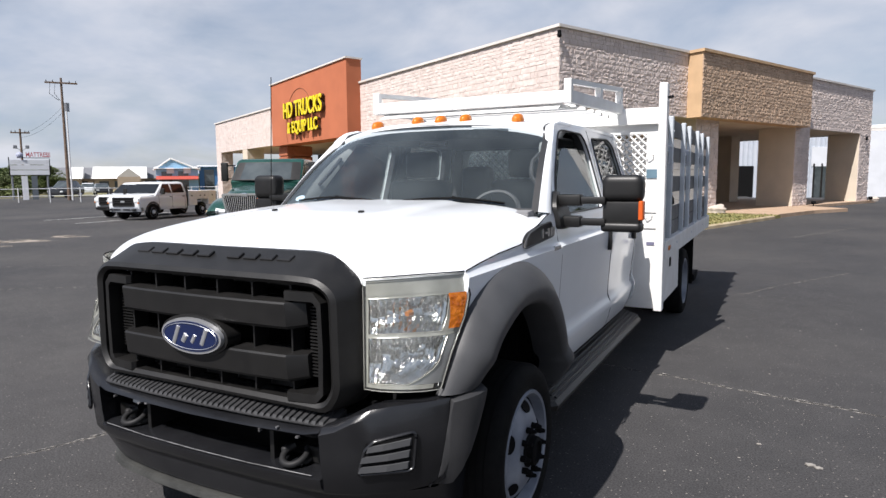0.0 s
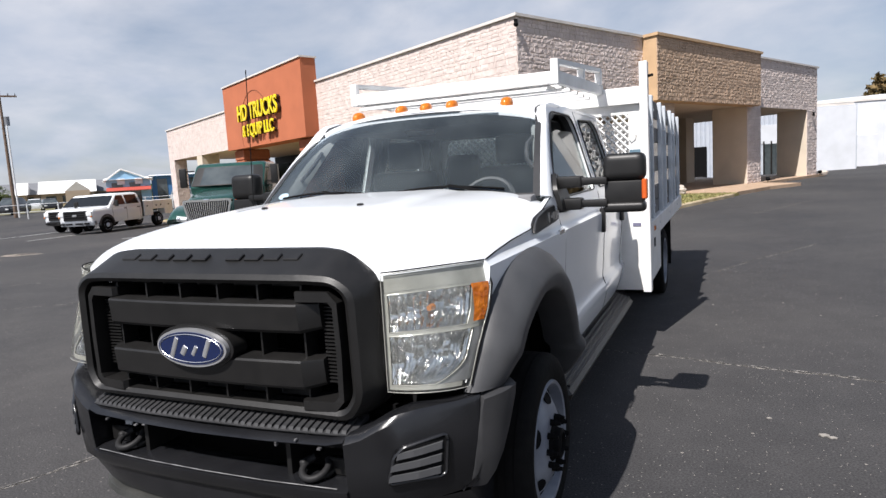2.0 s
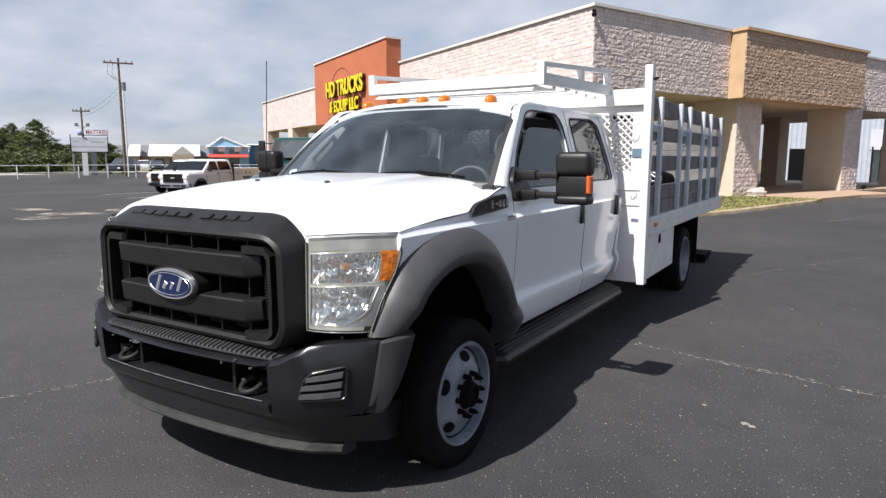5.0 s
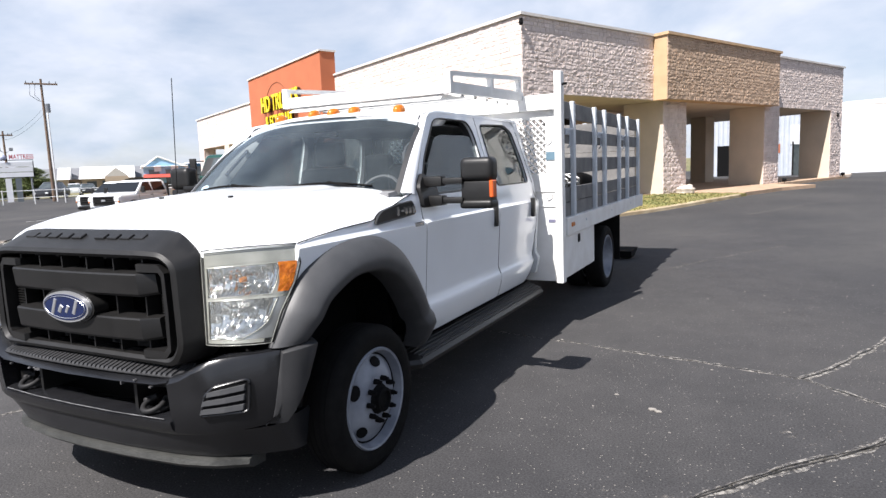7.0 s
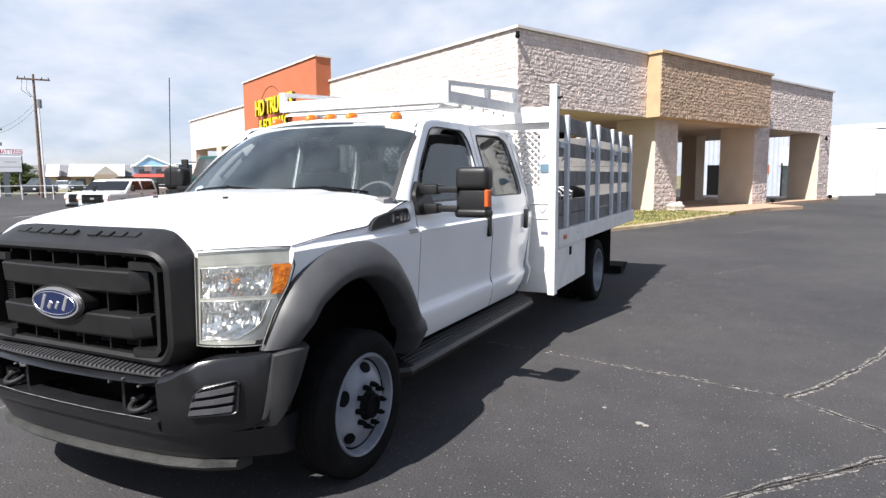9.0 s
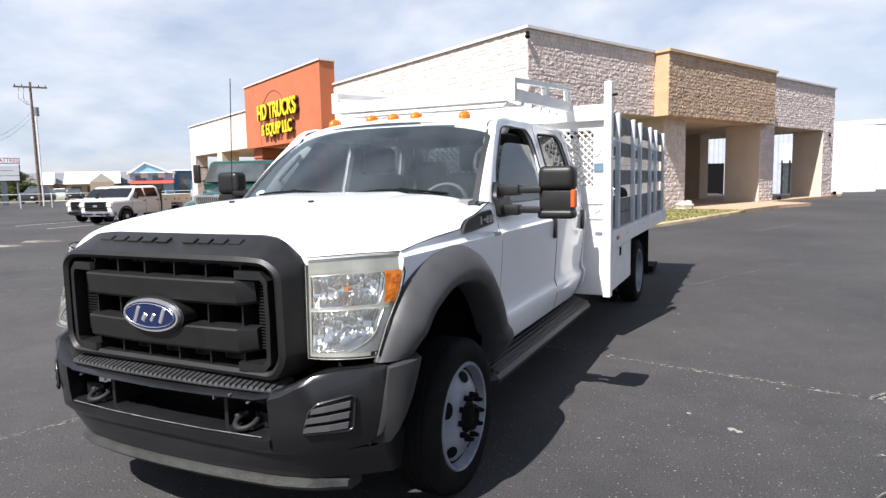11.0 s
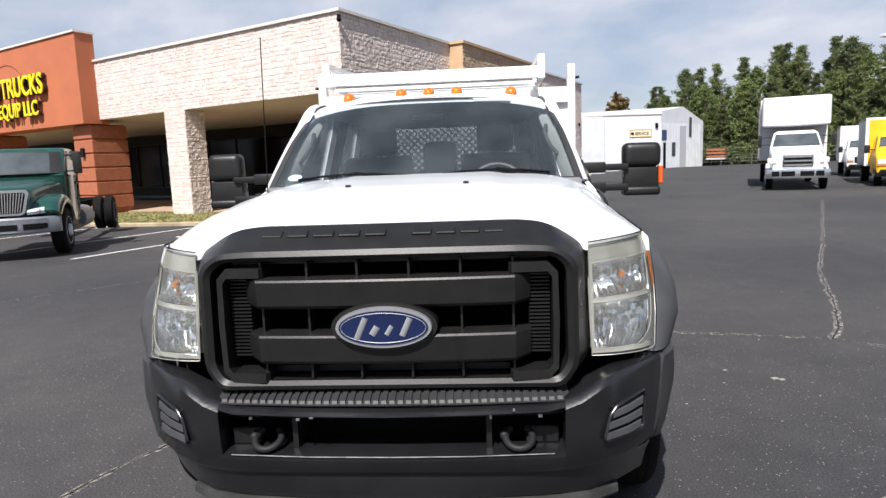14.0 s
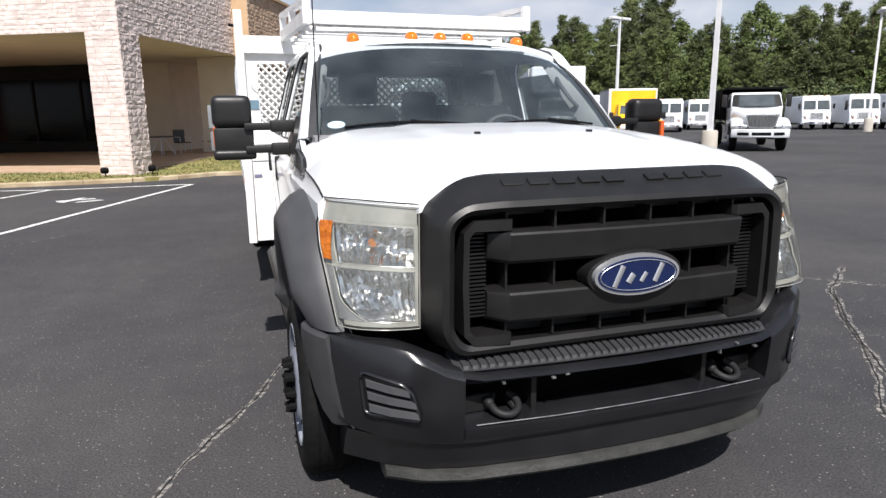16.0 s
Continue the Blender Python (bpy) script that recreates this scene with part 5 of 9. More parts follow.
# wheels
def wheel(x, y, s, front):
    w = part("wheel", turned([(-0.095, 0.27), (-0.11, 0.30), (-0.115, 0.345), (-0.10, 0.385), (-0.075, 0.402), (0.075, 0.402), (0.10, 0.385), (0.115, 0.345), (0.11, 0.30), (0.095, 0.27), (-0.095, 0.27)], 40), M_RUBBER, truck, "black truck tyre on a pale steel rim", 40)
    w.matrix_basis = Matrix.Translation((x, y, 0.388)) @ Matrix.Diagonal((s, 1, 1, 1)).to_3x3().to_4x4()
    prof = [(0.098, 0.282), (0.110, 0.275), (0.106, 0.262), (0.070, 0.252), (0.052, 0.246)]
    prof += [(0.056, 0.238), (0.070, 0.222), (0.098, 0.176), (0.112, 0.150), (0.116, 0.135), (0.116, 0.070)] if front else [(-0.02, 0.225), (-0.06, 0.18), (-0.07, 0.12), (-0.07, 0.08)]
    rim = part("rim", turned(prof, 48), M_RIM, w, "pale painted steel rim", 35)
    for k in range(5):
        t = math.tau * (k + 0.15) / 5
        b = bmesh.new()
        tilt, xx = (0.55, 0.0845) if front else (0.0, -0.035)
        bmesh.ops.create_circle(b, cap_ends=True, segments=16, radius=0.034)
        ex = bmesh.ops.extrude_face_region(b, geom=b.faces[:])
        bmesh.ops.translate(b, vec=(0, 0, 0.005), verts=[g for g in ex["geom"] if isinstance(g, bmesh.types.BMVert)])
        bmesh.ops.transform(b, matrix=Matrix.Rotation(t, 4, "X") @ Matrix.Translation((xx, 0.199, 0)) @ Matrix.Rotation(tilt, 4, "Z") @ Matrix.Rotation(radians(90), 4, "Y") @ Matrix.Diagonal((1.25, 0.92, 1, 1)), verts=b.verts[:])
        part("hand_hole", b, M_DARK, w)
    hubx = 0.165 if front else -0.02
    part("hub", lathe(bmesh.new(), [(hubx - 0.09, 0.085), (hubx - 0.045, 0.083), (hubx - 0.035, 0.070), (hubx - 0.010, 0.066), (hubx - 0.004, 0.05), (hubx - 0.02, 0.045), (hubx - 0.02, 0.01)], 20), M_DARK, w, "dark greasy hub", 40)
    for k in range(10):
        t = math.tau * k / 10
        b = bmesh.new()
        rod(b, (hubx - 0.075, 0.112 * math.cos(t), 0.112 * math.sin(t)), (hubx - 0.022, 0.112 * math.cos(t), 0.112 * math.sin(t)), 0.016, 6)
        rod(b, (hubx - 0.022, 0.112 * math.cos(t), 0.112 * math.sin(t)), (hubx - 0.002, 0.112 * math.cos(t), 0.112 * math.sin(t)), 0.013, 6, 0.009)
        part("wheel_nut", b, M_DARK, w, "dark wheel nut")
    if front:
        for k in range(4):
            rx = -0.055 + k * 0.036
            b = lathe(bmesh.new(), [(rx - 0.004, 0.4005), (rx - 0.004, 0.4035), (rx + 0.004, 0.4035), (rx + 0.004, 0.4005)], 40)
            part("tread_groove", b, M_DARK, w)
    return w


for s in (1, -1):
    wheel(s * 1.02, 0.885, s, True)
    wheel(s * 1.075, 6.38, s, False)
    wheel(s * 0.80, 6.38, s, False)
# frame, axles, running boards
part("chassis", boxes((-0.45, -0.36, 0.3, 8.5, 0.55, 0.78), (0.36, 0.45, 0.3, 8.5, 0.55, 0.78), (-0.36, 0.36, 0.4, 0.5, 0.5, 0.7), (-0.36, 0.36, 5.0, 5.1, 0.55, 0.75), (-0.36, 0.36, 8.3, 8.4, 0.55, 0.75)), M_DARK, truck, "black steel chassis frame")
bm = bmesh.new(); rod(bm, (-1.0, 0.885, 0.40), (1.0, 0.885, 0.40), 0.05, 10); part("front_axle", bm, M_DARK, truck)
bm = bmesh.new(); rod(bm, (-1.0, 6.38, 0.40), (1.0, 6.38, 0.40), 0.07, 10); bmesh.ops.create_uvsphere(bm, u_segments=14, v_segments=8, radius=0.18, matrix=Matrix.Translation((0, 6.38, 0.42))); part("rear_axle", bm, M_DARK, truck)
part("underbody", boxes((-0.9, 0.9, 1.5, 4.0, 0.46, 0.50), (-0.56, 0.56, 0.3, 1.5, 0.45, 0.47), (-0.56, 0.56, 0.32, 1.5, 1.22, 1.25), (-0.85, 0.85, 1.48, 1.52, 0.5, 1.42)), M_DARK, truck)
for s in (1, -1):
    bm = bmesh.new()
    x0, x1 = (0.93, 1.10)
    loft(bm, [[(s * x0, y, 0.42), (s * (x1 - dx), y, 0.375), (s * (x1 + 0.01 - dx), y, 0.405), (s * (x1 - 0.01 - dx), y, 0.43), (s * x0, y, 0.475)] for y, dx in ((1.36, 0.12), (1.46, 0.01), (3.88, 0.0), (3.97, 0.05))])
    rb = part("running_board", bm, M_BLACK, truck, "black ribbed running board", 30)
    for k in range(5):
        b = bmesh.new(); box(b, s * (0.95 + k * 0.03) - 0.009, s * (0.95 + k * 0.03) + 0.009, 1.5, 3.92, 0.43, 0.4735 - 0.0080 * k, bevel=0.002)
        part("tread_strip", b, M_CAPPL, rb)
# door mirrors
for s in (1, -1):
    bm = bmesh.new()
    box(bm, s * 1.235 if s > 0 else -1.425, s * 1.462 if s > 0 else -1.215, 1.80, 1.93, 1.530, 1.682 if s > 0 else 1.705, bevel=0.045, seg=4)
    mh = part("door_mirror", bm, M_BLACK, truck, "black telescopic towing mirror", 50)
    bm = bmesh.new(); xm = 1.345 if s > 0 else 1.315; box(bm, s * xm - 0.105, s * xm + 0.105, 1.815, 1.92, 1.38, 1.531, bevel=0.012, seg=2)
    part("lower_shell", bm, M_BLACK, mh, smooth=50)
    bm = bmesh.new(); box(bm, s * xm - 0.113, s * xm + 0.113, 1.80, 1.925, 1.355, 1.41, bevel=0.022, seg=3)
    part("bottom_shell", bm, M_BLACK, mh, smooth=50)
    for z in (1.535, 1.41):
        bm = bmesh.new()
        box(bm, min(s * 1.0, s * 1.26), max(s * 1.0, s * 1.26), 1.79, 1.845, z - 0.02, z + 0.022, bevel=0.012, seg=2)
        box(bm, min(s * 0.98, s * 1.12), max(s * 0.98, s * 1.12), 1.775, 1.86, z - 0.032, z + 0.035, bevel=0.014, seg=2)
        part("mirror_arm", bm, M_BLACK, mh, "black telescoping arm", 50)
    bm = panel(rounded([(1.70, 1.37), (1.95, 1.37), (1.93, 1.50), (1.80, 1.60), (1.70, 1.51)], 0.03, 3), [], lambda y, z: side_x(y, z) + 0.03, 0.05, (1.43, 1.5))
    part("mirror_base", bm if s > 0 else mirrored(bm), M_BLACK, mh, "black mirror base on the door", 40)
    bm = bmesh.new(); xo, yo = (1.462, 1.795) if s > 0 else (1.405, 1.83); box(bm, s * xo - 0.018, s * xo + (0.009 if s > 0 else 0.018), yo, yo + 0.065, 1.425, 1.535, bevel=0.006)
    part("marker_lens", bm, M_RED, mh, "orange-red marker lens")
    bm = bmesh.new(); box(bm, s * 1.345 - 0.10, s * 1.345 + 0.10, 1.915, 1.934, 1.53, 1.655); box(bm, s * 1.345 - 0.095, s * 1.345 + 0.095, 1.915, 1.924, 1.405, 1.51)
    part("mirror_glass", bm, M_CHROME, mh, "mirror glass")
# interior
part("cab_floor", boxes((-0.9, 0.9, 1.5, 4.0, 0.52, 0.55), (-0.92, -0.9, 1.72, 3.95, 0.55, 1.42), (0.9, 0.92, 1.72, 3.95, 0.55, 1.42)), M_SEAT, truck, "dark cab lining")
bm = bmesh.new(); loft(bm, [[(x, 1.50, 1.15), (x, 1.53, 1.455), (x, 1.75, 1.46), (x, 1.92, 1.38), (x, 1.95, 1.15)] for x in (-0.88, -0.3, 0.3, 0.88)]); part("dashboard", bm, M_SEAT, truck, "dark dashboard", 40)
bm = bmesh.new(); loft(bm, [[(x, y, z - 0.045) for x, z in ((-0.74, 2.0), (-0.4, 2.06), (0.4, 2.06), (0.74, 2.0), (0.74, 1.99), (-0.74, 1.99))] for y in (2.2, 3.95)]); part("headliner", bm, M_HEADLINER, truck)
for s in (1, -1):
    bm = bmesh.new()
    box(bm, s * 0.45 - 0.27, s * 0.45 + 0.27, 2.15, 2.70, 0.85, 1.05, bevel=0.05, seg=2)
    box(bm, s * 0.45 - 0.26, s * 0.45 + 0.26, 2.60, 2.77, 1.0, 1.66, bevel=0.06, seg=3)
    st = part("front_seat", bm, M_SEAT, truck, "dark vinyl bucket seat", 50)
    bm = bmesh.new(); box(bm, s * 0.45 - 0.14, s * 0.45 + 0.14, 2.66, 2.77, 1.67, 1.885, bevel=0.05, seg=3)
    part("headrest", bm, M_SEAT, st, smooth=50)
    bm = bmesh.new(); box(bm, s * 0.45 - 0.13, s * 0.45 + 0.13, 3.75, 3.85, 1.48, 1.68, bevel=0.04, seg=3)
    part("rear_headrest", bm, M_SEAT, truck, smooth=50)
bm = bmesh.new(); box(bm, -0.11, 0.15, 2.72, 2.83, 1.40, 1.76, bevel=0.05, seg=3); part("centre_headrest", bm, M_SEAT, truck, smooth=50)
bm = bmesh.new(); box(bm, -0.72, 0.72, 3.3, 3.8, 0.85, 1.02, bevel=0.05, seg=2); box(bm, -0.72, 0.72, 3.72, 3.9, 1.0, 1.47, bevel=0.06, seg=3); part("rear_bench", bm, M_SEAT, truck, "dark vinyl rear bench", 50)
bm = bmesh.new(); c, q = Vector((0.45, 2.06, 1.42)), Matrix.Rotation(radians(-32), 4, "X")
pipe(bm, [c + q @ Vector((0.185 * math.cos(t), 0, 0.185 * math.sin(t))) for t in [math.tau * k / 24 for k in range(24)]], 0.016, 6, closed=True)
rod(bm, c + q @ Vector((-0.18, 0.02, 0)), c + q @ Vector((0.18, 0.02, 0)), 0.018, 6); rod(bm, c, (0.45, 1.85, 1.3), 0.03, 8)
part("steering_wheel", bm, M_SEAT, truck, "dark steering wheel")
bm = bmesh.new(); box(bm, -0.11, 0.11, 2.06, 2.09, 1.885, 1.925, bevel=0.015, seg=2); part("interior_mirror", bm, M_DARK, truck)
# inspection sticker and visor strip
bm = bmesh.new(); bm.faces.new([bm.verts.new(ws(-0.845 + 0.05 * math.cos(t), 0.115 + 0.032 * math.sin(t), -0.006)) for t in [math.tau * k / 20 for k in range(20)]]); part("windshield_sticker", bm, material("pale_sticker", (0.5, 0.62, 0.7), 0.5), truck, "pale oval sticker")
bm = bmesh.new(); grid(bm, lambda a, b: ws(0.37 + 0.30 * a, 0.945 + 0.012 * b, 0.005), 6, 1, 0, 1, 0, 1); part("windshield_label", bm, material("white_label", (0.75, 0.75, 0.75), 0.5), truck, "thin white label strip")
# aerial
bm = bmesh.new(); rod(bm, (-0.905, 1.42, 1.42), (-0.897, 1.46, 2.35), 0.0032, 5); part("aerial", bm, M_DARK, truck, "thin black aerial")

# ---- stake bed ----
BX1 = 1.252
BOARDS = ((1.065, 1.215), (1.223, 1.372), (1.51, 1.672), (1.815, 1.965), (2.065, 2.232))
CLOSED = tuple((1.065 + 0.2335 * k, 1.065 + 0.2335 * k + 0.230) for k in range(5))
M_STAKE = material("galvanised_stake_paint", (0.56, 0.60, 0.64), 0.4, color2=(0.47, 0.51, 0.55), scale=5, detail=6, bump=0.05, bscale=60)
bed = part("bed_deck", boxes((-1.17, 1.17, 4.22, 8.6, 0.98, 1.04)), M_WOOD, truck, "grey plank bed deck")
for s in (1, -1):
    bm = bmesh.new()
    box(bm, min(s * 1.172, s * BX1), max(s * 1.172, s * BX1), 4.26, 8.62, 0.90, 1.075, bevel=0.006)
    part("side_rail", bm, M_RACK, truck, "white steel side rail")
    bm = bmesh.new(); box(bm, s * BX1 - 0.004, s * BX1 + 0.012, 4.40, 4.50, 0.975, 1.02, bevel=0.006); part("side_marker", bm, M_AMBER, truck, "small amber side marker")
    for y in (5.0, 6.3, 7.6):
        bm = bmesh.new(); rod(bm, (s * BX1 - 0.004, y, 1.0), (s * BX1 + 0.005, y, 1.0), 0.012, 6); part("rail_bolt", bm, M_STEEL, truck)
    # skirt box
    bm = bmesh.new(); box(bm, min(s * 0.72, s * 1.238), max(s * 0.72, s * 1.208), 4.166, 5.54, 0.45, 0.899, bevel=0.008)
    sk = part("tool_box", bm, M_RACK, truck, "white underbody tool box")
    bm = bmesh.new(); box(bm, min(s * 1.18, s * 1.213), max(s * 1.18, s * 1.213), 4.24, 5.47, 0.485, 0.87, bevel=0.004); part("lid", bm, M_RACK, sk)
    bm = bmesh.new(); box(bm, s * 1.215 - 0.006, s * 1.215 + 0.006, 4.78, 4.86, 0.77, 0.86, bevel=0.004); part("latch", bm, M_DARK, sk, "dark latch")
    # mud flap
    bm = bmesh.new(); box(bm, min(s * 0.64, s * 1.2), max(s * 0.64, s * 1.2), 7.05, 7.07, 0.25, 0.92); part("mud_flap", bm, M_RUBBER, truck, "black rubber mud flap")
    # stake panels
    for y0, y1 in ((4.58, 5.52), (6.03, 6.91), (7.48, 8.35)):
        for y in (y0, y1):
            bm = bmesh.new(); box(bm, min(s * 1.195, s * 1.24), max(s * 1.195, s * 1.24), y, y + 0.075, 1.04, 2.24, bevel=0.006)
            stk = part("stake", bm, M_STAKE, truck, "pale blue-grey steel stake")
            for z in (1.2, 1.5, 1.8, 2.1):
                b = bmesh.new(); rod(b, (s * 1.236, y + 0.037, z), (s * 1.248, y + 0.037, z), 0.010, 6); part("bolt", b, M_STEEL, stk)
    for y0, y1 in ((4.27, 5.76), (5.78, 7.18), (7.20, 8.58)):
        for z0, z1 in BOARDS if s > 0 else CLOSED:
            bm = bmesh.new(); box(bm, min(s * 1.165, s * 1.194), max(s * 1.165, s * 1.194), y0, y1, z0, z1, bevel=0.004)
            part("board", bm, M_WOOD, truck, "weathered grey stake board")
    for y in (4.47, 5.84, 7.24):
        bm = bmesh.new(); pipe(bm, [(s * 1.20, y, 1.945), (s * 1.235, y - 0.02, 1.92), (s * 1.23, y - 0.02, 1.80), (s * 1.20, y + 0.02, 1.775)], 0.009, 5); box(bm, min(s * 1.19, s * 1.215), max(s * 1.19, s * 1.215), y - 0.06, y + 0.06, 1.90, 1.965, bevel=0.006); rod(bm, (s * 1.20, y - 0.06, 1.95), (s * 1.235, y + 0.05, 1.955), 0.013, 6)
        part("latch_hook", bm, M_STEEL, truck, "steel panel latch")
for z0, z1 in CLOSED:
    bm = bmesh.new(); box(bm, -1.15, 1.15, 8.50, 8.53, z0, z1, bevel=0.004); part("board", bm, M_WOOD, truck, "weathered grey tail board")
for x in (-1.0, -0.35, 0.35, 1.0):
    bm = bmesh.new(); box(bm, x - 0.035, x + 0.035, 8.532, 8.575, 1.0, 2.24, bevel=0.006); part("stake", bm, M_STAKE, truck, "pale blue-grey steel stake")
part("rear_sill", boxes((-1.24, 1.24, 8.62, 8.68, 0.88, 1.075), bevel=0.005), M_RACK, truck)
part("hitch_step", prism(boxes((-0.3, -0.2, 8.4, 8.5, 0.06, 0.7), (0.3, 0.4, 8.4, 8.5, 0.06, 0.7), (-0.3, -0.2, 8.5, 8.76, 0.06, 0.12), (0.3, 0.4, 8.5, 8.76, 0.06, 0.12), bevel=0.01), [(8.75, 0.02), (8.75, 0.125), (9.36, 0.125), (9.08, 0.02)], "x", -0.55, 1.05), M_DARK, truck, "low black hitch step")
# load on the bed
tf = thing("tube_frame", "white tubular frame lying on the truck bed", "tube frame", Matrix.Translation((0.78, 4.62, 1.04)))
for k in range(4):
    bm = bmesh.new(); y = k * 0.24; pipe(bm, [(-0.28, y, 0.0), (-0.30, y, 0.40), (-0.22, y, 0.45), (0.22, y, 0.45), (0.30, y, 0.40), (0.28, y, 0.0)], 0.014, 6); part("hoop", bm, M_RACK, tf, smooth=60)
for x, z in ((-0.29, 0.36), (0.29, 0.36), (0.0, 0.45)):
    bm = bmesh.new(); rod(bm, (x, 0.0, z), (x, 0.72, z), 0.010, 6); part("tie_bar", bm, M_RACK, tf, smooth=60)
bg = thing("canvas_bag", "lumpy black canvas bag on the truck bed", "bag", Matrix.Translation((0.80, 5.95, 1.04)))
bm = bmesh.new(); box(bm, -0.25, 0.25, -0.30, 0.30, 0.0, 0.46, bevel=0.12, seg=4)
for v in bm.verts:
    v.co.z *= 1.0 + 0.12 * math.sin(9 * v.co.y + 2.0); v.co.x *= 1.0 + 0.08 * math.sin(11 * v.co.y)
part("bag_body", bm, M_DARK, bg, smooth=60)
bm = bmesh.new(); pipe(bm, [(0.0, -0.16, 0.44), (0.0, -0.10, 0.55), (0.0, 0.10, 0.55), (0.0, 0.16, 0.46)], 0.014, 6); part("handle", bm, M_DARK, bg, smooth=60)
# headboard with diamond mesh
HY = 4.14
part("headboard", boxes((-1.18, 1.18, HY, HY + 0.02, 0.46, 1.52), (-1.18, 1.18, HY, HY + 0.02, 2.05, 2.13), (-1.18, -1.075, HY, HY + 0.02, 1.52, 2.05), (1.075, 1.18, HY, HY + 0.02, 1.52, 2.05)), M_RACK, truck, "white steel headboard with mesh window")
M_PLATE = material("blue_grey_plate", (0.12, 0.20, 0.26), 0.5)
for s in (1, -1):
    bm = bmesh.new(); box(bm, s * 1.215 - 0.035, s * 1.215 + 0.035, HY - 0.05, HY + 0.06, 0.445, 2.49, bevel=0.006)
    part("headboard_post", bm, M_RACK, truck, "white square headboard post")
    bm = bmesh.new(); rod(bm, (s * 1.22, HY, 2.36), (s * 1.295, HY, 2.37), 0.012, 6); part("tie_hook", bm, M_DARK, truck, "black tie hook")
    bm = bmesh.new(); box(bm, s * 1.128 - 0.047, s * 1.128 + 0.047, HY - 0.01, HY, 1.655, 1.735); part("reflector_plate", bm, M_PLATE, truck, "blue-grey reflector plate")
    for z in (1.35, 1.205):
        bm = bmesh.new(); box(bm, s * 0.93 - 0.245, s * 0.93 + 0.245, HY - 0.012, HY - 0.001, z - 0.008, z + 0.008, bevel=0.003); part("rib", bm, M_RACK, truck)
    bm = bmesh.new(); box(bm, s * 1.13 - 0.035, s * 1.13 + 0.035, HY - 0.006, HY - 0.001, 1.045, 1.075); part("rating_plate", bm, material("grey_violet_plate", (0.16, 0.16, 0.24), 0.5) if s > 0 else bpy.data.materials["grey_violet_plate"], truck, "small blue-grey plate")
    for z in (1.83, 1.29):
        bm = bmesh.new(); pipe(bm, [(s * 1.08, HY - 0.002, z), (s * 1.09, HY - 0.03, z), (s * 1.13, HY - 0.03, z + 0.03), (s * 1.14, HY - 0.002, z + 0.03)], 0.005, 5); part("tie_loop", bm, M_RACK, truck)
bm = bmesh.new()
MX, LO, HI = 1.077, 1.518, 2.052
for k in range(-40, 60):
    for d in (1, -1):
        # each slanted strand runs from edge to edge of the window
        c = LO + k * 0.068
        x0, x1 = sorted((d * (LO - c) - MX, d * (HI - c) - MX))
        x0, x1 = max(x0, -MX), min(x1, MX)
        if x1 - x0 > 0.01:
            y = HY + 0.006 * d + 0.01
            rod(bm, (x0, y, c + d * (x0 + MX)), (x1, y, c + d * (x1 + MX)), 0.0105, 4)
mesh_w = part("diamond_mesh", bm, M_RACK, truck, "white diamond wire mesh")
tagged(mesh_w, kind="stuff")
part("headboard_beam", boxes((-1.18, 1.18, HY - 0.05, HY + 0.05, 2.13, 2.28), bevel=0.006), M_RACK, truck, "white headboard top beam")
# ladder rack over the cab
bm = bmesh.new(); box(bm, -0.80, 0.80, 2.58, 2.64, 2.195, 2.28, bevel=0.006); part("rack_front_beam", bm, M_RACK, truck, "white ladder rack beam")
bm = bmesh.new(); prism(bm, [(2.55, 2.15), (2.64, 2.195), (3.05, 2.20), (3.05, 2.19)], "x", -0.74, 0.74); part("rack_deflector", bm, M_RACK, truck)
for s in (1, -1):
    def rail(name, ya, za, yb, zb, h, w=0.05):
        b = bmesh.new()
        loft(b, [[(s * (0.80 + 0.04 * (y - 2.6) / 1.5) + dx, y, z + dz) for dx, dz in ((-w / 2, 0), (w / 2, 0), (w / 2, h), (-w / 2, h))] for y, z in ((ya, za), (yb, zb))])
        part(name, b, M_RACK, truck, "white ladder rack rail")
    rail("rack_top_rail", 2.60, 2.325, 4.08, 2.43, 0.035)
    rail("rack_side_rail", 2.60, 2.195, 4.12, 2.235, 0.085)
    for y, z0, z1 in ((2.575, 2.19, 2.36), (3.36, 2.25, 2.39), (4.03, 2.28, 2.44)):
        b = bmesh.new(); box(b, s * (0.80 + 0.04 * (y - 2.6) / 1.5) - 0.027, s * (0.80 + 0.04 * (y - 2.6) / 1.5) + 0.027, y, y + 0.055, z0, z1, bevel=0.004)
        part("rack_post", b, M_RACK, truck, "white ladder rack post")
for y in (2.85, 3.1, 3.35, 3.6, 3.85):
    b = bmesh.new(); box(b, -0.79, 0.79, y, y + 0.06, 2.185, 2.215, bevel=0.004); part("rack_crossbar", b, M_RACK, truck)

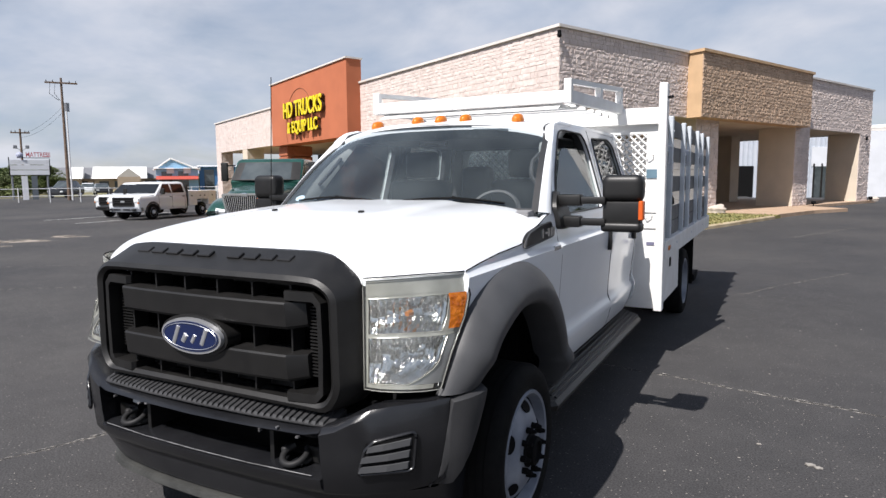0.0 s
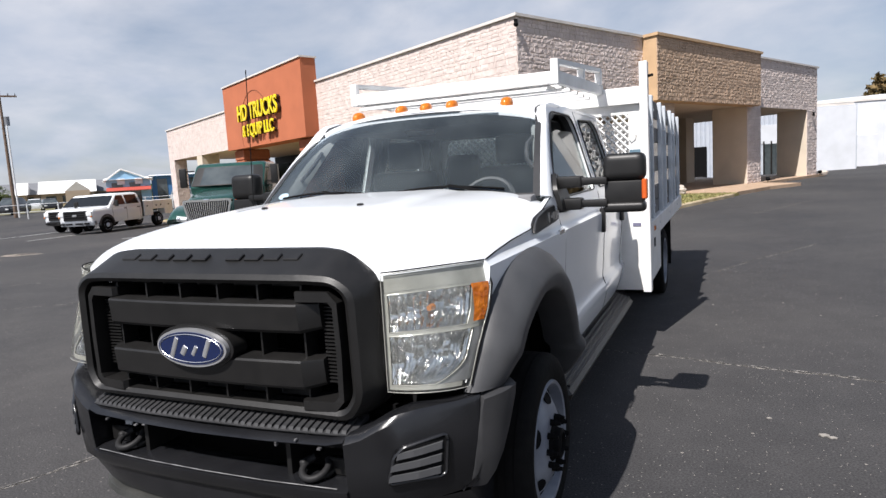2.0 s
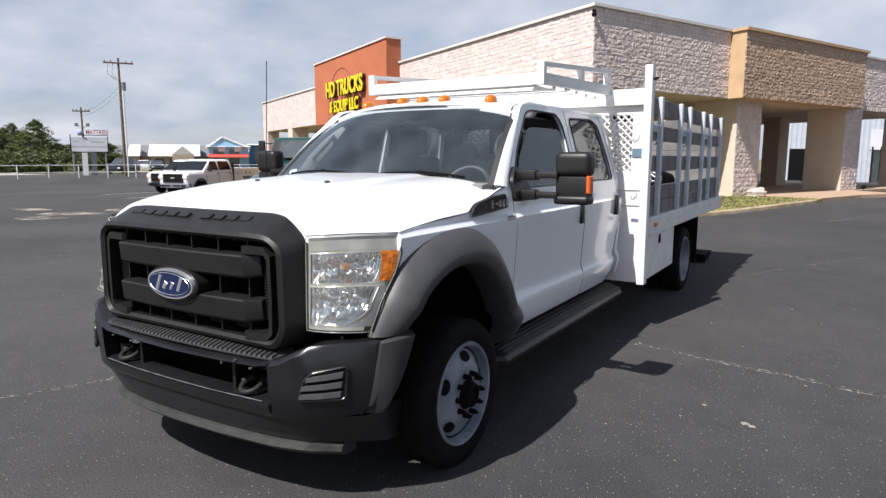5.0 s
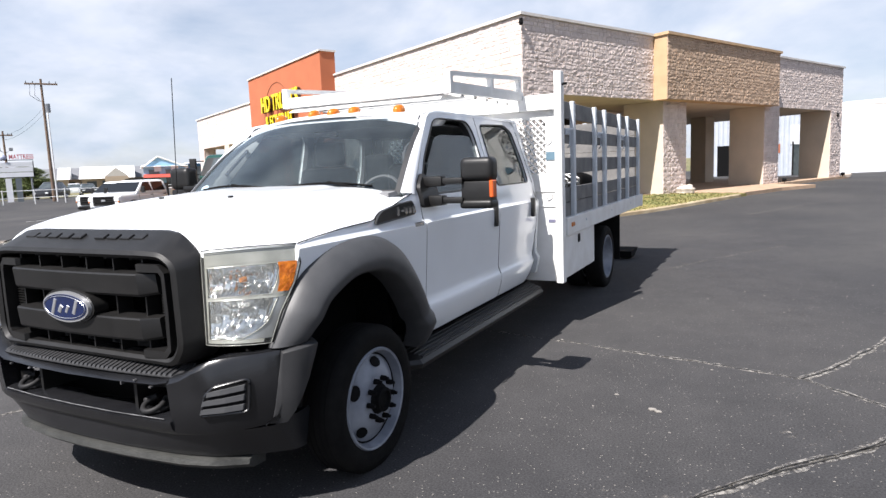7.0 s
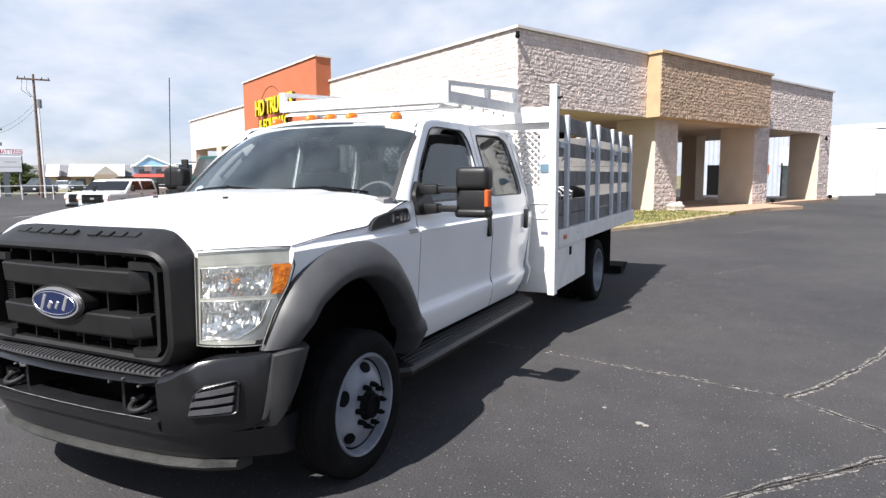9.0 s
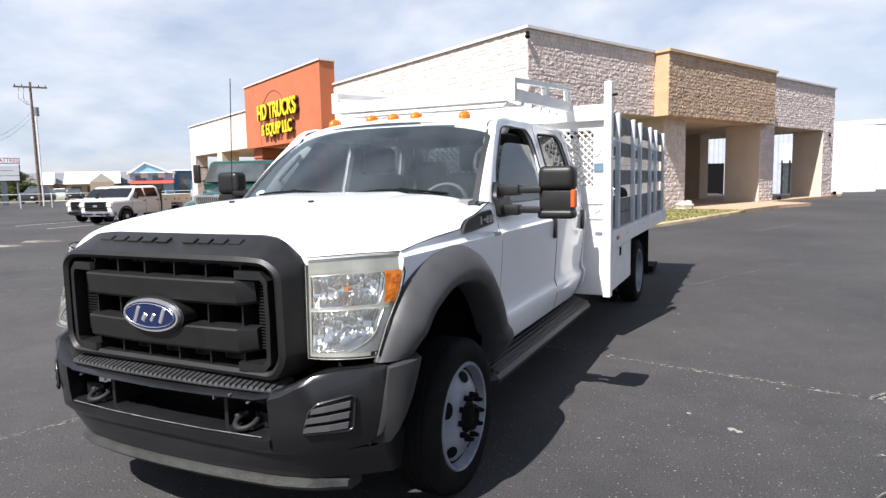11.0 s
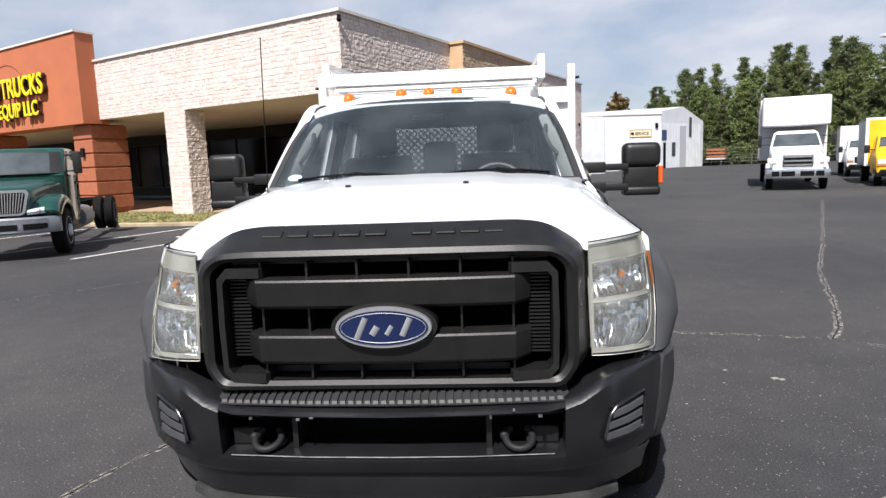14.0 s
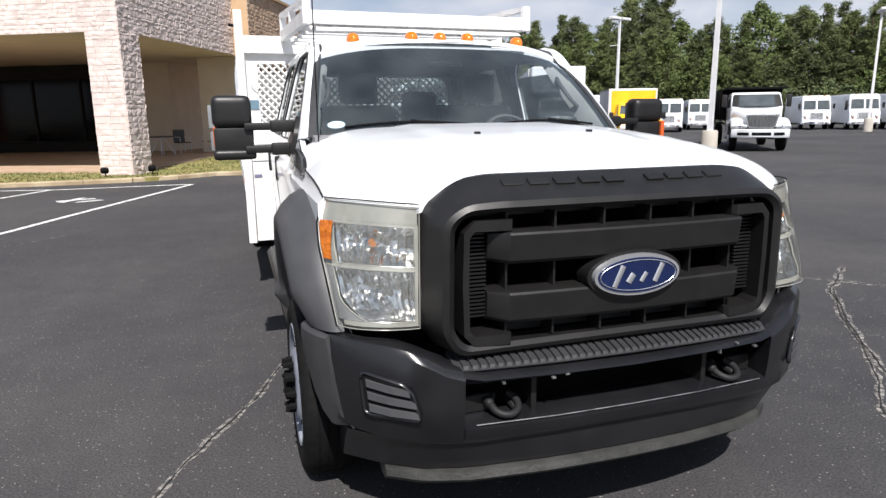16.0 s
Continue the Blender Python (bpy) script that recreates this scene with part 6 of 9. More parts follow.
# ---- porch floor, grass strip and kerb ----
def drape(poly_uv, lift, thick, mat, name, label, category, step=2.0, world=False, kind="structure", parent=None):
    """A slab over a polygon, following the lie of the land."""
    bm = bmesh.new()
    pts = [Vector((p[0], p[1], 0)) if world else W(p[0], p[1]) for p in poly_uv]
    f = bm.faces.new([bm.verts.new(p) for p in pts])
    x0, x1 = min(p.x for p in pts), max(p.x for p in pts)
    y0, y1 = min(p.y for p in pts), max(p.y for p in pts)
    k = x0 + step
    while k < x1:
        bmesh.ops.bisect_plane(bm, geom=bm.verts[:] + bm.edges[:] + bm.faces[:], plane_co=(k, 0, 0), plane_no=(1, 0, 0)); k += step
    k = y0 + step
    while k < y1:
        bmesh.ops.bisect_plane(bm, geom=bm.verts[:] + bm.edges[:] + bm.faces[:], plane_co=(0, k, 0), plane_no=(0, 1, 0)); k += step
    for v in bm.verts:
        v.co.z = gz(v.co.x, v.co.y) + lift
    ext = bmesh.ops.extrude_face_region(bm, geom=bm.faces[:])
    for v in [g for g in ext["geom"] if isinstance(g, bmesh.types.BMVert)]:
        v.co.z -= thick
    return tagged(part(name, bm, mat, parent), label, category, kind=kind)


M_PAVE = material("pinkish_paving", (0.36, 0.25, 0.165), 0.9, color2=(0.43, 0.31, 0.22), scale=2, bump=0.2)
drape([(1.0, 0.6), (9.7, 0.6), (9.7, LV), (1.0, LV)], 0.155, 0.3, M_PAVE, "pavement", "tan paved porch floor under the arcade", "porch floor")
drape([(9.7, 0.6), (9.2, 0.5), (9.2, -3.05), (13.0, -2.75), (15.6, -3.1), (17.4, -0.5), (28.0, -0.1), (28.0, 12), (9.7, 12)], 0.14, 0.3, M_PAVE, "pavement", "tan paved apron under the canopy", "porch floor")
kline = [(-31.5, 28.6), (-27.2, 26.0), (-20.0, 22.3), (-12.2, 18.75), (-10.1, 18.15), (-7.2, 17.55), (-5.0, 17.3), (-3.6, 17.35), (-2.5, 17.9), (-1.5, 18.6)] + [(W(u, v).x, W(u, v).y) for u, v in ((1.2, -2.95), (3.0, -3.15), (5.2, -3.3), (7.2, -3.3), (9.1, -3.15))]
inner = [W(9.15, 0.55), W(0.95, 0.55), W(0.95, LV - 0.5)]
gpoly = [(x, y) for x, y in kline] + [(p.x, p.y) for p in inner]
drape(gpoly, 0.11, 0.3, M_GRASS, "lawn", "dry green grass strip along the building", "grass", world=True)
# kerb stones along the strip
def along(line, step):
    out, carry = [], 0.0
    for (x0, y0), (x1, y1) in zip(line, line[1:]):
        d = math.hypot(x1 - x0, y1 - y0)
        t = carry
        while t < d:
            out.append((x0 + (x1 - x0) * t / d, y0 + (y1 - y0) * t / d)); t += step
        carry = t - d
    return out


kerb = tagged(new("kerb"), "weathered tan concrete kerb beside the lawn", "kerb", kind="structure")
pts = along(kline, 1.2)
for (x0, y0), (x1, y1) in zip(pts, pts[1:]):
    d = Vector((x1 - x0, y1 - y0, 0)); n = Vector((d.y, -d.x, 0)).normalized() * 0.09; d2 = d * 0.498; c = Vector(((x0 + x1) / 2, (y0 + y1) / 2, 0))
    if n.dot(c) > 0:
        n = -n
    bm = bmesh.new()
    rings = []
    for e in (-1, 1):
        p = c + d2 * e
        z = gz(p.x, p.y)
        rings.append([p - n + UP * (z - 0.1), p + n + UP * (z - 0.1), p + n * 0.9 + UP * (z + 0.09), p + n * 0.5 + UP * (z + 0.12), p - n + UP * (z + 0.12)])
    loft(bm, rings)
    part("kerb_stone", bm, M_KERB, kerb)
# grass tufts
tuft = bmesh.new()
rg = random.Random(9)
for k in range(9000):
    v = rg.uniform(-0.5, 13.5) if k % 4 else rg.uniform(13, 38); u = 0.9 - rg.uniform(0.0, 4.2)
    if k % 3 == 0:
        u, v = rg.uniform(-0.5, 9.0), 0.5 - rg.uniform(0.0, 3.8)
    p = W(u, v)
    # keep inside the strip
    inside = False
    j = len(gpoly) - 1
    for i in range(len(gpoly)):
        (xi, yi), (xj, yj) = gpoly[i], gpoly[j]
        if (yi > p.y) != (yj > p.y) and p.x < (xj - xi) * (p.y - yi) / (yj - yi) + xi:
            inside = not inside
        j = i
    if not inside:
        continue
    z = gz(p.x, p.y) + 0.108
    a = rg.uniform(0, math.tau); h = rg.uniform(0.02, 0.065)
    for b in (a, a + 2.1):
        dx, dy = 0.03 * math.cos(b), 0.03 * math.sin(b)
        tuft.faces.new([tuft.verts.new(q) for q in ((p.x - dx, p.y - dy, z), (p.x + dx, p.y + dy, z), (p.x + dy * 1.2, p.y + dx, z + h))])
tagged(part("grass", tuft, material("grass_blades", (0.12, 0.135, 0.045), 0.9, color2=(0.27, 0.235, 0.10), scale=0.8, island=0.3)), "short dry grass blades", "grass", kind="stuff")

# ---- lot markings, cracks, patches ----
def ribbon(line, w, lift, jitter=0.0, seed=1):
    """A flat strip along a line on the asphalt, with ragged edges where asked."""
    r = random.Random(seed)
    pts = along(line, 0.10 if jitter else 0.8) + [line[-1]]
    bm = bmesh.new()
    prev = None
    wander = 0.0
    for i, (x, y) in enumerate(pts):
        a, b = pts[max(i - 1, 0)], pts[min(i + 1, len(pts) - 1)]
        d = Vector((b[0] - a[0], b[1] - a[1])); d = d.normalized() if d.length else Vector((1, 0))
        n = Vector((-d.y, d.x))
        wander = wander * 0.8 + r.uniform(-1, 1) * jitter
        ww = w * (r.uniform(0.35, 1.5) if jitter else 1.0)
        q = Vector((x, y)) + n * wander
        z = gz(x, y) + lift
        cur = [bm.verts.new((q.x + n.x * ww / 2, q.y + n.y * ww / 2, z)), bm.verts.new((q.x - n.x * ww / 2, q.y - n.y * ww / 2, z))]
        if prev:
            bm.faces.new((prev[0], prev[1], cur[1], cur[0]))
        prev = cur
    return bm


def decal(name, color, alpha_scale, cover, detail=8.0):
    """Thin deposit on the asphalt, broken up by noise so that the ground shows through."""
    m = bpy.data.materials.new(name)
    m.use_nodes = True
    n, l = m.node_tree.nodes, m.node_tree.links
    p = n["Principled BSDF"]
    p.inputs["Base Color"].default_value, p.inputs["Roughness"].default_value = (*color, 1), 0.9
    t = n.new("ShaderNodeTexCoord"); a = n.new("ShaderNodeTexNoise"); a.inputs["Scale"].default_value, a.inputs["Detail"].default_value = alpha_scale, detail
    a.inputs["Roughness"].default_value = 0.7
    l.new(t.outputs["Object"], a.inputs["Vector"])
    r = n.new("ShaderNodeValToRGB"); r.color_ramp.elements[0].position, r.color_ramp.elements[1].position = 1 - cover - 0.07, 1 - cover + 0.12
    l.new(a.outputs["Fac"], r.inputs[0]); l.new(r.outputs[0], p.inputs["Alpha"])
    return m


M_FILL = decal("pale_crack_filler", (0.27, 0.255, 0.235), 22.0, 0.50)
M_DUST = decal("pale_dust", (0.22, 0.205, 0.185), 9.0, 0.34)
M_CRACK = material("crack_dark", (0.010, 0.010, 0.010), 0.9)
M_PAINT = decal("worn_line_paint", (0.72, 0.72, 0.70), 14.0, 0.60)
stalls = [[(-4.70, 8.3), (-2.42, 15.6)], [(-7.95, 9.8), (-5.72, 16.0)], [(-10.9, 11.4), (-8.85, 17.2)], [(-15.3, 13.6), (-12.6, 19.4)], [(-18.2, 15.2), (-15.9, 20.6)], [(-21.0, 16.8), (-19.0, 21.6)], [(-5.75, 15.95), (-2.42, 15.62)], [(-8.85, 17.15), (-5.72, 16.0)], [(-27.5, 17.0), (-29.0, 26.0)], [(-32.5, 18.5), (-34.0, 28)]]
for k, s in enumerate(stalls):
    tagged(part("line_marking", ribbon(s, 0.11, 0.004), M_PAINT), "worn white parking line on the asphalt", "parking line", "parking lines", "structure")
# painted bay symbol, worn beyond reading
for x0, y0, x1, y1 in ((-4.9, 12.9, -4.2, 13.1), (-4.75, 12.6, -4.5, 13.4), (-4.45, 12.5, -4.0, 12.7), (-7.9, 14.0, -7.2, 14.2), (-7.7, 13.7, -7.5, 14.5)):
    tagged(part("line_marking", ribbon([(x0, y0), (x1, y1)], 0.14, 0.005), M_PAINT), "worn white bay symbol on the asphalt", "bay symbol", "bay symbols", "structure")
M_BAYBLUE = decal("worn_blue_paint", (0.12, 0.22, 0.42), 10.0, 0.36)
tagged(part("line_marking", ribbon([(-5.1, 12.75), (-3.9, 13.15)], 0.75, 0.0035), M_BAYBLUE), "worn blue bay symbol ground on the asphalt", "bay symbol", "bay symbols", "structure")
cracks = [([(2.62, 18.2), (4.55, 22.0)], 0.07), ([(5.75, 24.7), (6.5, 26.2)], 0.08), ([(9.8, 32.4), (12.3, 37.0)], 0.08), ([(1.33, 3.62), (2.3, 3.42), (3.27, 3.19), (3.95, 2.62), (4.6, 1.9), (5.3, 1.2)], 0.05), ([(3.27, 3.19), (3.65, 3.85), (4.0, 4.6), (4.7, 6.3), (6.2, 9.2), (8.2, 13.2), (10.8, 18.4)], 0.05), ([(1.33, 3.62), (-0.2, 3.9)], 0.03),
          ([(-1.95, 0.2), (-1.72, 0.8), (-1.5, 1.27), (-1.17, 2.0), (-0.7, 2.9)], 0.035), ([(-1.95, 0.2), (-2.5, -0.6)], 0.03), ([(3.81, 2.33), (3.1, 1.6), (2.51, 0.91), (1.9, 0.35), (1.5, -0.5)], 0.035),
          ([(2.0, 0.2), (2.75, 1.18), (3.64, 2.22), (4.6, 2.9)], 0.05), ([(-9, 3.5), (-6, 5.5), (-3.6, 8.1)], 0.03), ([(-14, 4.2), (-10.5, 6.4)], 0.03), ([(1.76, 7.92), (2.37, 9.24), (2.94, 10.25), (3.35, 11.03)], 0.03), ([(4.37, 11.24), (5.41, 10.95)], 0.03), ([(8.85, 31.25), (11.31, 36.0), (14.1, 41.3)], 0.06), ([(12, 10.5), (18, 11.5), (26, 10.5)], 0.05)]
for k, (line, w) in enumerate(cracks):
    part("crack", ribbon(line, w * 1.25, 0.003, 0.012, k + 20), M_FILL)
    c = part("crack", ribbon(line, w * 0.22, 0.006, 0.012, k + 20), M_CRACK)
for o in [o for o in scene.objects if o.name.split(".")[0] == "crack"]:
    tagged(o, "pale filled crack across the dark asphalt", "crack", "cracks in the asphalt", "structure")
# dusty patches beside cracks, small pale scraps
def blot(x, y, rx, ry, seed, n=18):
    r = random.Random(seed)
    bm = bmesh.new()
    bm.faces.new([bm.verts.new((x + rx * math.cos(t) * r.uniform(0.6, 1.2), y + ry * math.sin(t) * r.uniform(0.6, 1.2), gz(x, y) + 0.0025)) for t in [math.tau * k / n for k in range(n)]])
    return bm


for k, (x, y, rx, ry) in enumerate(((2.9, 0.95, 0.8, 0.42), (3.9, 2.1, 0.8, 0.5), (4.3, 3.9, 0.45, 0.6), (2.2, 0.5, 0.5, 0.3), (3.3, 3.2, 0.35, 0.3), (-27, 10.5, 3.0, 0.45), (-21, 11.2, 2.2, 0.4), (-20, 8, 2.4, 0.5), (-17, 12, 1.4, 0.3), (-13, 7.5, 1.5, 0.25), (10.0, 17.3, 0.5, 1.5), (5.1, 7.0, 0.4, 0.9))):
    tagged(part("dust_patch", blot(x, y, rx, ry, k), M_DUST), "pale dusty patch on the asphalt", "dust patch", "dust patches", "structure")
M_SCRAP = material("pale_scrap", (0.25, 0.235, 0.215), 0.9)
rs = random.Random(12)
for k, (x, y, r) in enumerate([(2.37, 2.22, 0.022), (2.1, 2.42, 0.012), (2.41, 2.2, 0.018)] + [(rs.uniform(1.6, 6), rs.uniform(-0.5, 8), rs.uniform(0.003, 0.008)) for _ in range(60)] + [(rs.uniform(-6, -1.6), rs.uniform(0, 8), rs.uniform(0.003, 0.007)) for _ in range(24)]):
    bm = bmesh.new()
    bmesh.ops.create_icosphere(bm, subdivisions=1, radius=r, matrix=Matrix.Translation((x, y, r * 0.3)) @ Matrix.Diagonal((1.5, 0.9, 0.5, 1)))
    tagged(part("pebble", bm, M_SCRAP), "small pale stone lying on the asphalt", "pebble", "pebbles on the asphalt")

M_WASH = decal("washed_sand", (0.25, 0.215, 0.18), 1.6, 0.55)
for k, (x, y, rx, ry) in enumerate(((-19.2, 9.6, 1.3, 0.9), (-19.4, 11.7, 1.0, 0.5), (-18.0, 8.2, 1.4, 0.6), (-22.5, 10.2, 1.6, 0.5))):
    tagged(part("dust_patch", blot(x, y, rx, ry, k + 60), M_WASH), "sand washed onto the asphalt, pale tan", "dust patch", "dust patches", "structure")
tagged(part("road_verge", sheet([-100, -92, -84, -77, -70], [-20, -5, 10, 25, 36], -0.04), material("pale_gravel", (0.40, 0.37, 0.32), 0.95, color2=(0.30, 0.27, 0.22), scale=0.4, detail=8)), "pale gravel strip beside the street", "gravel verge", kind="structure")

# loose grit, lying thickest near the truck's front wheel and along the cracks
rg = random.Random(31)
vs, fs = [], []
for cx, cy, sx, sy, n in ((2.2, 1.3, 0.7, 0.8, 240), (2.9, 1.0, 0.8, 0.5, 180), (3.6, 2.4, 0.9, 0.7, 180), (3.4, 4.5, 2.0, 2.0, 260), (-2.4, 1.5, 1.0, 1.4, 220), (1.9, 0.2, 0.6, 0.6, 160)):
    for k in range(n):
        x, y = rg.gauss(cx, sx), rg.gauss(cy, sy)
        r, a = 0.0022 * rg.choice((0.6, 0.8, 1.0, 1.0, 1.4, 2.0)), rg.uniform(0, math.tau)
        i = len(vs)
        vs += [(x + r * math.cos(a + q), y + r * math.sin(a + q), gz(x, y) + 0.001) for q in (0, 2.1, 4.2)] + [(x, y, gz(x, y) + 0.001 + r * 0.9)]
        fs += [(i, i + 1, i + 3), (i + 1, i + 2, i + 3), (i + 2, i, i + 3)]
me = bpy.data.meshes.new("grit"); me.from_pydata(vs, [], fs)
tagged(part("grit", me, M_SCRAP), "fine pale grit scattered over the asphalt", "grit", kind="stuff")

# ---- other vehicles: nose at y = 0, back along +y, x to their left ----
M_GREEN = material("dark_green_paint", (0.010, 0.048, 0.038), 0.25, color2=(0.013, 0.058, 0.046), scale=3, coat=0.6)
M_CARGLASS = material("vehicle_glass", (0.075, 0.088, 0.092), 0.05, color2=(0.045, 0.055, 0.06), scale=2, spec=0.8)
M_SILVER = material("silver_bumper", (0.23, 0.245, 0.27), 0.4, metal=0.4)
M_LAMPF = material("far_headlamp", (0.70, 0.72, 0.72), 0.15, color2=(0.55, 0.58, 0.6), scale=20)


def tower(bm, levels, r=0.08, n=3):
    """Skin over rounded rectangles (z, half width, y0, y1), one above the other."""
    loft(bm, [[(p[0], p[1], z) for p in rounded([(-hx, y0), (hx, y0), (hx, y1), (-hx, y1)], r, n)] for z, hx, y0, y1 in levels])
    return bm


def plate(bm, a, b, c, d, th=0.015):
    """A thin plate over four corners."""
    a, b, c, d = (Vector(p) for p in (a, b, c, d))
    n = (b - a).cross(d - a).normalized() * th
    v = [bm.verts.new(p) for p in (a, b, c, d)] + [bm.verts.new(p + n) for p in (a, b, c, d)]
    for f in ((3, 2, 1, 0), (4, 5, 6, 7), (0, 1, 5, 4), (1, 2, 6, 5), (2, 3, 7, 6), (3, 0, 4, 7)):
        bm.faces.new([v[i] for i in f])
    return bm


def far_wheel(parent, x, y, r, w=0.25, dual=False):
    s = 1 if x > 0 else -1
    t = part("wheel", lathe(bmesh.new(), [(x - w / 2, r * 0.62), (x - w / 2, r * 0.9), (x - w * 0.35, r), (x + w * 0.35, r), (x + w / 2, r * 0.9), (x + w / 2, r * 0.62)], 20, c=(0, y, r)), M_RUBBER, parent, "black tyre", 40)
    o = x + s * w / 2
    part("rim", lathe(bmesh.new(), [(o - s * 0.02, r * 0.64), (o + s * 0.005, r * 0.6), (o - s * 0.04, r * 0.5), (o - s * (0.03 if not dual else 0.12), r * 0.3), (o + s * (0.04 if not dual else -0.05), r * 0.25), (o + s * (0.04 if not dual else -0.05), 0.01)], 20, c=(0, y, r)), M_STEEL, t, "pale steel rim", 40)


def bonnet_cab(th, paint, hw, nose_z, hood_z, roof_z, cy0, cy1, wheel_r, wy, grille, base=0.55, sleeper=0.0):
    """Hood, cab, glass, grille, lamps, bumper, front wheels and mirrors of a truck."""
    bm = bmesh.new()
    hw2 = hw * 0.86
    rings = []
    for y, zt, k in ((0.05, nose_z - 0.10, 0.90), (0.12, nose_z, 0.94), (cy0 * 0.5, (nose_z + hood_z) / 2 + 0.03, 0.98), (cy0 + 0.15, hood_z, 1.0)):
        rings.append([(-hw2 * k, y, base), (-hw2 * k, y, zt - 0.16), (-hw2 * k * 0.86, y, zt - 0.03), (-hw2 * 0.4, y, zt), (hw2 * 0.4, y, zt), (hw2 * k * 0.86, y, zt - 0.03), (hw2 * k, y, zt - 0.16), (hw2 * k, y, base)])
    loft(bm, rings)
    part("hood", bm, paint, th, smooth=40)
    for s in (1, -1):
        bm = bmesh.new()
        arch = [(wy + (wheel_r + 0.16) * math.cos(t), wheel_r + (wheel_r + 0.14) * math.sin(t)) for t in [math.pi * k / 8 for k in range(9)]]
        inner = [(wy + (wheel_r + 0.05) * math.cos(t), wheel_r + (wheel_r + 0.05) * math.sin(t)) for t in [math.pi * k / 8 for k in range(9)]]
        loft(bm, [[(s * hw2 * 0.8, *o), (s * hw * 0.97, *o), (s * hw, *((Vector(o) + Vector(i)) / 2)), (s * hw * 0.98, *i), (s * hw2 * 0.8, *i)] for o, i in zip(arch, inner)])
        part("fender", bm, paint, th, smooth=50)
        bm = bmesh.new(); box(bm, min(s * hw2 * 0.78, s * hw * 0.97), max(s * hw2 * 0.78, s * hw * 0.97), -0.01, 0.25, nose_z - 0.46, nose_z - 0.24, bevel=0.04, seg=2)
        part("headlamp", bm, M_LAMPF, th, "clear headlamp", 50)
        far_wheel(th, s * (hw - 0.14), wy, wheel_r)
        bm = bmesh.new(); box(bm, s * (hw + 0.22) - 0.07, s * (hw + 0.22) + 0.07, cy0 + 0.2, cy0 + 0.3, hood_z + 0.05, hood_z + 0.55, bevel=0.03, seg=2)
        rod(bm, (s * hw2, cy0 + 0.3, hood_z + 0.15), (s * (hw + 0.2), cy0 + 0.25, hood_z + 0.15), 0.015, 5); rod(bm, (s * hw2, cy0 + 0.3, hood_z + 0.45), (s * (hw + 0.2), cy0 + 0.25, hood_z + 0.45), 0.015, 5)
        part("door_mirror", bm, M_BLACK, th, "dark door mirror", 50)
    # cab
    bm = bmesh.new()
    top = roof_z
    lev = [(base, hw2 * 1.0, cy0 + 0.05, cy1), (hood_z, hw2 * 1.0, cy0, cy1), (hood_z + 0.04, hw2 * 0.995, cy0 + 0.04, cy1), (top - 0.10, hw2 * 0.86, cy0 + 0.48, cy1 - 0.05), (top, hw2 * 0.72, cy0 + 0.62, cy1 - 0.15)]
    tower(bm, lev, 0.10)
    part("cab", bm, paint, th, smooth=35)
    z0, z1 = hood_z + 0.07, top - 0.14
    def yat(z):
        return cy0 + 0.04 + 0.44 * (z - hood_z - 0.04) / (top - 0.14 - hood_z)
    def xat(z):
        return hw2 * (0.995 - 0.135 * (z - hood_z - 0.04) / (top - 0.14 - hood_z))
    bm = bmesh.new(); plate(bm, (-xat(z0) * 0.92, yat(z0) - 0.012, z0), (xat(z0) * 0.92, yat(z0) - 0.012, z0), (xat(z1) * 0.90, yat(z1) - 0.012, z1), (-xat(z1) * 0.90, yat(z1) - 0.012, z1))
    part("windshield", bm, M_CARGLASS, th, "dark windshield glass")
    for s in (1, -1):
        e = cy1 - 0.25 if cy1 - cy0 < 2.0 else cy0 + 1.35
        bm = bmesh.new(); plate(bm, (s * (xat(z0) + 0.003), yat(z0) + 0.18, z0), (s * (xat(z0) + 0.003), e, z0), (s * (xat(z1) + 0.003), e - 0.04, z1 - 0.02), (s * (xat(z1) + 0.003), yat(z1) + 0.18, z1 - 0.02), 0.015 * s)
        part("side_window", bm, M_CARGLASS, th, "dark side window")
        if cy1 - cy0 > 2.0:
            bm = bmesh.new(); plate(bm, (s * (xat(z0) + 0.003), e + 0.12, z0), (s * (xat(z0) + 0.003), cy1 - 0.2, z0), (s * (xat(z1) + 0.003), cy1 - 0.25, z1 - 0.02), (s * (xat(z1) + 0.003), e + 0.1, z1 - 0.02), 0.015 * s)
            part("side_window", bm, M_CARGLASS, th, "dark side window")
        bm = bmesh.new(); box(bm, s * hw2 - 0.01, s * hw2 + 0.02, e - 0.2, e - 0.05, hood_z - 0.2, hood_z - 0.15, bevel=0.006); part("door_handle", bm, M_BLACK, th)
    # grille
    gw, g0, g1 = hw2 * 0.58, nose_z - 0.62, nose_z - 0.12
    bm = bmesh.new(); box(bm, -gw, gw, -0.03, 0.08, g0, g1, bevel=0.05, seg=2)
    g = part("grille", bm, M_CHROME if grille != "body" else M_BLACK, th, "bright grille" if grille != "body" else "dark grille", 50)
    bm = bmesh.new(); box(bm, -gw + 0.06, gw - 0.06, -0.038, 0.0, g0 + 0.05, g1 - 0.06); part("grille_opening", bm, M_DARK, g)
    if grille == "vertical":
        for k in range(22):
            x = -gw + 0.09 + (2 * gw - 0.18) * k / 21
            bm = bmesh.new(); box(bm, x - 0.011, x + 0.011, -0.052, -0.036, g0 + 0.06, g1 - 0.07); part("grille_bar", bm, M_CHROME, g)
    else:
        for k in range(3):
            z = g0 + 0.09 + (g1 - g0 - 0.18) * k / 2
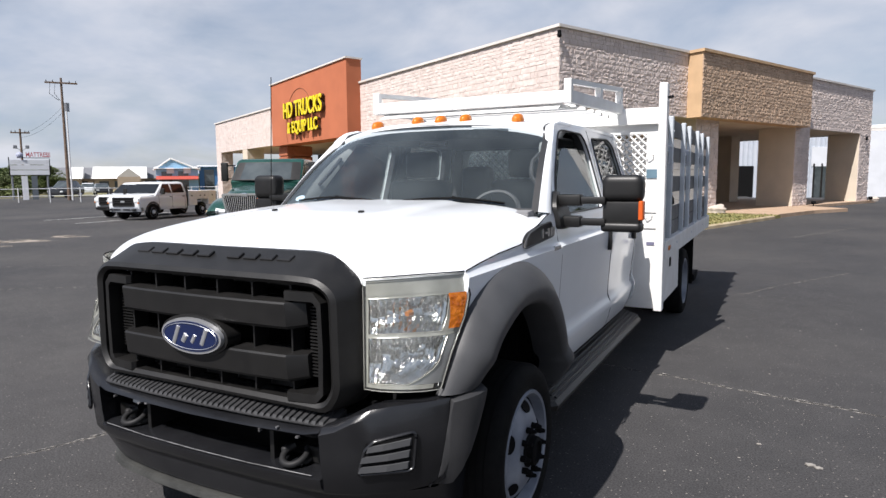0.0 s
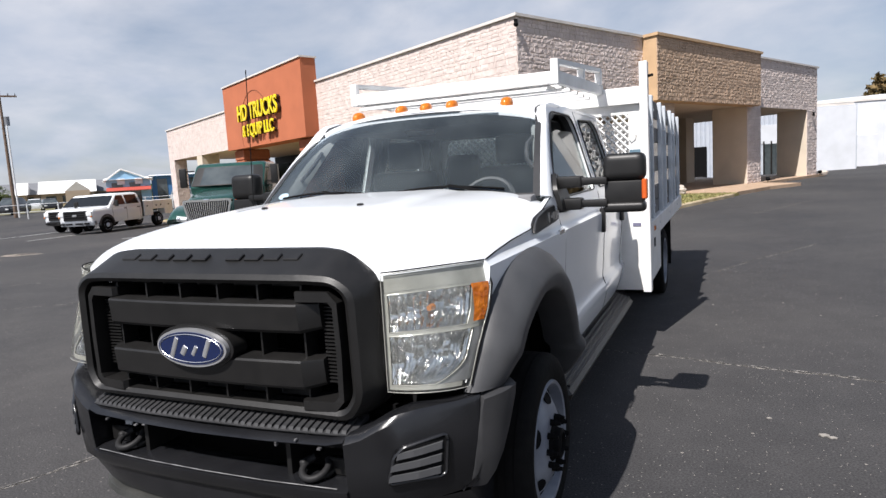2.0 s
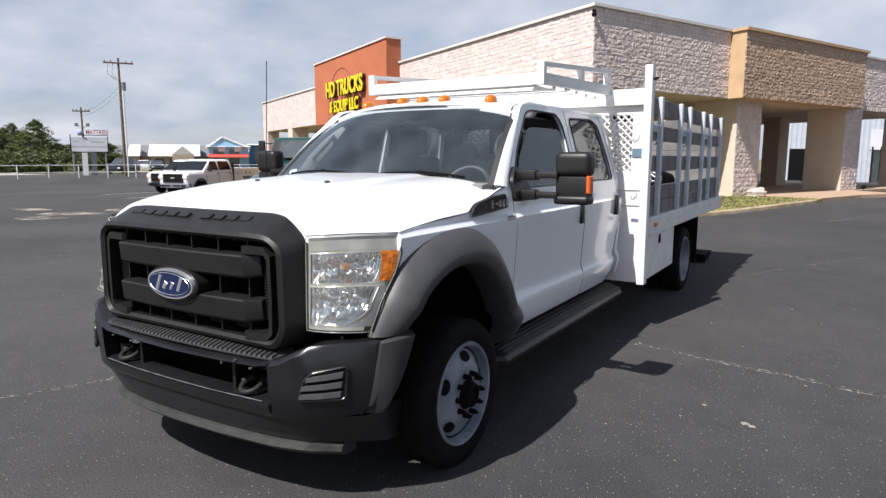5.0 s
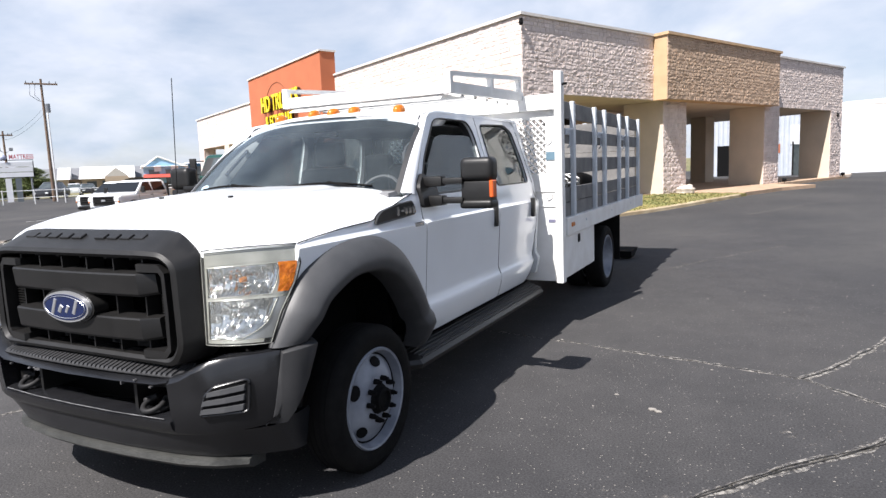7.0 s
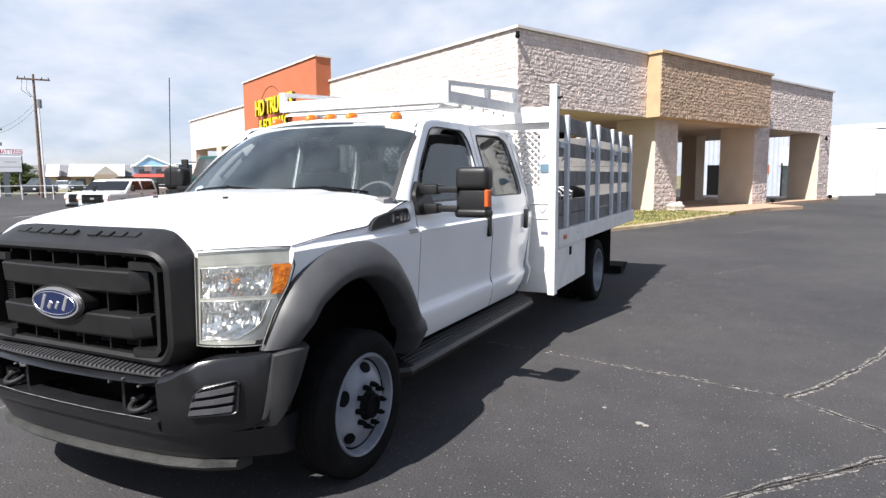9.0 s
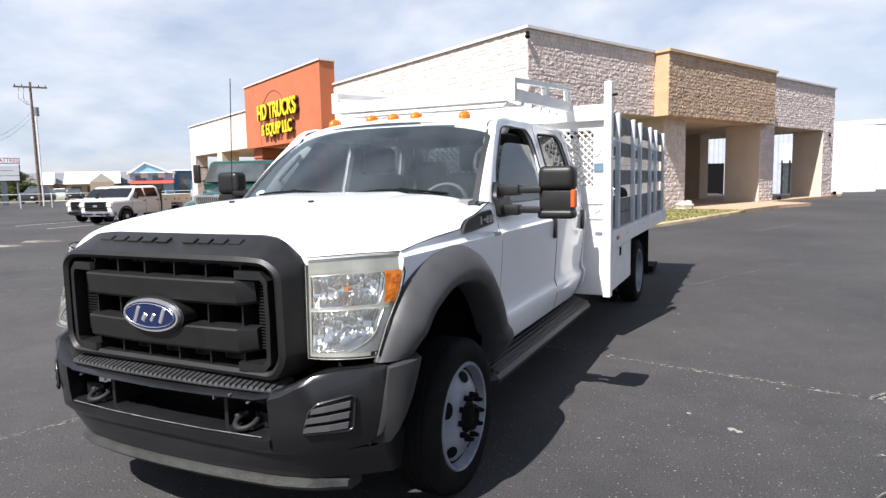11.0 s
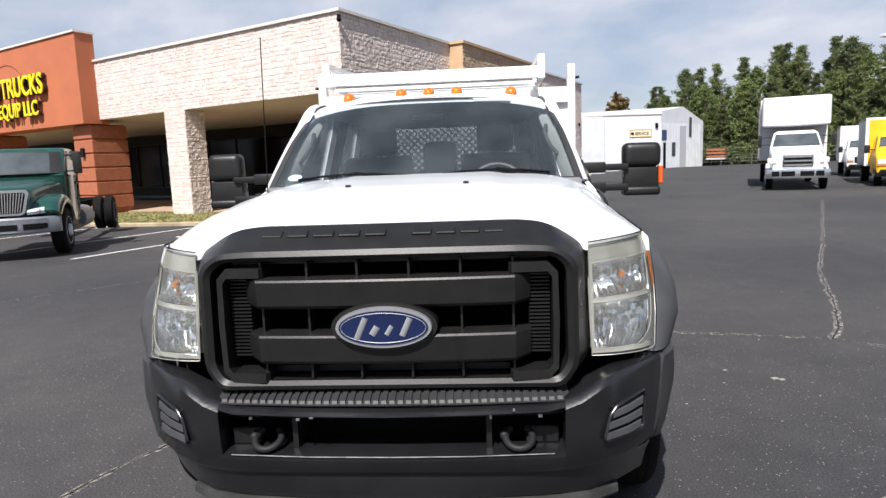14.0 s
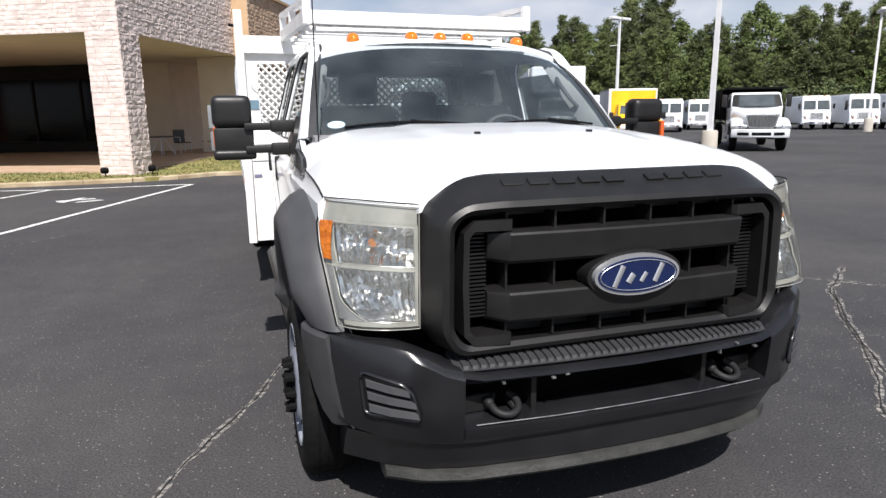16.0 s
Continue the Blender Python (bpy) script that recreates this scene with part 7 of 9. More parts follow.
            bm = bmesh.new(); box(bm, -gw + 0.07, gw - 0.07, -0.055, -0.036, z - 0.035, z + 0.035, bevel=0.008); part("grille_bar", bm, M_CHROME if grille != "body" else M_GREY, g)
    return g


def far_bumper(th, hw, z0, z1, mat, y=-0.12):
    bm = bmesh.new()
    rings = []
    for k in range(-6, 7):
        x = hw * k / 6
        yy = y + 0.22 * (abs(k) / 6) ** 3
        rings.append([(x, yy + 0.15, z1), (x, yy, z1), (x, yy - 0.02, (z0 + z1) / 2), (x, yy, z0), (x, yy + 0.15, z0)])
    loft(bm, rings)
    b = part("bumper", bm, mat, th, smooth=40)
    for s in (1, -1):
        for x0, x1 in ((0.08, 0.5), (0.58, 0.8)):
            bm = bmesh.new(); box(bm, min(s * hw * x0, s * hw * x1), max(s * hw * x0, s * hw * x1), y - 0.024, y + 0.1, z0 + 0.08, z1 - 0.07); part("bumper_slot", bm, M_DARK, b)


def box_body(th, hw, y0, y1, z0, z1, mat, front_mat=None, label="white box body"):
    bm = bmesh.new(); box(bm, -hw, hw, y0, y1, z0, z1, bevel=0.03)
    b = part("box_body", bm, mat, th, label)
    for s in (1, -1):
        for z in (z0, z1 - 0.08):
            bm = bmesh.new(); box(bm, s * hw - 0.012, s * hw + 0.012, y0 - 0.012, y1, z, z + 0.08); part("edge_rail", bm, M_SILVER, b)
        bm = bmesh.new(); box(bm, s * hw - 0.06, s * hw + 0.014, y0 - 0.014, y0 + 0.05, z0, z1); part("corner_rail", bm, M_CAP, b)
    if front_mat:
        bm = bmesh.new(); box(bm, -hw + 0.07, hw - 0.07, y0 - 0.012, y0 + 0.01, z0 + 0.06, z1 - 0.10); part("front_panel", bm, front_mat, b, "yellow front panel")
    return b


def place(x, y, back):
    """Pose of a vehicle whose nose is at (x, y) and whose tail lies along the given way."""
    b = Vector((back[0], back[1])).normalized()
    return Matrix.Translation((x, y, gz(x, y))) @ Matrix.Rotation(math.atan2(-b.x, b.y), 4, "Z")


def conventional(th, paint, bumper_mat):
    """Medium-duty truck front: sloping hood between round fenders, tall chrome grille, upright cab."""
    bm = bmesh.new()
    rings = []
    for y, zt, w in ((0.02, 1.40, 0.50), (0.06, 1.44, 0.54), (0.30, 1.50, 0.62), (0.9, 1.60, 0.76), (1.5, 1.69, 0.90)):
        half = [(w, 0.95), (w, zt - 0.22), (w * 0.96, zt - 0.10), (w * 0.82, zt - 0.03), (w * 0.45, zt)]
        rings.append([(x, y, z) for x, z in half] + [(-x, y, z) for x, z in reversed(half)])
    loft(bm, rings)
    hood = part("hood", bm, paint, th, smooth=45)
    top = spline([(0.06, 1.00, 0), (0.20, 1.14, 0), (0.45, 1.25, 0), (0.80, 1.31, 0), (1.15, 1.28, 0), (1.45, 1.14, 0), (1.62, 0.92, 0), (1.66, 0.70, 0)], 3)
    low = spline([(0.20, 0.86, 0), (0.42, 0.90, 0), (0.58, 1.00, 0), (0.86, 1.09, 0), (1.12, 1.08, 0), (1.36, 0.98, 0), (1.50, 0.80, 0), (1.54, 0.66, 0)], 3)
    for s in (1, -1):
        bm = bmesh.new()
        loft(bm, [[(s * 0.56, o.x, o.y), (s * 0.90, o.x, o.y - 0.005), (s * 1.0, *(o * 0.9 + i * 0.1).xy), (s * 1.06, *(o * 0.65 + i * 0.35).xy), (s * 1.07, *(o * 0.2 + i * 0.8).xy), (s * 1.05, i.x, i.y), (s * 0.56, i.x, i.y)] for o, i in zip(top, low)])
        part("fender", bm, paint, th, smooth=60)
        bm = bmesh.new(); loft(bm, [[(s * 0.60, y, z), (s * 1.03, y, z), (s * 1.03, y, z + 0.01), (s * 0.60, y, z + 0.01)] for y, z in ((0.45, 0.72), (0.6, 0.98), (0.9, 1.06), (1.12, 1.05), (1.36, 0.94), (1.5, 0.66))]); part("wheel_liner", bm, M_DARK, th)
        bm = bmesh.new()
        loft(bm, [[(s * (0.52 + 0.52 * a), -0.02 + 0.40 * a ** 2.0, 0.925 + 0.03 * a), (s * (0.52 + 0.53 * a), -0.05 + 0.40 * a ** 2.0, 0.975 + 0.05 * a), (s * (0.52 + 0.51 * a), -0.01 + 0.42 * a ** 2.0, 1.02 + 0.10 * a - 0.03 * a * a), (s * (0.50 + 0.44 * a), 0.14 + 0.42 * a ** 2.0, 1.02 + 0.08 * a), (s * (0.50 + 0.44 * a), 0.14 + 0.42 * a ** 2.0, 0.93)] for a in [k / 8 for k in range(9)]])
        lp = part("headlamp", bm, M_LAMPF, th, "wide clear wrap-round headlamp", 50)
        bm = bmesh.new(); bmesh.ops.create_uvsphere(bm, u_segments=12, v_segments=8, radius=0.045, matrix=Matrix.Translation((s * 0.72, 0.015, 0.99))); part("reflector", bm, M_CHROME, lp, smooth=60)
        far_wheel(th, s * 0.90, 1.0, 0.50, 0.28)
        bm = bmesh.new(); box(bm, s * 1.20 - 0.09, s * 1.20 + 0.09, 1.66, 1.76, 1.72, 2.22, bevel=0.03, seg=2)
        for z in (1.78, 2.14):
            rod(bm, (s * 0.93, 1.82, z), (s * 1.16, 1.74, z), 0.016, 5)
        part("door_mirror", bm, M_BLACK, th, "tall black door mirror", 50)
    # cab
    bm = bmesh.new()
    tower(bm, [(0.62, 0.94, 1.55, 3.02), (1.60, 0.965, 1.50, 3.02), (1.70, 0.965, 1.46, 3.02), (1.74, 0.96, 1.50, 3.02), (2.23, 0.93, 1.90, 2.99), (2.28, 0.91, 1.95, 2.96), (2.315, 0.86, 2.02, 2.90), (2.325, 0.6, 2.2, 2.8)], 0.08)
    cab = part("cab", bm, paint, th, smooth=40)
    def shield(e, o):
        return [[((a * (0.93 - 0.05 * b)) * (1 - e), 1.515 + 0.40 * (e + b * (1 - 2 * e)) - 0.15 * (1 - a * a) - o, 1.745 + 0.48 * (e + b * (1 - 2 * e))) for a in [k / 8 for k in range(-8, 9)]] for b in (0, 0.25, 0.5, 0.75, 1)]
    bm = bmesh.new(); loft(bm, shield(0.0, 0.010), closed=False); part("windshield_seal", bm, M_BLACK, cab, smooth=180)
    bm = bmesh.new(); loft(bm, shield(0.035, 0.016), closed=False); part("windshield", bm, M_CARGLASS, cab, "wide curved windshield glass", 180)
    for s in (1, -1):
        bm = bmesh.new(); plate(bm, (s * 0.963, 1.78, 1.70), (s * 0.963, 2.72, 1.70), (s * 0.917, 2.70, 2.17), (s * 0.919, 2.10, 2.17), 0.012 * s); part("side_window", bm, M_CARGLASS, cab, "dark side window")
        for y in (1.70, 2.80):
            bm = bmesh.new(); pipe(bm, [(s * 0.955, y, 0.68), (s * 0.968, y, 1.60), (s * 0.966, y, 1.70)], 0.006, 4); part("door_seam", bm, M_DARK, cab)
        bm = bmesh.new(); box(bm, s * 0.97 - 0.015, s * 0.97 + 0.015, 2.58, 2.74, 1.48, 1.53, bevel=0.006); part("door_handle", bm, M_BLACK, cab)
        bm = bmesh.new(); box(bm, min(s * 0.62, s * 0.98), max(s * 0.62, s * 0.98), 1.75, 2.85, 0.42, 0.50, bevel=0.01); box(bm, min(s * 0.62, s * 0.9), max(s * 0.62, s * 0.9), 1.8, 2.8, 0.50, 0.66); part("cab_step", bm, M_BLACK, th, "black cab step")
    # grille: chrome surround, dark opening, upright bars
    g = part("grille", prism(bmesh.new(), rounded([(-0.60, 1.43), (0.60, 1.43), (0.48, 0.92), (-0.48, 0.92)], 0.10, 4), "y", -0.045, 0.08), M_CHROME, th, "chrome grille surround", 40)
    part("grille_opening", prism(bmesh.new(), rounded([(-0.535, 1.375), (0.535, 1.375), (0.435, 0.965), (-0.435, 0.965)], 0.06, 4), "y", -0.050, 0.0), M_DARK, g)
    for k in range(20):
        a = (k + 0.5) / 20 * 2 - 1
        bm = bmesh.new(); plate(bm, (a * 0.425 - 0.009, -0.052, 0.975), (a * 0.425 + 0.009, -0.052, 0.975), (a * 0.52 + 0.010, -0.052, 1.365), (a * 0.52 - 0.010, -0.052, 1.365), 0.02); part("grille_bar", bm, M_CHROME, g)
    bm = bmesh.new(); box(bm, -0.07, 0.07, -0.075, -0.04, 1.35, 1.44, bevel=0.02, seg=2); part("emblem", bm, M_CHROME, g)
    # bumper bowed in plan, with three slots
    def by(x):
        return -0.16 + 0.34 * abs(x / 1.04) ** 2.6
    bm = bmesh.new()
    loft(bm, [[(x, by(x) + 0.16, 0.875), (x, by(x) + 0.03, 0.875), (x, by(x), 0.84), (x, by(x) + 0.012, 0.70), (x, by(x) + 0.004, 0.58), (x, by(x) + 0.03, 0.545), (x, by(x) + 0.16, 0.545)] for x in [1.04 * k / 14 for k in range(-14, 15)]])
    b = part("bumper", bm, bumper_mat, th, smooth=40)
    for x0, x1 in ((-0.34, 0.34), (0.44, 0.84), (-0.84, -0.44)):
        bm = bmesh.new(); loft(bm, [[(x, by(x) - 0.004, 0.63 + (0.0 if abs(x) < 0.8 else 0.02)), (x, by(x) - 0.004, 0.745), (x, by(x) + 0.05, 0.745), (x, by(x) + 0.05, 0.63)] for x in [x0 + (x1 - x0) * k / 5 for k in range(6)]]); part("bumper_slot", bm, M_DARK, b)


# green chassis truck in the bays
g_back = (-0.40, 0.916)
green = thing("chassis_truck", "dark green conventional chassis truck with chrome grille, no body", "truck", place(-9.35, 9.75, g_back))
conventional(green, M_GREEN, M_SILVER)
part("chassis", boxes((-0.45, -0.36, 0.6, 9.6, 0.70, 0.92), (0.36, 0.45, 0.6, 9.6, 0.70, 0.92), (-0.36, 0.36, 9.4, 9.5, 0.70, 0.92), (-0.36, 0.36, 5, 5.1, 0.70, 0.92)), M_DARK, green, "bare black chassis rails")
for s in (1, -1):
    far_wheel(green, s * 0.98, 7.4, 0.50, 0.26, True); far_wheel(green, s * 0.68, 7.4, 0.50, 0.26, True)
    bm = bmesh.new(); rod(bm, (s * 0.72, 3.3, 0.62), (s * 0.72, 4.5, 0.62), 0.28, 14); part("fuel_tank", bm, M_SILVER, green, "silver fuel tank", 40)


M_DARKGLASS = material("dark_vehicle_glass", (0.014, 0.016, 0.018), 0.08, spec=0.4)


def crew_cab(th, paint, bright):
    """Square-fronted crew-cab pickup: body, greenhouse, tall grille, lamps, dark arches."""
    bm = bmesh.new()
    tower(bm, [(0.50, 0.95, 0.10, 3.72), (0.62, 0.985, 0.02, 3.72), (0.95, 1.0, -0.02, 3.72), (1.12, 0.99, 0.0, 3.72), (1.20, 0.965, 0.05, 3.72), (1.25, 0.93, 0.14, 3.72)], 0.09)
    body = part("body", bm, paint, th, smooth=40)
    bm = bmesh.new()
    loft(bm, [[(x, y, z) for x, z in ((-w, zt - 0.05), (-w * 0.9, zt), (-w * 0.5, zt + 0.03), (w * 0.5, zt + 0.03), (w * 0.9, zt), (w, zt - 0.05))] for y, zt, w in ((0.10, 1.24, 0.86), (0.5, 1.29, 0.90), (1.35, 1.34, 0.93))])
    part("hood", bm, paint, th, smooth=40)
    bm = bmesh.new()
    tower(bm, [(1.24, 0.985, 1.18, 3.72), (1.33, 0.975, 1.22, 3.72), (1.86, 0.80, 1.86, 3.62), (1.94, 0.74, 1.98, 3.52), (1.97, 0.6, 2.15, 3.4)], 0.08)
    cab = part("cab", bm, paint, th, smooth=40)
    bm = bmesh.new(); plate(bm, (-0.90, 1.225, 1.36), (0.90, 1.225, 1.36), (0.75, 1.805, 1.85), (-0.75, 1.805, 1.85), 0.012); part("windshield", bm, M_DARKGLASS, cab, "dark windshield glass")
    for s in (1, -1):
        for y0, y1, t0 in ((1.50, 2.42, 1.92), (2.50, 3.45, 2.52)):
            bm = bmesh.new(); plate(bm, (s * 0.972, y0, 1.37), (s * 0.972, y1, 1.37), (s * 0.815, y1 - 0.05, 1.84), (s * 0.815, t0, 1.84), 0.012 * s); part("side_window", bm, M_DARKGLASS, cab, "dark side window")
        for y in (1.42, 2.46, 3.50):
            bm = bmesh.new(); pipe(bm, [(s * 0.99, y, 0.56), (s * 1.002, y, 0.95), (s * 0.985, y, 1.24)], 0.008, 4); part("door_seam", bm, M_DARK, body)
        for y in (2.28, 3.30):
            bm = bmesh.new(); box(bm, s * 0.995 - 0.015, s * 0.995 + 0.02, y, y + 0.14, 1.14, 1.18); part("door_handle", bm, M_BLACK, body)
        bm = bmesh.new(); loft(bm, [[(s * 0.96, y1, z1), (s * 1.03, y1, z1), (s * 1.035, y0, z0), (s * 0.96, y0, z0)] for y0, z0, y1, z1 in [(0.95 + 0.46 * math.cos(t), 0.40 + 0.46 * math.sin(t), 0.95 + 0.54 * math.cos(t), 0.40 + 0.55 * math.sin(t)) for t in [math.pi * k / 10 for k in range(11)]]]); part("fender_flare", bm, M_GREY, th, "dark fender flare", 50)
        bm = bmesh.new(); loft(bm, [[(s * 1.006, 0.95, 0.36), (s * 1.006, 0.95 + 0.46 * math.cos(t), 0.38 + 0.46 * math.sin(t))] for t in [math.pi * k / 10 for k in range(11)]], closed=False); part("wheel_opening", bm, M_DARK, th)
        far_wheel(th, s * 0.90, 0.95, 0.40, 0.24)
        bm = bmesh.new(); box(bm, min(s * 0.66, s * 0.97), max(s * 0.66, s * 0.97), -0.05, 0.10, 0.92, 1.14, bevel=0.03, seg=2); lp = part("headlamp", bm, M_LAMPF, th, "clear headlamp", 50)
        bm = bmesh.new(); box(bm, min(s * 0.90, s * 0.98), max(s * 0.90, s * 0.98), -0.055, 0.10, 0.86, 0.93, bevel=0.01); part("turn_signal", bm, M_AMBER, lp)
        bm = bmesh.new(); box(bm, s * 1.22 - 0.11, s * 1.22 + 0.11, 1.42, 1.52, 1.30, 1.62, bevel=0.03, seg=2); rod(bm, (s * 0.96, 1.5, 1.38), (s * 1.15, 1.47, 1.40), 0.02, 6); part("door_mirror", bm, M_BLACK, th, "black door mirror", 50)
    bm = bmesh.new(); box(bm, -0.68, 0.68, -0.055, 0.08, 0.70, 1.19, bevel=0.04, seg=2); g = part("grille", bm, M_CHROME if bright else M_BLACK, th, "bright grille frame" if bright else "black grille frame", 50)
    for z0, z1 in ((0.80, 0.90), (0.935, 1.0), (1.035, 1.13)):
        bm = bmesh.new(); box(bm, -0.58, 0.58, -0.062, 0.0, z0, z1); part("grille_opening", bm, M_DARK, g)
    bm = bmesh.new(); box(bm, -0.13, 0.13, -0.075, -0.05, 0.92, 1.01, bevel=0.02); part("emblem", bm, M_SATIN, g)


def pickup(m, label, service):
    th = thing("pickup_truck", label, "pickup truck", m, "white pickups")
    crew_cab(th, M_WHITE, False)
    far_bumper(th, 1.0, 0.44, 0.66, M_SILVER if service else M_BLACK)
    for s in (1, -1):
        far_wheel(th, s * 0.88, 4.95, 0.40)
    if service:
        for s in (1, -1):
            bm = bmesh.new(); box(bm, min(s * 0.55, s * 1.06), max(s * 0.55, s * 1.06), 3.75, 4.45, 0.62, 1.45, bevel=0.02); box(bm, min(s * 0.55, s * 1.06), max(s * 0.55, s * 1.06), 4.45, 5.45, 0.95, 1.45, bevel=0.02); box(bm, min(s * 0.55, s * 1.06), max(s * 0.55, s * 1.06), 5.45, 6.2, 0.62, 1.45, bevel=0.02)
            b = part("service_body", bm, M_RACK, th, "white service body with lockers")
            for y in (3.95, 4.7, 5.1, 5.8):
                bm = bmesh.new(); box(bm, s * 1.06 - 0.005, s * 1.06 + 0.012, y, y + 0.08, 1.12, 1.2); part("latch", bm, M_DARK, b)
        part("bed_floor", boxes((-0.55, 0.55, 3.75, 6.2, 0.85, 0.95), (-1.0, 1.0, 3.62, 3.74, 0.6, 1.75)), M_BLACK, th)
        bm = bmesh.new()
        for x in (-0.5, 0.5):
            rod(bm, (x, 2.2, 2.02), (x, 3.6, 2.02), 0.03, 6)
        for y in (2.3, 2.9, 3.5):
            rod(bm, (-0.6, y, 2.02), (0.6, y, 2.02), 0.03, 6)
        part("roof_rack", bm, M_DARK, th, "dark roof rack")
    else:
        bm = bmesh.new(); box(bm, -0.98, 0.98, 3.65, 5.9, 0.55, 1.32, bevel=0.05, seg=2); part("cargo_bed", bm, M_WHITE, th, smooth=40)
    return th


pickup(place(-27.6, 19.7, (-0.19, 0.98)), "white service-body pickup parked in a bay", True)
pickup(place(-30.9, 21.2, (-0.19, 0.98)), "plain white pickup parked in a bay", False)

# white box truck
bt = thing("box_truck", "white conventional box truck with tall van body", "box truck", place(12.5, 23.7, (0.36, 0.93)))
bonnet_cab(bt, M_WHITE, 1.10, 1.52, 1.66, 2.36, 1.25, 2.85, 0.46, 0.95, "dark", 0.6)
far_bumper(bt, 1.12, 0.48, 0.82, M_CHROME)
box_body(bt, 1.24, 3.0, 10.2, 1.15, 3.75, M_METALWHITE)
bm = bmesh.new(); box(bm, -1.24, 1.24, 1.75, 3.02, 2.55, 3.75, bevel=0.05); part("attic_body", bm, M_METALWHITE, bt, "white overhang above the cab")
for s in (1, -1):
    far_wheel(bt, s * 1.0, 8.0, 0.46, 0.28, True)
part("chassis", boxes((-0.45, 0.45, 0.6, 10.0, 0.7, 1.14)), M_DARK, bt)


def cutaway(name, label, m, body, front):
    """A van-nosed truck with a box behind."""
    th = thing(name, label, "box truck", m)
    bm = bmesh.new(); tower(bm, [(0.45, 0.94, 0.0, 2.3), (0.85, 0.98, -0.03, 2.3), (1.12, 0.97, 0.02, 2.3), (1.28, 0.95, 0.28, 2.3), (1.34, 0.94, 0.7, 2.3), (1.95, 0.82, 1.35, 2.3), (2.05, 0.7, 1.55, 2.3)], 0.12); part("cab", bm, body, th, smooth=35)
    bm = bmesh.new(); plate(bm, (-0.85, 0.76, 1.36), (0.85, 0.76, 1.36), (0.74, 1.30, 1.92), (-0.74, 1.30, 1.92)); part("windshield", bm, M_CARGLASS, th, "dark windshield glass")
    for s in (1, -1):
        bm = bmesh.new(); plate(bm, (s * 0.945, 1.05, 1.38), (s * 0.945, 1.95, 1.38), (s * 0.845, 1.95, 1.88), (s * 0.845, 1.45, 1.88), 0.012 * s); part("side_window", bm, M_CARGLASS, th)
        bm = bmesh.new(); box(bm, s * 0.78 - 0.15, s * 0.78 + 0.15, -0.06, 0.1, 0.86, 1.06, bevel=0.03, seg=2); part("headlamp", bm, M_LAMPF, th, "clear headlamp", 50)
        bm = bmesh.new(); box(bm, s * 0.78 - 0.15, s * 0.78 + 0.15, -0.05, 0.1, 0.76, 0.84, bevel=0.02); part("turn_signal", bm, M_AMBER, th)
        bm = bmesh.new(); box(bm, s * 1.2 - 0.1, s * 1.2 + 0.1, 0.95, 1.05, 1.30, 1.62, bevel=0.03, seg=2); rod(bm, (s * 0.92, 1.05, 1.42), (s * 1.15, 1.0, 1.45), 0.02, 6); part("door_mirror", bm, M_BLACK, th, "black door mirror", 50)
        far_wheel(th, s * 0.84, 0.75, 0.37); far_wheel(th, s * 0.95, 4.6, 0.37, 0.3, True)
    bm = bmesh.new(); box(bm, -0.6, 0.6, -0.07, 0.05, 0.76, 1.06, bevel=0.02); g = part("grille", bm, M_BLACK, th, "black grille")
    for z in (0.83, 0.91, 0.99):
        bm = bmesh.new(); box(bm, -0.56, 0.56, -0.085, -0.06, z - 0.012, z + 0.012); part("grille_bar", bm, M_GREY, g)
    far_bumper(th, 0.99, 0.38, 0.66, M_BLACK, -0.14)
    box_body(th, 1.12, 2.32, 6.6, 0.75, 2.75, M_METALWHITE, front)
    part("chassis", boxes((-0.45, 0.45, 0.5, 6.4, 0.5, 0.8)), M_DARK, th)
    return th


cutaway("moving_truck", "yellow van-nosed moving truck with white box", place(16.45, 23.55, (0.42, 0.91)), M_YELLOW, M_YELLOW)
cutaway("moving_truck", "white van-nosed box truck parked behind", place(20.4, 33.0, (0.42, 0.91)), M_WHITE, None)


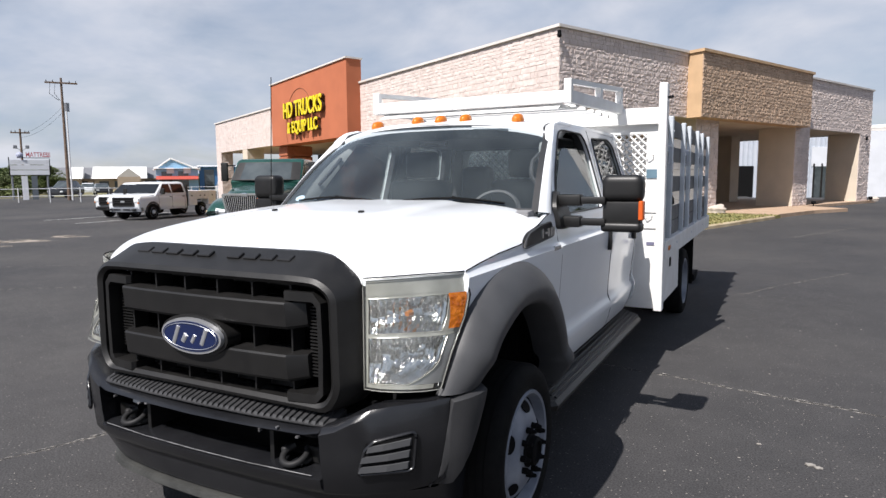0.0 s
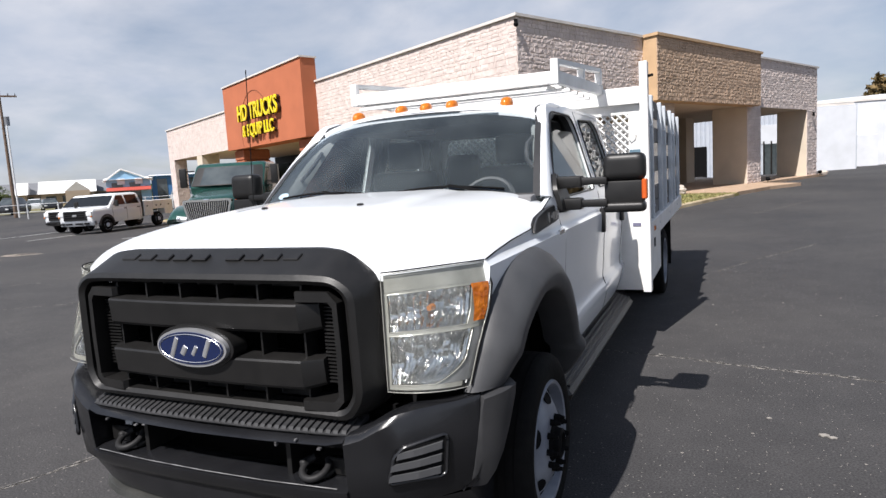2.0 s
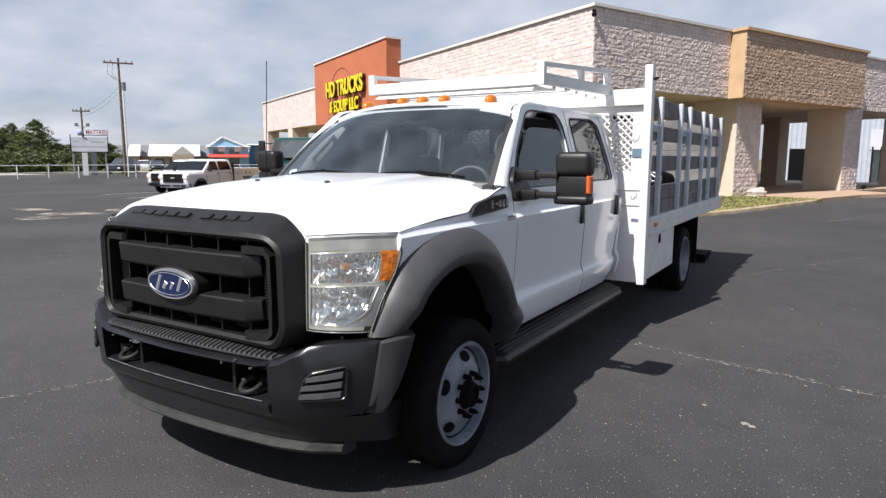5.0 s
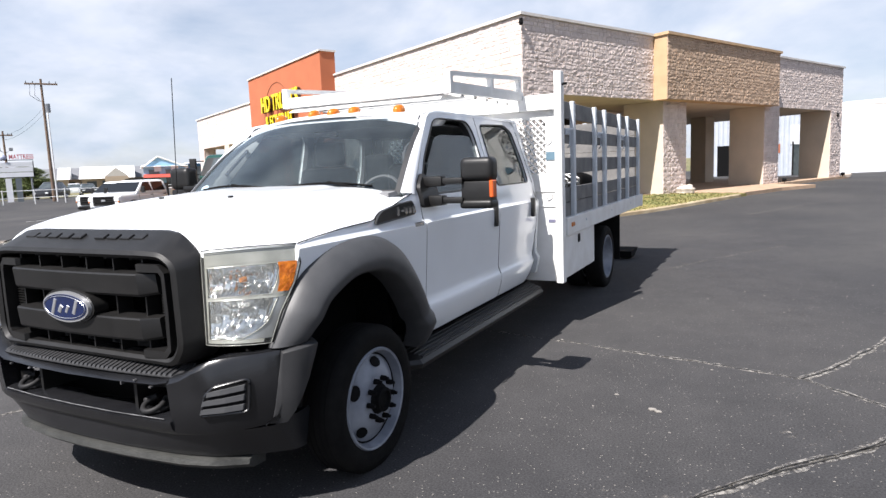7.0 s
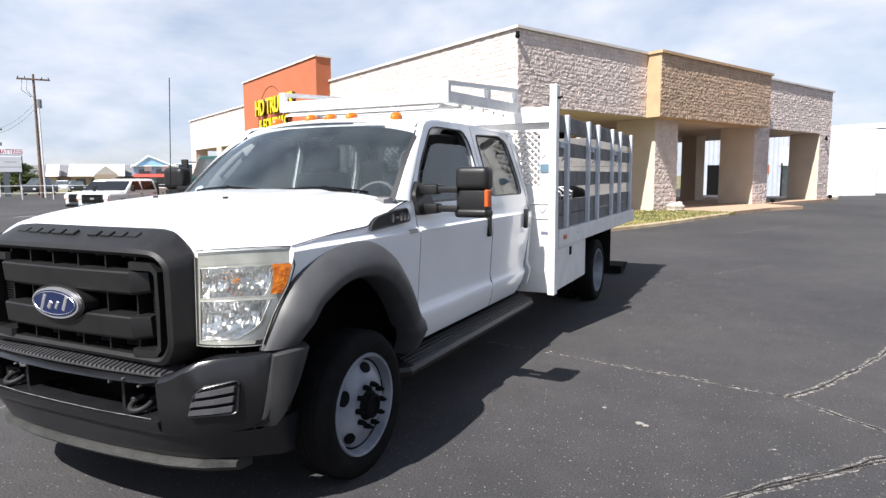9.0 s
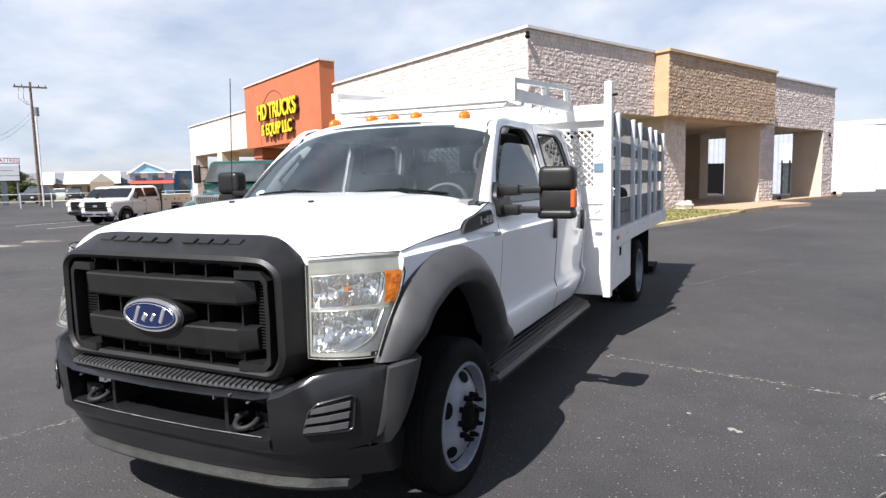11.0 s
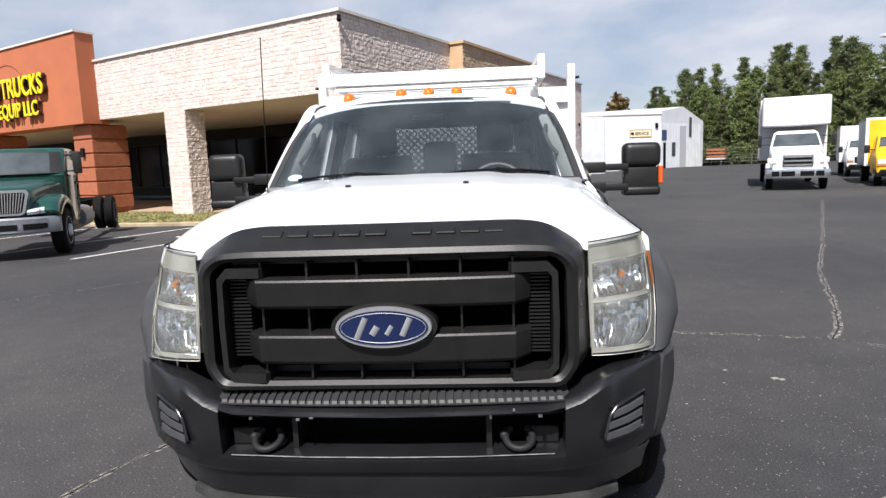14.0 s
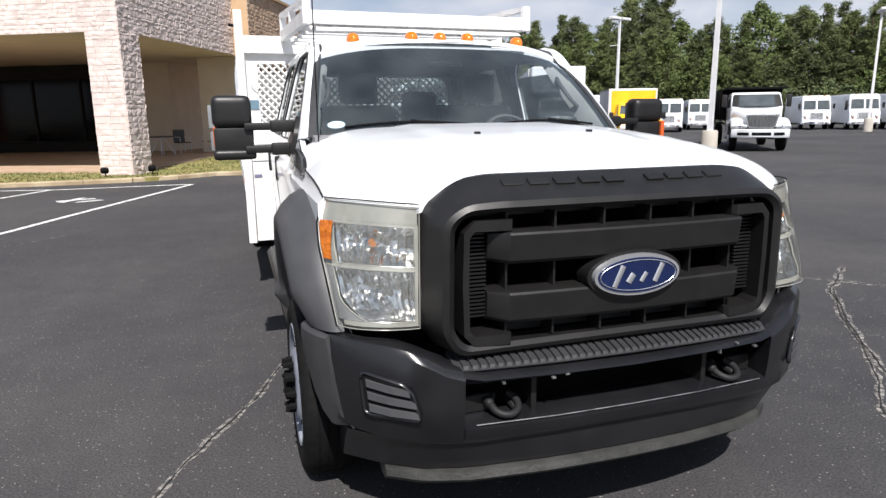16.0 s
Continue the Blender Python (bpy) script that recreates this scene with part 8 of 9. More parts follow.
def step_van(m):
    th = thing("step_van", "white walk-in step van with split windshield", "van", m, "row of step vans")
    bm = bmesh.new(); tower(bm, [(0.5, 1.02, -0.1, 6.2), (1.25, 1.04, -0.02, 6.2), (1.4, 1.04, 0.12, 6.2), (2.45, 1.02, 0.42, 6.2), (2.62, 0.92, 0.55, 6.1)], 0.14); part("body", bm, M_METALWHITE, th, "white van body", 40)
    for s in (1, -1):
        bm = bmesh.new(); plate(bm, (min(s * 0.06, s * 0.92), 0.15, 1.55), (max(s * 0.06, s * 0.92), 0.15, 1.55), (max(s * 0.06, s * 0.88), 0.345, 2.25), (min(s * 0.06, s * 0.88), 0.345, 2.25)); part("windshield", bm, M_CARGLASS, th, "dark split windshield")
        bm = bmesh.new(); plate(bm, (s * 1.045, 0.5, 1.45), (s * 1.045, 1.25, 1.45), (s * 1.03, 1.25, 2.2), (s * 1.03, 0.62, 2.2), 0.012 * s); part("side_window", bm, M_CARGLASS, th)
        bm = bmesh.new(); rod(bm, (s * 0.78, -0.03, 1.08), (s * 0.78, -0.13, 1.08), 0.11, 14); part("headlamp", bm, M_LAMPF, th)
        bm = bmesh.new(); box(bm, s * 0.78 - 0.06, s * 0.78 + 0.06, -0.12, -0.05, 0.86, 0.92); part("turn_signal", bm, M_AMBER, th)
        bm = bmesh.new(); box(bm, s * 1.22 - 0.08, s * 1.22 + 0.08, 0.2, 0.28, 1.6, 2.0, bevel=0.02); rod(bm, (s * 1.0, 0.25, 1.8), (s * 1.2, 0.25, 1.8), 0.015, 5); part("door_mirror", bm, M_BLACK, th)
        far_wheel(th, s * 0.88, 0.85, 0.38); far_wheel(th, s * 0.9, 4.7, 0.38, 0.3, True)
        bm = bmesh.new(); rod(bm, (s * 0.55, 0.5, 2.6), (s * 0.55, 0.5, 2.66), 0.05, 8); part("clearance_lamp", bm, M_AMBER, th)
    bm = bmesh.new(); box(bm, -0.48, 0.48, -0.12, 0.0, 0.82, 1.3, bevel=0.02); g = part("grille", bm, M_METALWHITE, th)
    for k in range(5):
        bm = bmesh.new(); box(bm, -0.42, 0.42, -0.13, -0.11, 0.88 + k * 0.085, 0.92 + k * 0.085); part("slot", bm, M_DARK, g)
    far_bumper(th, 1.04, 0.42, 0.62, M_METALWHITE, -0.2)
    return th


sv = step_van(place(42.3, 37.6, (0.56, 0.83)))
for x, y in ((31.6, 41.6), (43.4, 34.4), (37.6, 45.2), (44.6, 31.0), (46.0, 27.4), (40.6, 40.9)):
    copy_thing(sv, place(x, y, (0.62, 0.78) if x < 33 else (0.56, 0.83)))

# dump truck beside the lamp post
du = thing("dump_truck", "white conventional dump truck with black steel body", "dump truck", place(18.1, 18.1, (0.575, 0.818)))
conventional(du, M_WHITE, M_METALWHITE)
bm = bmesh.new(); tower(bm, [(1.2, 1.1, 3.2, 7.4), (2.5, 1.18, 3.1, 7.5)], 0.05); part("dump_body", bm, M_DARK, du, "black steel dump body")
bm = bmesh.new(); box(bm, -1.16, 1.16, 1.9, 3.15, 2.44, 2.52, bevel=0.01); box(bm, -1.16, 1.16, 3.06, 3.16, 1.2, 2.5); part("cab_shield", bm, M_DARK, du, "black cab shield")
for s in (1, -1):
    far_wheel(du, s * 0.95, 5.8, 0.48, 0.3, True)
    for k in range(5):
        bm = bmesh.new(); box(bm, s * 1.14 - 0.04, s * 1.14 + 0.04, 3.5 + k * 0.85, 3.6 + k * 0.85, 1.2, 2.5); part("body_rib", bm, M_DARK, du)
part("chassis", boxes((-0.45, 0.45, 0.6, 7.2, 0.7, 1.15)), M_DARK, du)

# flatbed far off, with rust-red stakes
fb = thing("flatbed_trailer", "pale flatbed with rust-red stake sides, far off", "flatbed", place(31.6, 88.0, (0.5, 0.86)))
part("deck", boxes((-1.2, 1.2, 0, 6, 0.7, 0.9)), M_METALWHITE, fb)
for s in (1, -1):
    for k in range(3):
        bm = bmesh.new(); box(bm, s * 1.15 - 0.03, s * 1.15 + 0.03, 0.1, 5.9, 1.0 + k * 0.45, 1.25 + k * 0.45); part("stake_board", bm, M_BRICKRED, fb)
    far_wheel(fb, s * 0.95, 0.9, 0.4); far_wheel(fb, s * 0.95, 4.8, 0.4)
for k in range(3):
    bm = bmesh.new(); box(bm, -1.15, 1.15, 0.05, 0.1, 1.0 + k * 0.45, 1.25 + k * 0.45); part("stake_board", bm, M_BRICKRED, fb)

# ---- lamp posts ----
M_POLE = material("white_pole_paint", (0.66, 0.67, 0.68), 0.4, scale=2)
def lamp_post(x, y, h, heading):
    z = gz(x, y)
    th = thing("street_lamp", "white square lamp post with twin heads on a concrete base", "lamp post", Matrix.Translation((x, y, z)) @ Matrix.Rotation(heading, 4, "Z"), "car park lamp posts")
    part("base", lathe(bmesh.new(), [(-0.1, 0.30), (0.85, 0.28), (0.90, 0.25), (0.9, 0.01)], 20, axis="z"), M_CONC, th, "stained concrete base", 40)
    bm = bmesh.new(); loft(bm, [[(sx * r, sy * r, zz) for sx, sy in ((-1, -1), (1, -1), (1, 1), (-1, 1))] for zz, r in ((0.9, 0.085), (h, 0.06))]); part("pole", bm, M_POLE, th, "white square pole")
    for s in (1, -1):
        bm = bmesh.new(); box(bm, min(s * 0.08, s * 0.95), max(s * 0.08, s * 0.95), -0.2, 0.2, h - 0.10, h + 0.08, bevel=0.03); part("lamp_head", bm, M_POLE, th, "white shoebox lamp head")
    bm = bmesh.new(); rod(bm, (0, 0, h * 0.78), (-0.8, 0.1, h * 0.77), 0.02, 6); part("bracket_arm", bm, M_POLE, th)
    return th


lamp_post(15.4, 17.75, 7.6, 0.5)
lamp_post(24.3, 37.8, 7.9, 0.3)
lamp_post(40.0, 31.3, 7.9, 0.8)

# ---- white service building ----
sb = thing("service_building", "white metal-clad service building with low gable roof", "building")
A0, A1, A2 = Vector((22.0, 79.4)), Vector((7.0, 76.6)), Vector((29.5, 86.8))
P0, PL, PR = A0, A1, A2
PB = PL + (PR - P0)
bm = bmesh.new()
z0, ze, zp = -0.6, 6.75, 7.4
mid = (P0 + PR) / 2; midb = (PL + PB) / 2
vlo = [bm.verts.new((p.x, p.y, z0)) for p in (P0, PR, PB, PL)]
vhi = [bm.verts.new((p.x, p.y, z)) for p, z in ((P0, ze), (PR, 5.6), (PB, 5.6), (PL, 6.3))]
pk = [bm.verts.new((mid.x, mid.y, zp)), bm.verts.new((midb.x, midb.y, 6.9))]
bm.faces.new((vlo[0], vlo[1], vhi[1], pk[0], vhi[0])); bm.faces.new((vlo[1], vlo[2], vhi[2], vhi[1])); bm.faces.new((vlo[2], vlo[3], vhi[3], pk[1], vhi[2])); bm.faces.new((vlo[3], vlo[0], vhi[0], vhi[3])); bm.faces.new(vlo[::-1])
bm.faces.new((vhi[0], pk[0], pk[1], vhi[3])); bm.faces.new((pk[0], vhi[1], vhi[2], pk[1]))
part("wall", bm, M_METALWHITE, sb, "white ribbed metal wall")
dl = (PL - P0).normalized(); nl = Vector((-dl.y, dl.x)); nl = nl if nl.y < 0 else -nl
dr = (PR - P0).normalized(); nr = Vector((dr.y, -dr.x)); nr = nr if nr.x > 0 else -nr
def onwall(d, n, a0, a1, z0, z1, mat, name, label="", th=0.06):
    bm = bmesh.new()
    q = [P0 + d * a0, P0 + d * a1]
    plate(bm, (q[0].x, q[0].y, z0), (q[1].x, q[1].y, z0), (q[1].x, q[1].y, z1), (q[0].x, q[0].y, z1), th if (Vector((d.x, d.y, 0)).cross(UP)).dot(Vector((n.x, n.y, 0))) > 0 else -th)
    return part(name, bm, mat, sb, label)


onwall(dl, nl, 1.8, 3.05, 0.55, 2.55, M_CARGLASS, "window", "dark square window")
M_SIGNRIM = material("tan_sign_rim", (0.45, 0.28, 0.10), 0.5)
sgn = onwall(dl, nl, 1.27, 4.0, 3.70, 4.52, material("cream_sign", (0.78, 0.73, 0.56), 0.5), "sign_board", "cream sign with dark lettering")
for a0, a1, b0, b1 in ((1.22, 4.05, 3.64, 3.73), (1.22, 4.05, 4.49, 4.58), (1.22, 1.31, 3.73, 4.49), (3.96, 4.05, 3.73, 4.49)):
    onwall(dl, nl, a0, a1, b0, b1, M_SIGNRIM, "sign_rim", "tan sign rim", 0.09)
xd = Vector((-dl.x, -dl.y, 0)); nz3 = Vector((nl.x, nl.y, 0))
mm = Matrix(((xd.x, 0, nz3.x, 0), (xd.y, 0, nz3.y, 0), (0, 1, 0, 0), (0, 0, 0, 1)))
c = P0 + dl * 2.5 + nl * 0.09
lettering("SERVICE", 0.55, 1.75, 0.03, material("sign_brown", (0.16, 0.08, 0.02), 0.6), Matrix.Translation((c.x, c.y, 3.90)) @ mm, sgn, "lettering", "dark raised letters")
c = P0 + dl * 3.72 + nl * 0.07
bm = bmesh.new(); box(bm, c.x - 0.18, c.x + 0.18, c.y - 0.05, c.y + 0.02, 3.95, 4.25); part("sign_emblem", bm, M_DARK, sgn)
onwall(dl, nl, 0.45, 0.75, 4.7, 5.3, M_DARK, "wall_lamp", "small dark wall lamp", 0.2)
onwall(dl, nl, -0.05, 15.2, 6.35, 6.6, M_CAP, "eave_gutter", "pale eave gutter", 0.12)
for k in range(40):
    onwall(dl, nl, 0.1 + k * 0.38, 0.14 + k * 0.38, -0.5, 6.2, M_METALWHITE, "wall_rib", "", 0.03)
for k in range(26):
    onwall(dr, nr, 0.1 + k * 0.38, 0.14 + k * 0.38, -0.5, 5.3, M_METALWHITE, "wall_rib", "", 0.03)
onwall(dr, nr, 0.5, 1.1, -0.3, 2.9, M_DARK, "door", "dark narrow door")
onwall(dr, nr, 2.6, 3.4, 1.2, 2.9, M_CARGLASS, "window", "small dark window")
onwall(dr, nr, 4.4, 6.0, -0.3, 5.0, material("grey_roll_door", (0.45, 0.47, 0.5), 0.5), "roll_door", "grey roll-up door")
onwall(dr, nr, 6.8, 7.4, 3.6, 6.1, M_CARGLASS, "window", "tall narrow dark window")
onwall(dr, nr, 0.15, 1.25, 3.2, 4.45, material("blue_notice", (0.05, 0.08, 0.16), 0.5), "notice_board", "dark blue notice board")
# lean-to at its side
bm = bmesh.new()
q = [P0 + dl * 6.6 + nl * 0.02, P0 + dl * 15.0 + nl * 0.02]
e = [p + nl * 3.0 for p in q]
vs = [bm.verts.new((p.x, p.y, z)) for p, z in ((q[0], -0.6), (q[1], -0.6), (e[1], -0.6), (e[0], -0.6), (q[0], 3.1), (q[1], 3.1), (e[1], 2.8), (e[0], 2.8))]
for f in ((0, 1, 5, 4), (1, 2, 6, 5), (2, 3, 7, 6), (3, 0, 4, 7), (4, 5, 6, 7)):
    bm.faces.new([vs[i] for i in f])
part("lean_to", bm, M_METALWHITE, sb, "white lean-to annex")
# corrugated building behind the canopy
cb = thing("metal_shed", "white corrugated metal shed behind the canopy", "building")
CP, CQ = Vector((-3.0, 60.5)), Vector((12.5, 66.0))
cd = (CQ - CP).normalized(); cn = Vector((cd.y, -cd.x))
bm = bmesh.new()
pts = []
k = 0.0
while k < (CQ - CP).length:
    for off, o in ((0.0, 0.0), (0.12, 0.0), (0.16, 0.05), (0.28, 0.05), (0.32, 0.0)):
        p = CP + cd * (k + off) + cn * o
        pts.append(p)
    k += 0.4
loft(bm, [[(p.x, p.y, z) for p in pts] for z in (-0.8, 5.4)], closed=False)
# white metal darkened to blue-grey: the wall's shade is in the colour
M_SHED = material("shaded_white_metal", (0.40, 0.44, 0.50), 0.45, color2=(0.46, 0.49, 0.54), scale=2)
part("corrugated_wall", bm, M_SHED, cb, "white corrugated wall, its shade put into a blue-grey colour")
def shed_plate(name, a0, a1, z0, z1, mat, label="", o=0.075, th=-0.05):
    q0, q1 = CP + cd * a0 + cn * o, CP + cd * a1 + cn * o
    b = bmesh.new(); plate(b, (q0.x, q0.y, z0), (q1.x, q1.y, z0), (q1.x, q1.y, z1), (q0.x, q0.y, z1), th)
    return part(name, b, mat, cb, label)
shed_plate("sign_plate", 6.95, 7.55, 1.7, 2.5, M_BRICKRED, "small dark red sign plate")
shed_plate("end_wall", 11.2, 16.6, -0.8, 5.35, M_METALWHITE, "plain white end wall")
shed_plate("door_header", 8.4, 10.8, 2.4, 4.1, M_METALWHITE, "white panel over the door")
bm = bmesh.new(); a, b2 = CP - cn * 8, CQ - cn * 8
loft(bm, [[(CP.x, CP.y, z), (CQ.x, CQ.y, z), (b2.x, b2.y, z), (a.x, a.y, z)] for z in (5.4, 5.6)]); part("roof", bm, M_CAP, cb)
bm = bmesh.new(); q = [CP + cd * 2.2 + cn * 0.06, CP + cd * 3.6 + cn * 0.06]; plate(bm, (q[0].x, q[0].y, -0.6), (q[1].x, q[1].y, -0.6), (q[1].x, q[1].y, 2.5), (q[0].x, q[0].y, 2.5), -0.04); part("doorway", bm, M_DARK, cb, "dark open doorway")
q = [CP + cd * 8.6 + cn * 0.06, CP + cd * 10.6 + cn * 0.06]
bm = bmesh.new(); plate(bm, (q[0].x, q[0].y, -0.6), (q[1].x, q[1].y, -0.6), (q[1].x, q[1].y, 2.6), (q[0].x, q[0].y, 2.6), -0.05); gd = part("glass_door", bm, M_CARGLASS, cb, "dark-framed glass door")
for t in (0, 0.33, 0.66, 1.0):
    p = q[0] + (q[1] - q[0]) * t + cn * 0.06
    bm = bmesh.new(); box(bm, p.x - 0.06, p.x + 0.06, p.y - 0.06, p.y + 0.06, -0.6, 2.65); part("door_frame", bm, M_BRONZE, gd)

# ---- far left: street, poles, signs, shops ----
M_WOODPOLE = material("creosoted_pole", (0.10, 0.07, 0.05), 0.9, color2=(0.16, 0.11, 0.08), scale=4, bump=0.3)
def gpole(x, y, h, arm, heading, white=False):
    z = gz(x, y) - 0.3
    th = thing("utility_pole", "tall weathered wooden utility pole with crossarm", "utility pole", Matrix.Translation((x, y, z)) @ Matrix.Rotation(heading, 4, "Z"))
    bm = bmesh.new(); rod(bm, (0, 0, 0), (0, 0, h + 0.3), 0.17, 10, 0.10); part("pole", bm, M_WOODPOLE, th)
    bm = bmesh.new(); box(bm, -arm, arm, -0.16, -0.04, h - 0.25, h - 0.10, bevel=0.01); part("crossarm", bm, M_WOODPOLE, th, "wooden crossarm")
    for x2 in (-arm * 0.9, -arm * 0.5, arm * 0.5, arm * 0.9):
        bm = bmesh.new(); rod(bm, (x2, -0.1, h - 0.12), (x2, -0.1, h + 0.08), 0.05, 6, 0.03); part("insulator", bm, M_DARK, th)
    return th


p1 = gpole(-57.9, 36.0, 11.4, 1.33, math.atan2(2.24, 1.42))
bm = bmesh.new(); rod(bm, (0.32, -0.1, 8.6), (0.32, -0.1, 9.4), 0.22, 12); part("transformer", bm, M_SILVER, p1, "grey can transformer", 40)
for dx in (-0.9, -0.5):
    bm = bmesh.new(); pipe(bm, [(dx, -0.1, 11.2), (dx - 0.1, -0.1, 10.2), (dx * 0.3, -0.1, 9.6)], 0.02, 4); part("lead", bm, M_DARK, p1)
p2 = gpole(-76.3, 42.3, 7.9, 0.95, math.atan2(1.45, 0.81))
for s in (1, -1):
    bm = bmesh.new(); rod(bm, (0, 0, 5.6), (s * 0.6, 0, 6.1), 0.03, 5); box(bm, s * 0.6 - 0.2, s * 0.6 + 0.2, -0.15, 0.15, 5.9, 6.3, bevel=0.05); part("floodlight", bm, M_SILVER, p2)
wp = thing("guard_pole", "slender white pole beside the utility pole", "pole", Matrix.Translation((-57.5, 36.06, gz(-57.5, 36.06) - 0.3)))
bm = bmesh.new(); rod(bm, (0, 0, 0), (0, 0, 8.6), 0.07, 8); part("pole", bm, M_POLE, wp)
# overhead wires
for k, (a, b) in enumerate((((-57.9, 36.0, 8.2), (-76.3, 42.3, 6.8)), ((-57.9, 36.0, 8.7), (-76.3, 42.3, 7.3)))):
    a, b = Vector(a), Vector(b)
    bm = bmesh.new()
    pipe(bm, [a + (b - a) * t - UP * 1.6 * 4 * t * (1 - t) * min(1, (b - a).length / 60) for t in [i / 16 for i in range(17)]], 0.012, 4)
    tagged(part("overhead_wire", bm, M_DARK), "thin black overhead wire between poles", "wire", "overhead wires")
# roadside sign
ms = thing("roadside_sign", "roadside sign with white letter boards on posts", "sign")
D = Vector((1.58, 2.75, 0)).normalized()
C = Vector((-62.06, 34.93, 0)); N2 = Vector((D.y, -D.x, 0)); M2 = Matrix(((D.x, 0, N2.x, 0), (D.y, 0, N2.y, 0), (0, 1, 0, 0), (0, 0, 0, 1)))
def sboard(a0, a1, z0, z1, mat, name, th=0.12, label="", n0=0.0):
    p = [C + D * a0 + N2 * n0, C + D * a1 + N2 * n0]
    bm = bmesh.new(); plate(bm, (p[0].x, p[0].y, z0), (p[1].x, p[1].y, z0), (p[1].x, p[1].y, z1), (p[0].x, p[0].y, z1), th); return part(name, bm, mat, ms, label)


for k in range(3):
    sboard(-1.6, 1.6, 2.32 + k * 0.49, 2.76 + k * 0.49, M_METALWHITE, "letter_board", 0.12, "white letter board")
sboard(-1.7, 1.7, 2.25, 2.31, M_DARK, "frame"); sboard(-1.7, -1.62, 2.31, 4.0, M_DARK, "frame"); sboard(1.62, 1.7, 2.31, 3.85, M_DARK, "frame")
for a in (-1.5, 1.4):
    bm = bmesh.new(); q = C + D * a; rod(bm, (q.x, q.y, -0.4), (q.x, q.y, 2.3), 0.09, 8); part("post", bm, M_SILVER, ms)
for a in (-0.5, 0.3):
    sboard(a - 0.25, a + 0.25, -0.4, 2.2, M_METALWHITE if a < 0 else material("dark_cabinet", (0.1, 0.12, 0.14), 0.6), "cabinet", 0.3)
lettering("MATTRESS", 0.62, 2.0, 0.06, material("red_letter", (0.45, 0.10, 0.12), 0.5), Matrix.Translation(C + D * 0.75 + N2 * 0.1 + UP * 4.05) @ M2, ms, "lettering", "red raised letters")
bm = bmesh.new(); q = C - D * 0.75; bmesh.ops.create_uvsphere(bm, u_segments=12, v_segments=8, radius=0.3, matrix=Matrix.Translation(q + UP * 4.2)); part("round_logo", bm, material("grey_blue_disc", (0.35, 0.38, 0.5), 0.5), ms, "plain round emblem")
sboard(-1.0, 1.7, 3.92, 3.98, M_DARK, "bar")
# fence along the street
fe = thing("street_fence", "low pale rail fence on posts by the street", "fence")
fl = [(-60.5, 22.0), (-58.0, 29.9), (-55.2, 34.7), (-50.0, 41.0), (-45.0, 47.5)]
fp = along(fl, 2.4)
for x, y in fp:
    bm = bmesh.new(); rod(bm, (x, y, gz(x, y) - 0.1), (x, y, gz(x, y) + 1.3), 0.05, 6); part("post", bm, M_POLE, fe)
for (x0, y0), (x1, y1) in zip(fp, fp[1:]):
    for h in (0.55, 1.2):
        bm = bmesh.new(); rod(bm, (x0, y0, gz(x0, y0) + h), (x1, y1, gz(x1, y1) + h), 0.03, 5); part("rail", bm, M_POLE, fe)


def shop(name, label, pts, z0, eave, ridge, wallm, roofm, back):
    """A long low shop: front line from pts[0] to pts[1], eaves, a ridge behind."""
    th = thing(name, label, "building")
    a, b = Vector(pts[0]), Vector(pts[1])
    d = (b - a).normalized(); n = Vector((d.y, -d.x)); n = n if n.dot(-a) > 0 else -n
    def v(p, z):
        return (p.x, p.y, z)
    bm = bmesh.new(); a2, b2 = a - n * back, b - n * back
    loft(bm, [[v(a, z), v(b, z), v(b2, z), v(a2, z)] for z in (z0, eave)]); part("wall", bm, wallm, th)
    bm = bmesh.new(); ra, rb = a - n * back / 2, b - n * back / 2
    for q, zz in ((0, 0),):
        e0, e1 = a + n * 0.8 - d * 0.5, b + n * 0.8 + d * 0.5; f0, f1 = a2 - n * 0.8 - d * 0.5, b2 - n * 0.8 + d * 0.5; r0, r1 = ra - d * 0.5, rb + d * 0.5
        loft(bm, [[v(e0, eave - 0.1), v(e1, eave - 0.1)], [v(r0, ridge), v(r1, ridge)], [v(f0, eave - 0.1), v(f1, eave - 0.1)]], closed=False)
        bm.faces.new([bm.verts.new(v(p, z)) for p, z in ((e0, eave - 0.1), (r0, ridge), (f0, eave - 0.1))]); bm.faces.new([bm.verts.new(v(p, z)) for p, z in ((e1, eave - 0.1), (r1, ridge), (f1, eave - 0.1))])
    part("roof", bm, roofm, th, "pale metal roof" if roofm is M_CAPW else "dark shingle roof")
    k = int((b - a).length / 3.2)
    for i in range(k):
        p0, p1 = a + d * (1 + i * 3.2) + n * 0.05, a + d * (3.0 + i * 3.2) + n * 0.05
        bm = bmesh.new(); plate(bm, v(p0, z0 + 0.6), v(p1, z0 + 0.6), v(p1, eave - 0.7), v(p0, eave - 0.7), 0.05); part("window", bm, M_CARGLASS, th)
    return th, a, b, d, n


M_CAPW = material("white_metal_roof", (0.78, 0.78, 0.77), 0.4, scale=0.3)
M_SHINGLE = material("grey_shingle_roof", (0.16, 0.165, 0.18), 0.85, scale=0.5)
M_TANWALL = material("tan_brick_wall", (0.36, 0.29, 0.22), 0.9, scale=0.4)
M_BLUEWALL = material("blue_metal_wall", (0.24, 0.43, 0.64), 0.5, color2=(0.28, 0.48, 0.69), scale=0.3)
EYE0 = Vector((2.1, -1.9))
def far_pt(x, y, k):
    return EYE0 + (Vector((x, y)) - EYE0) * k


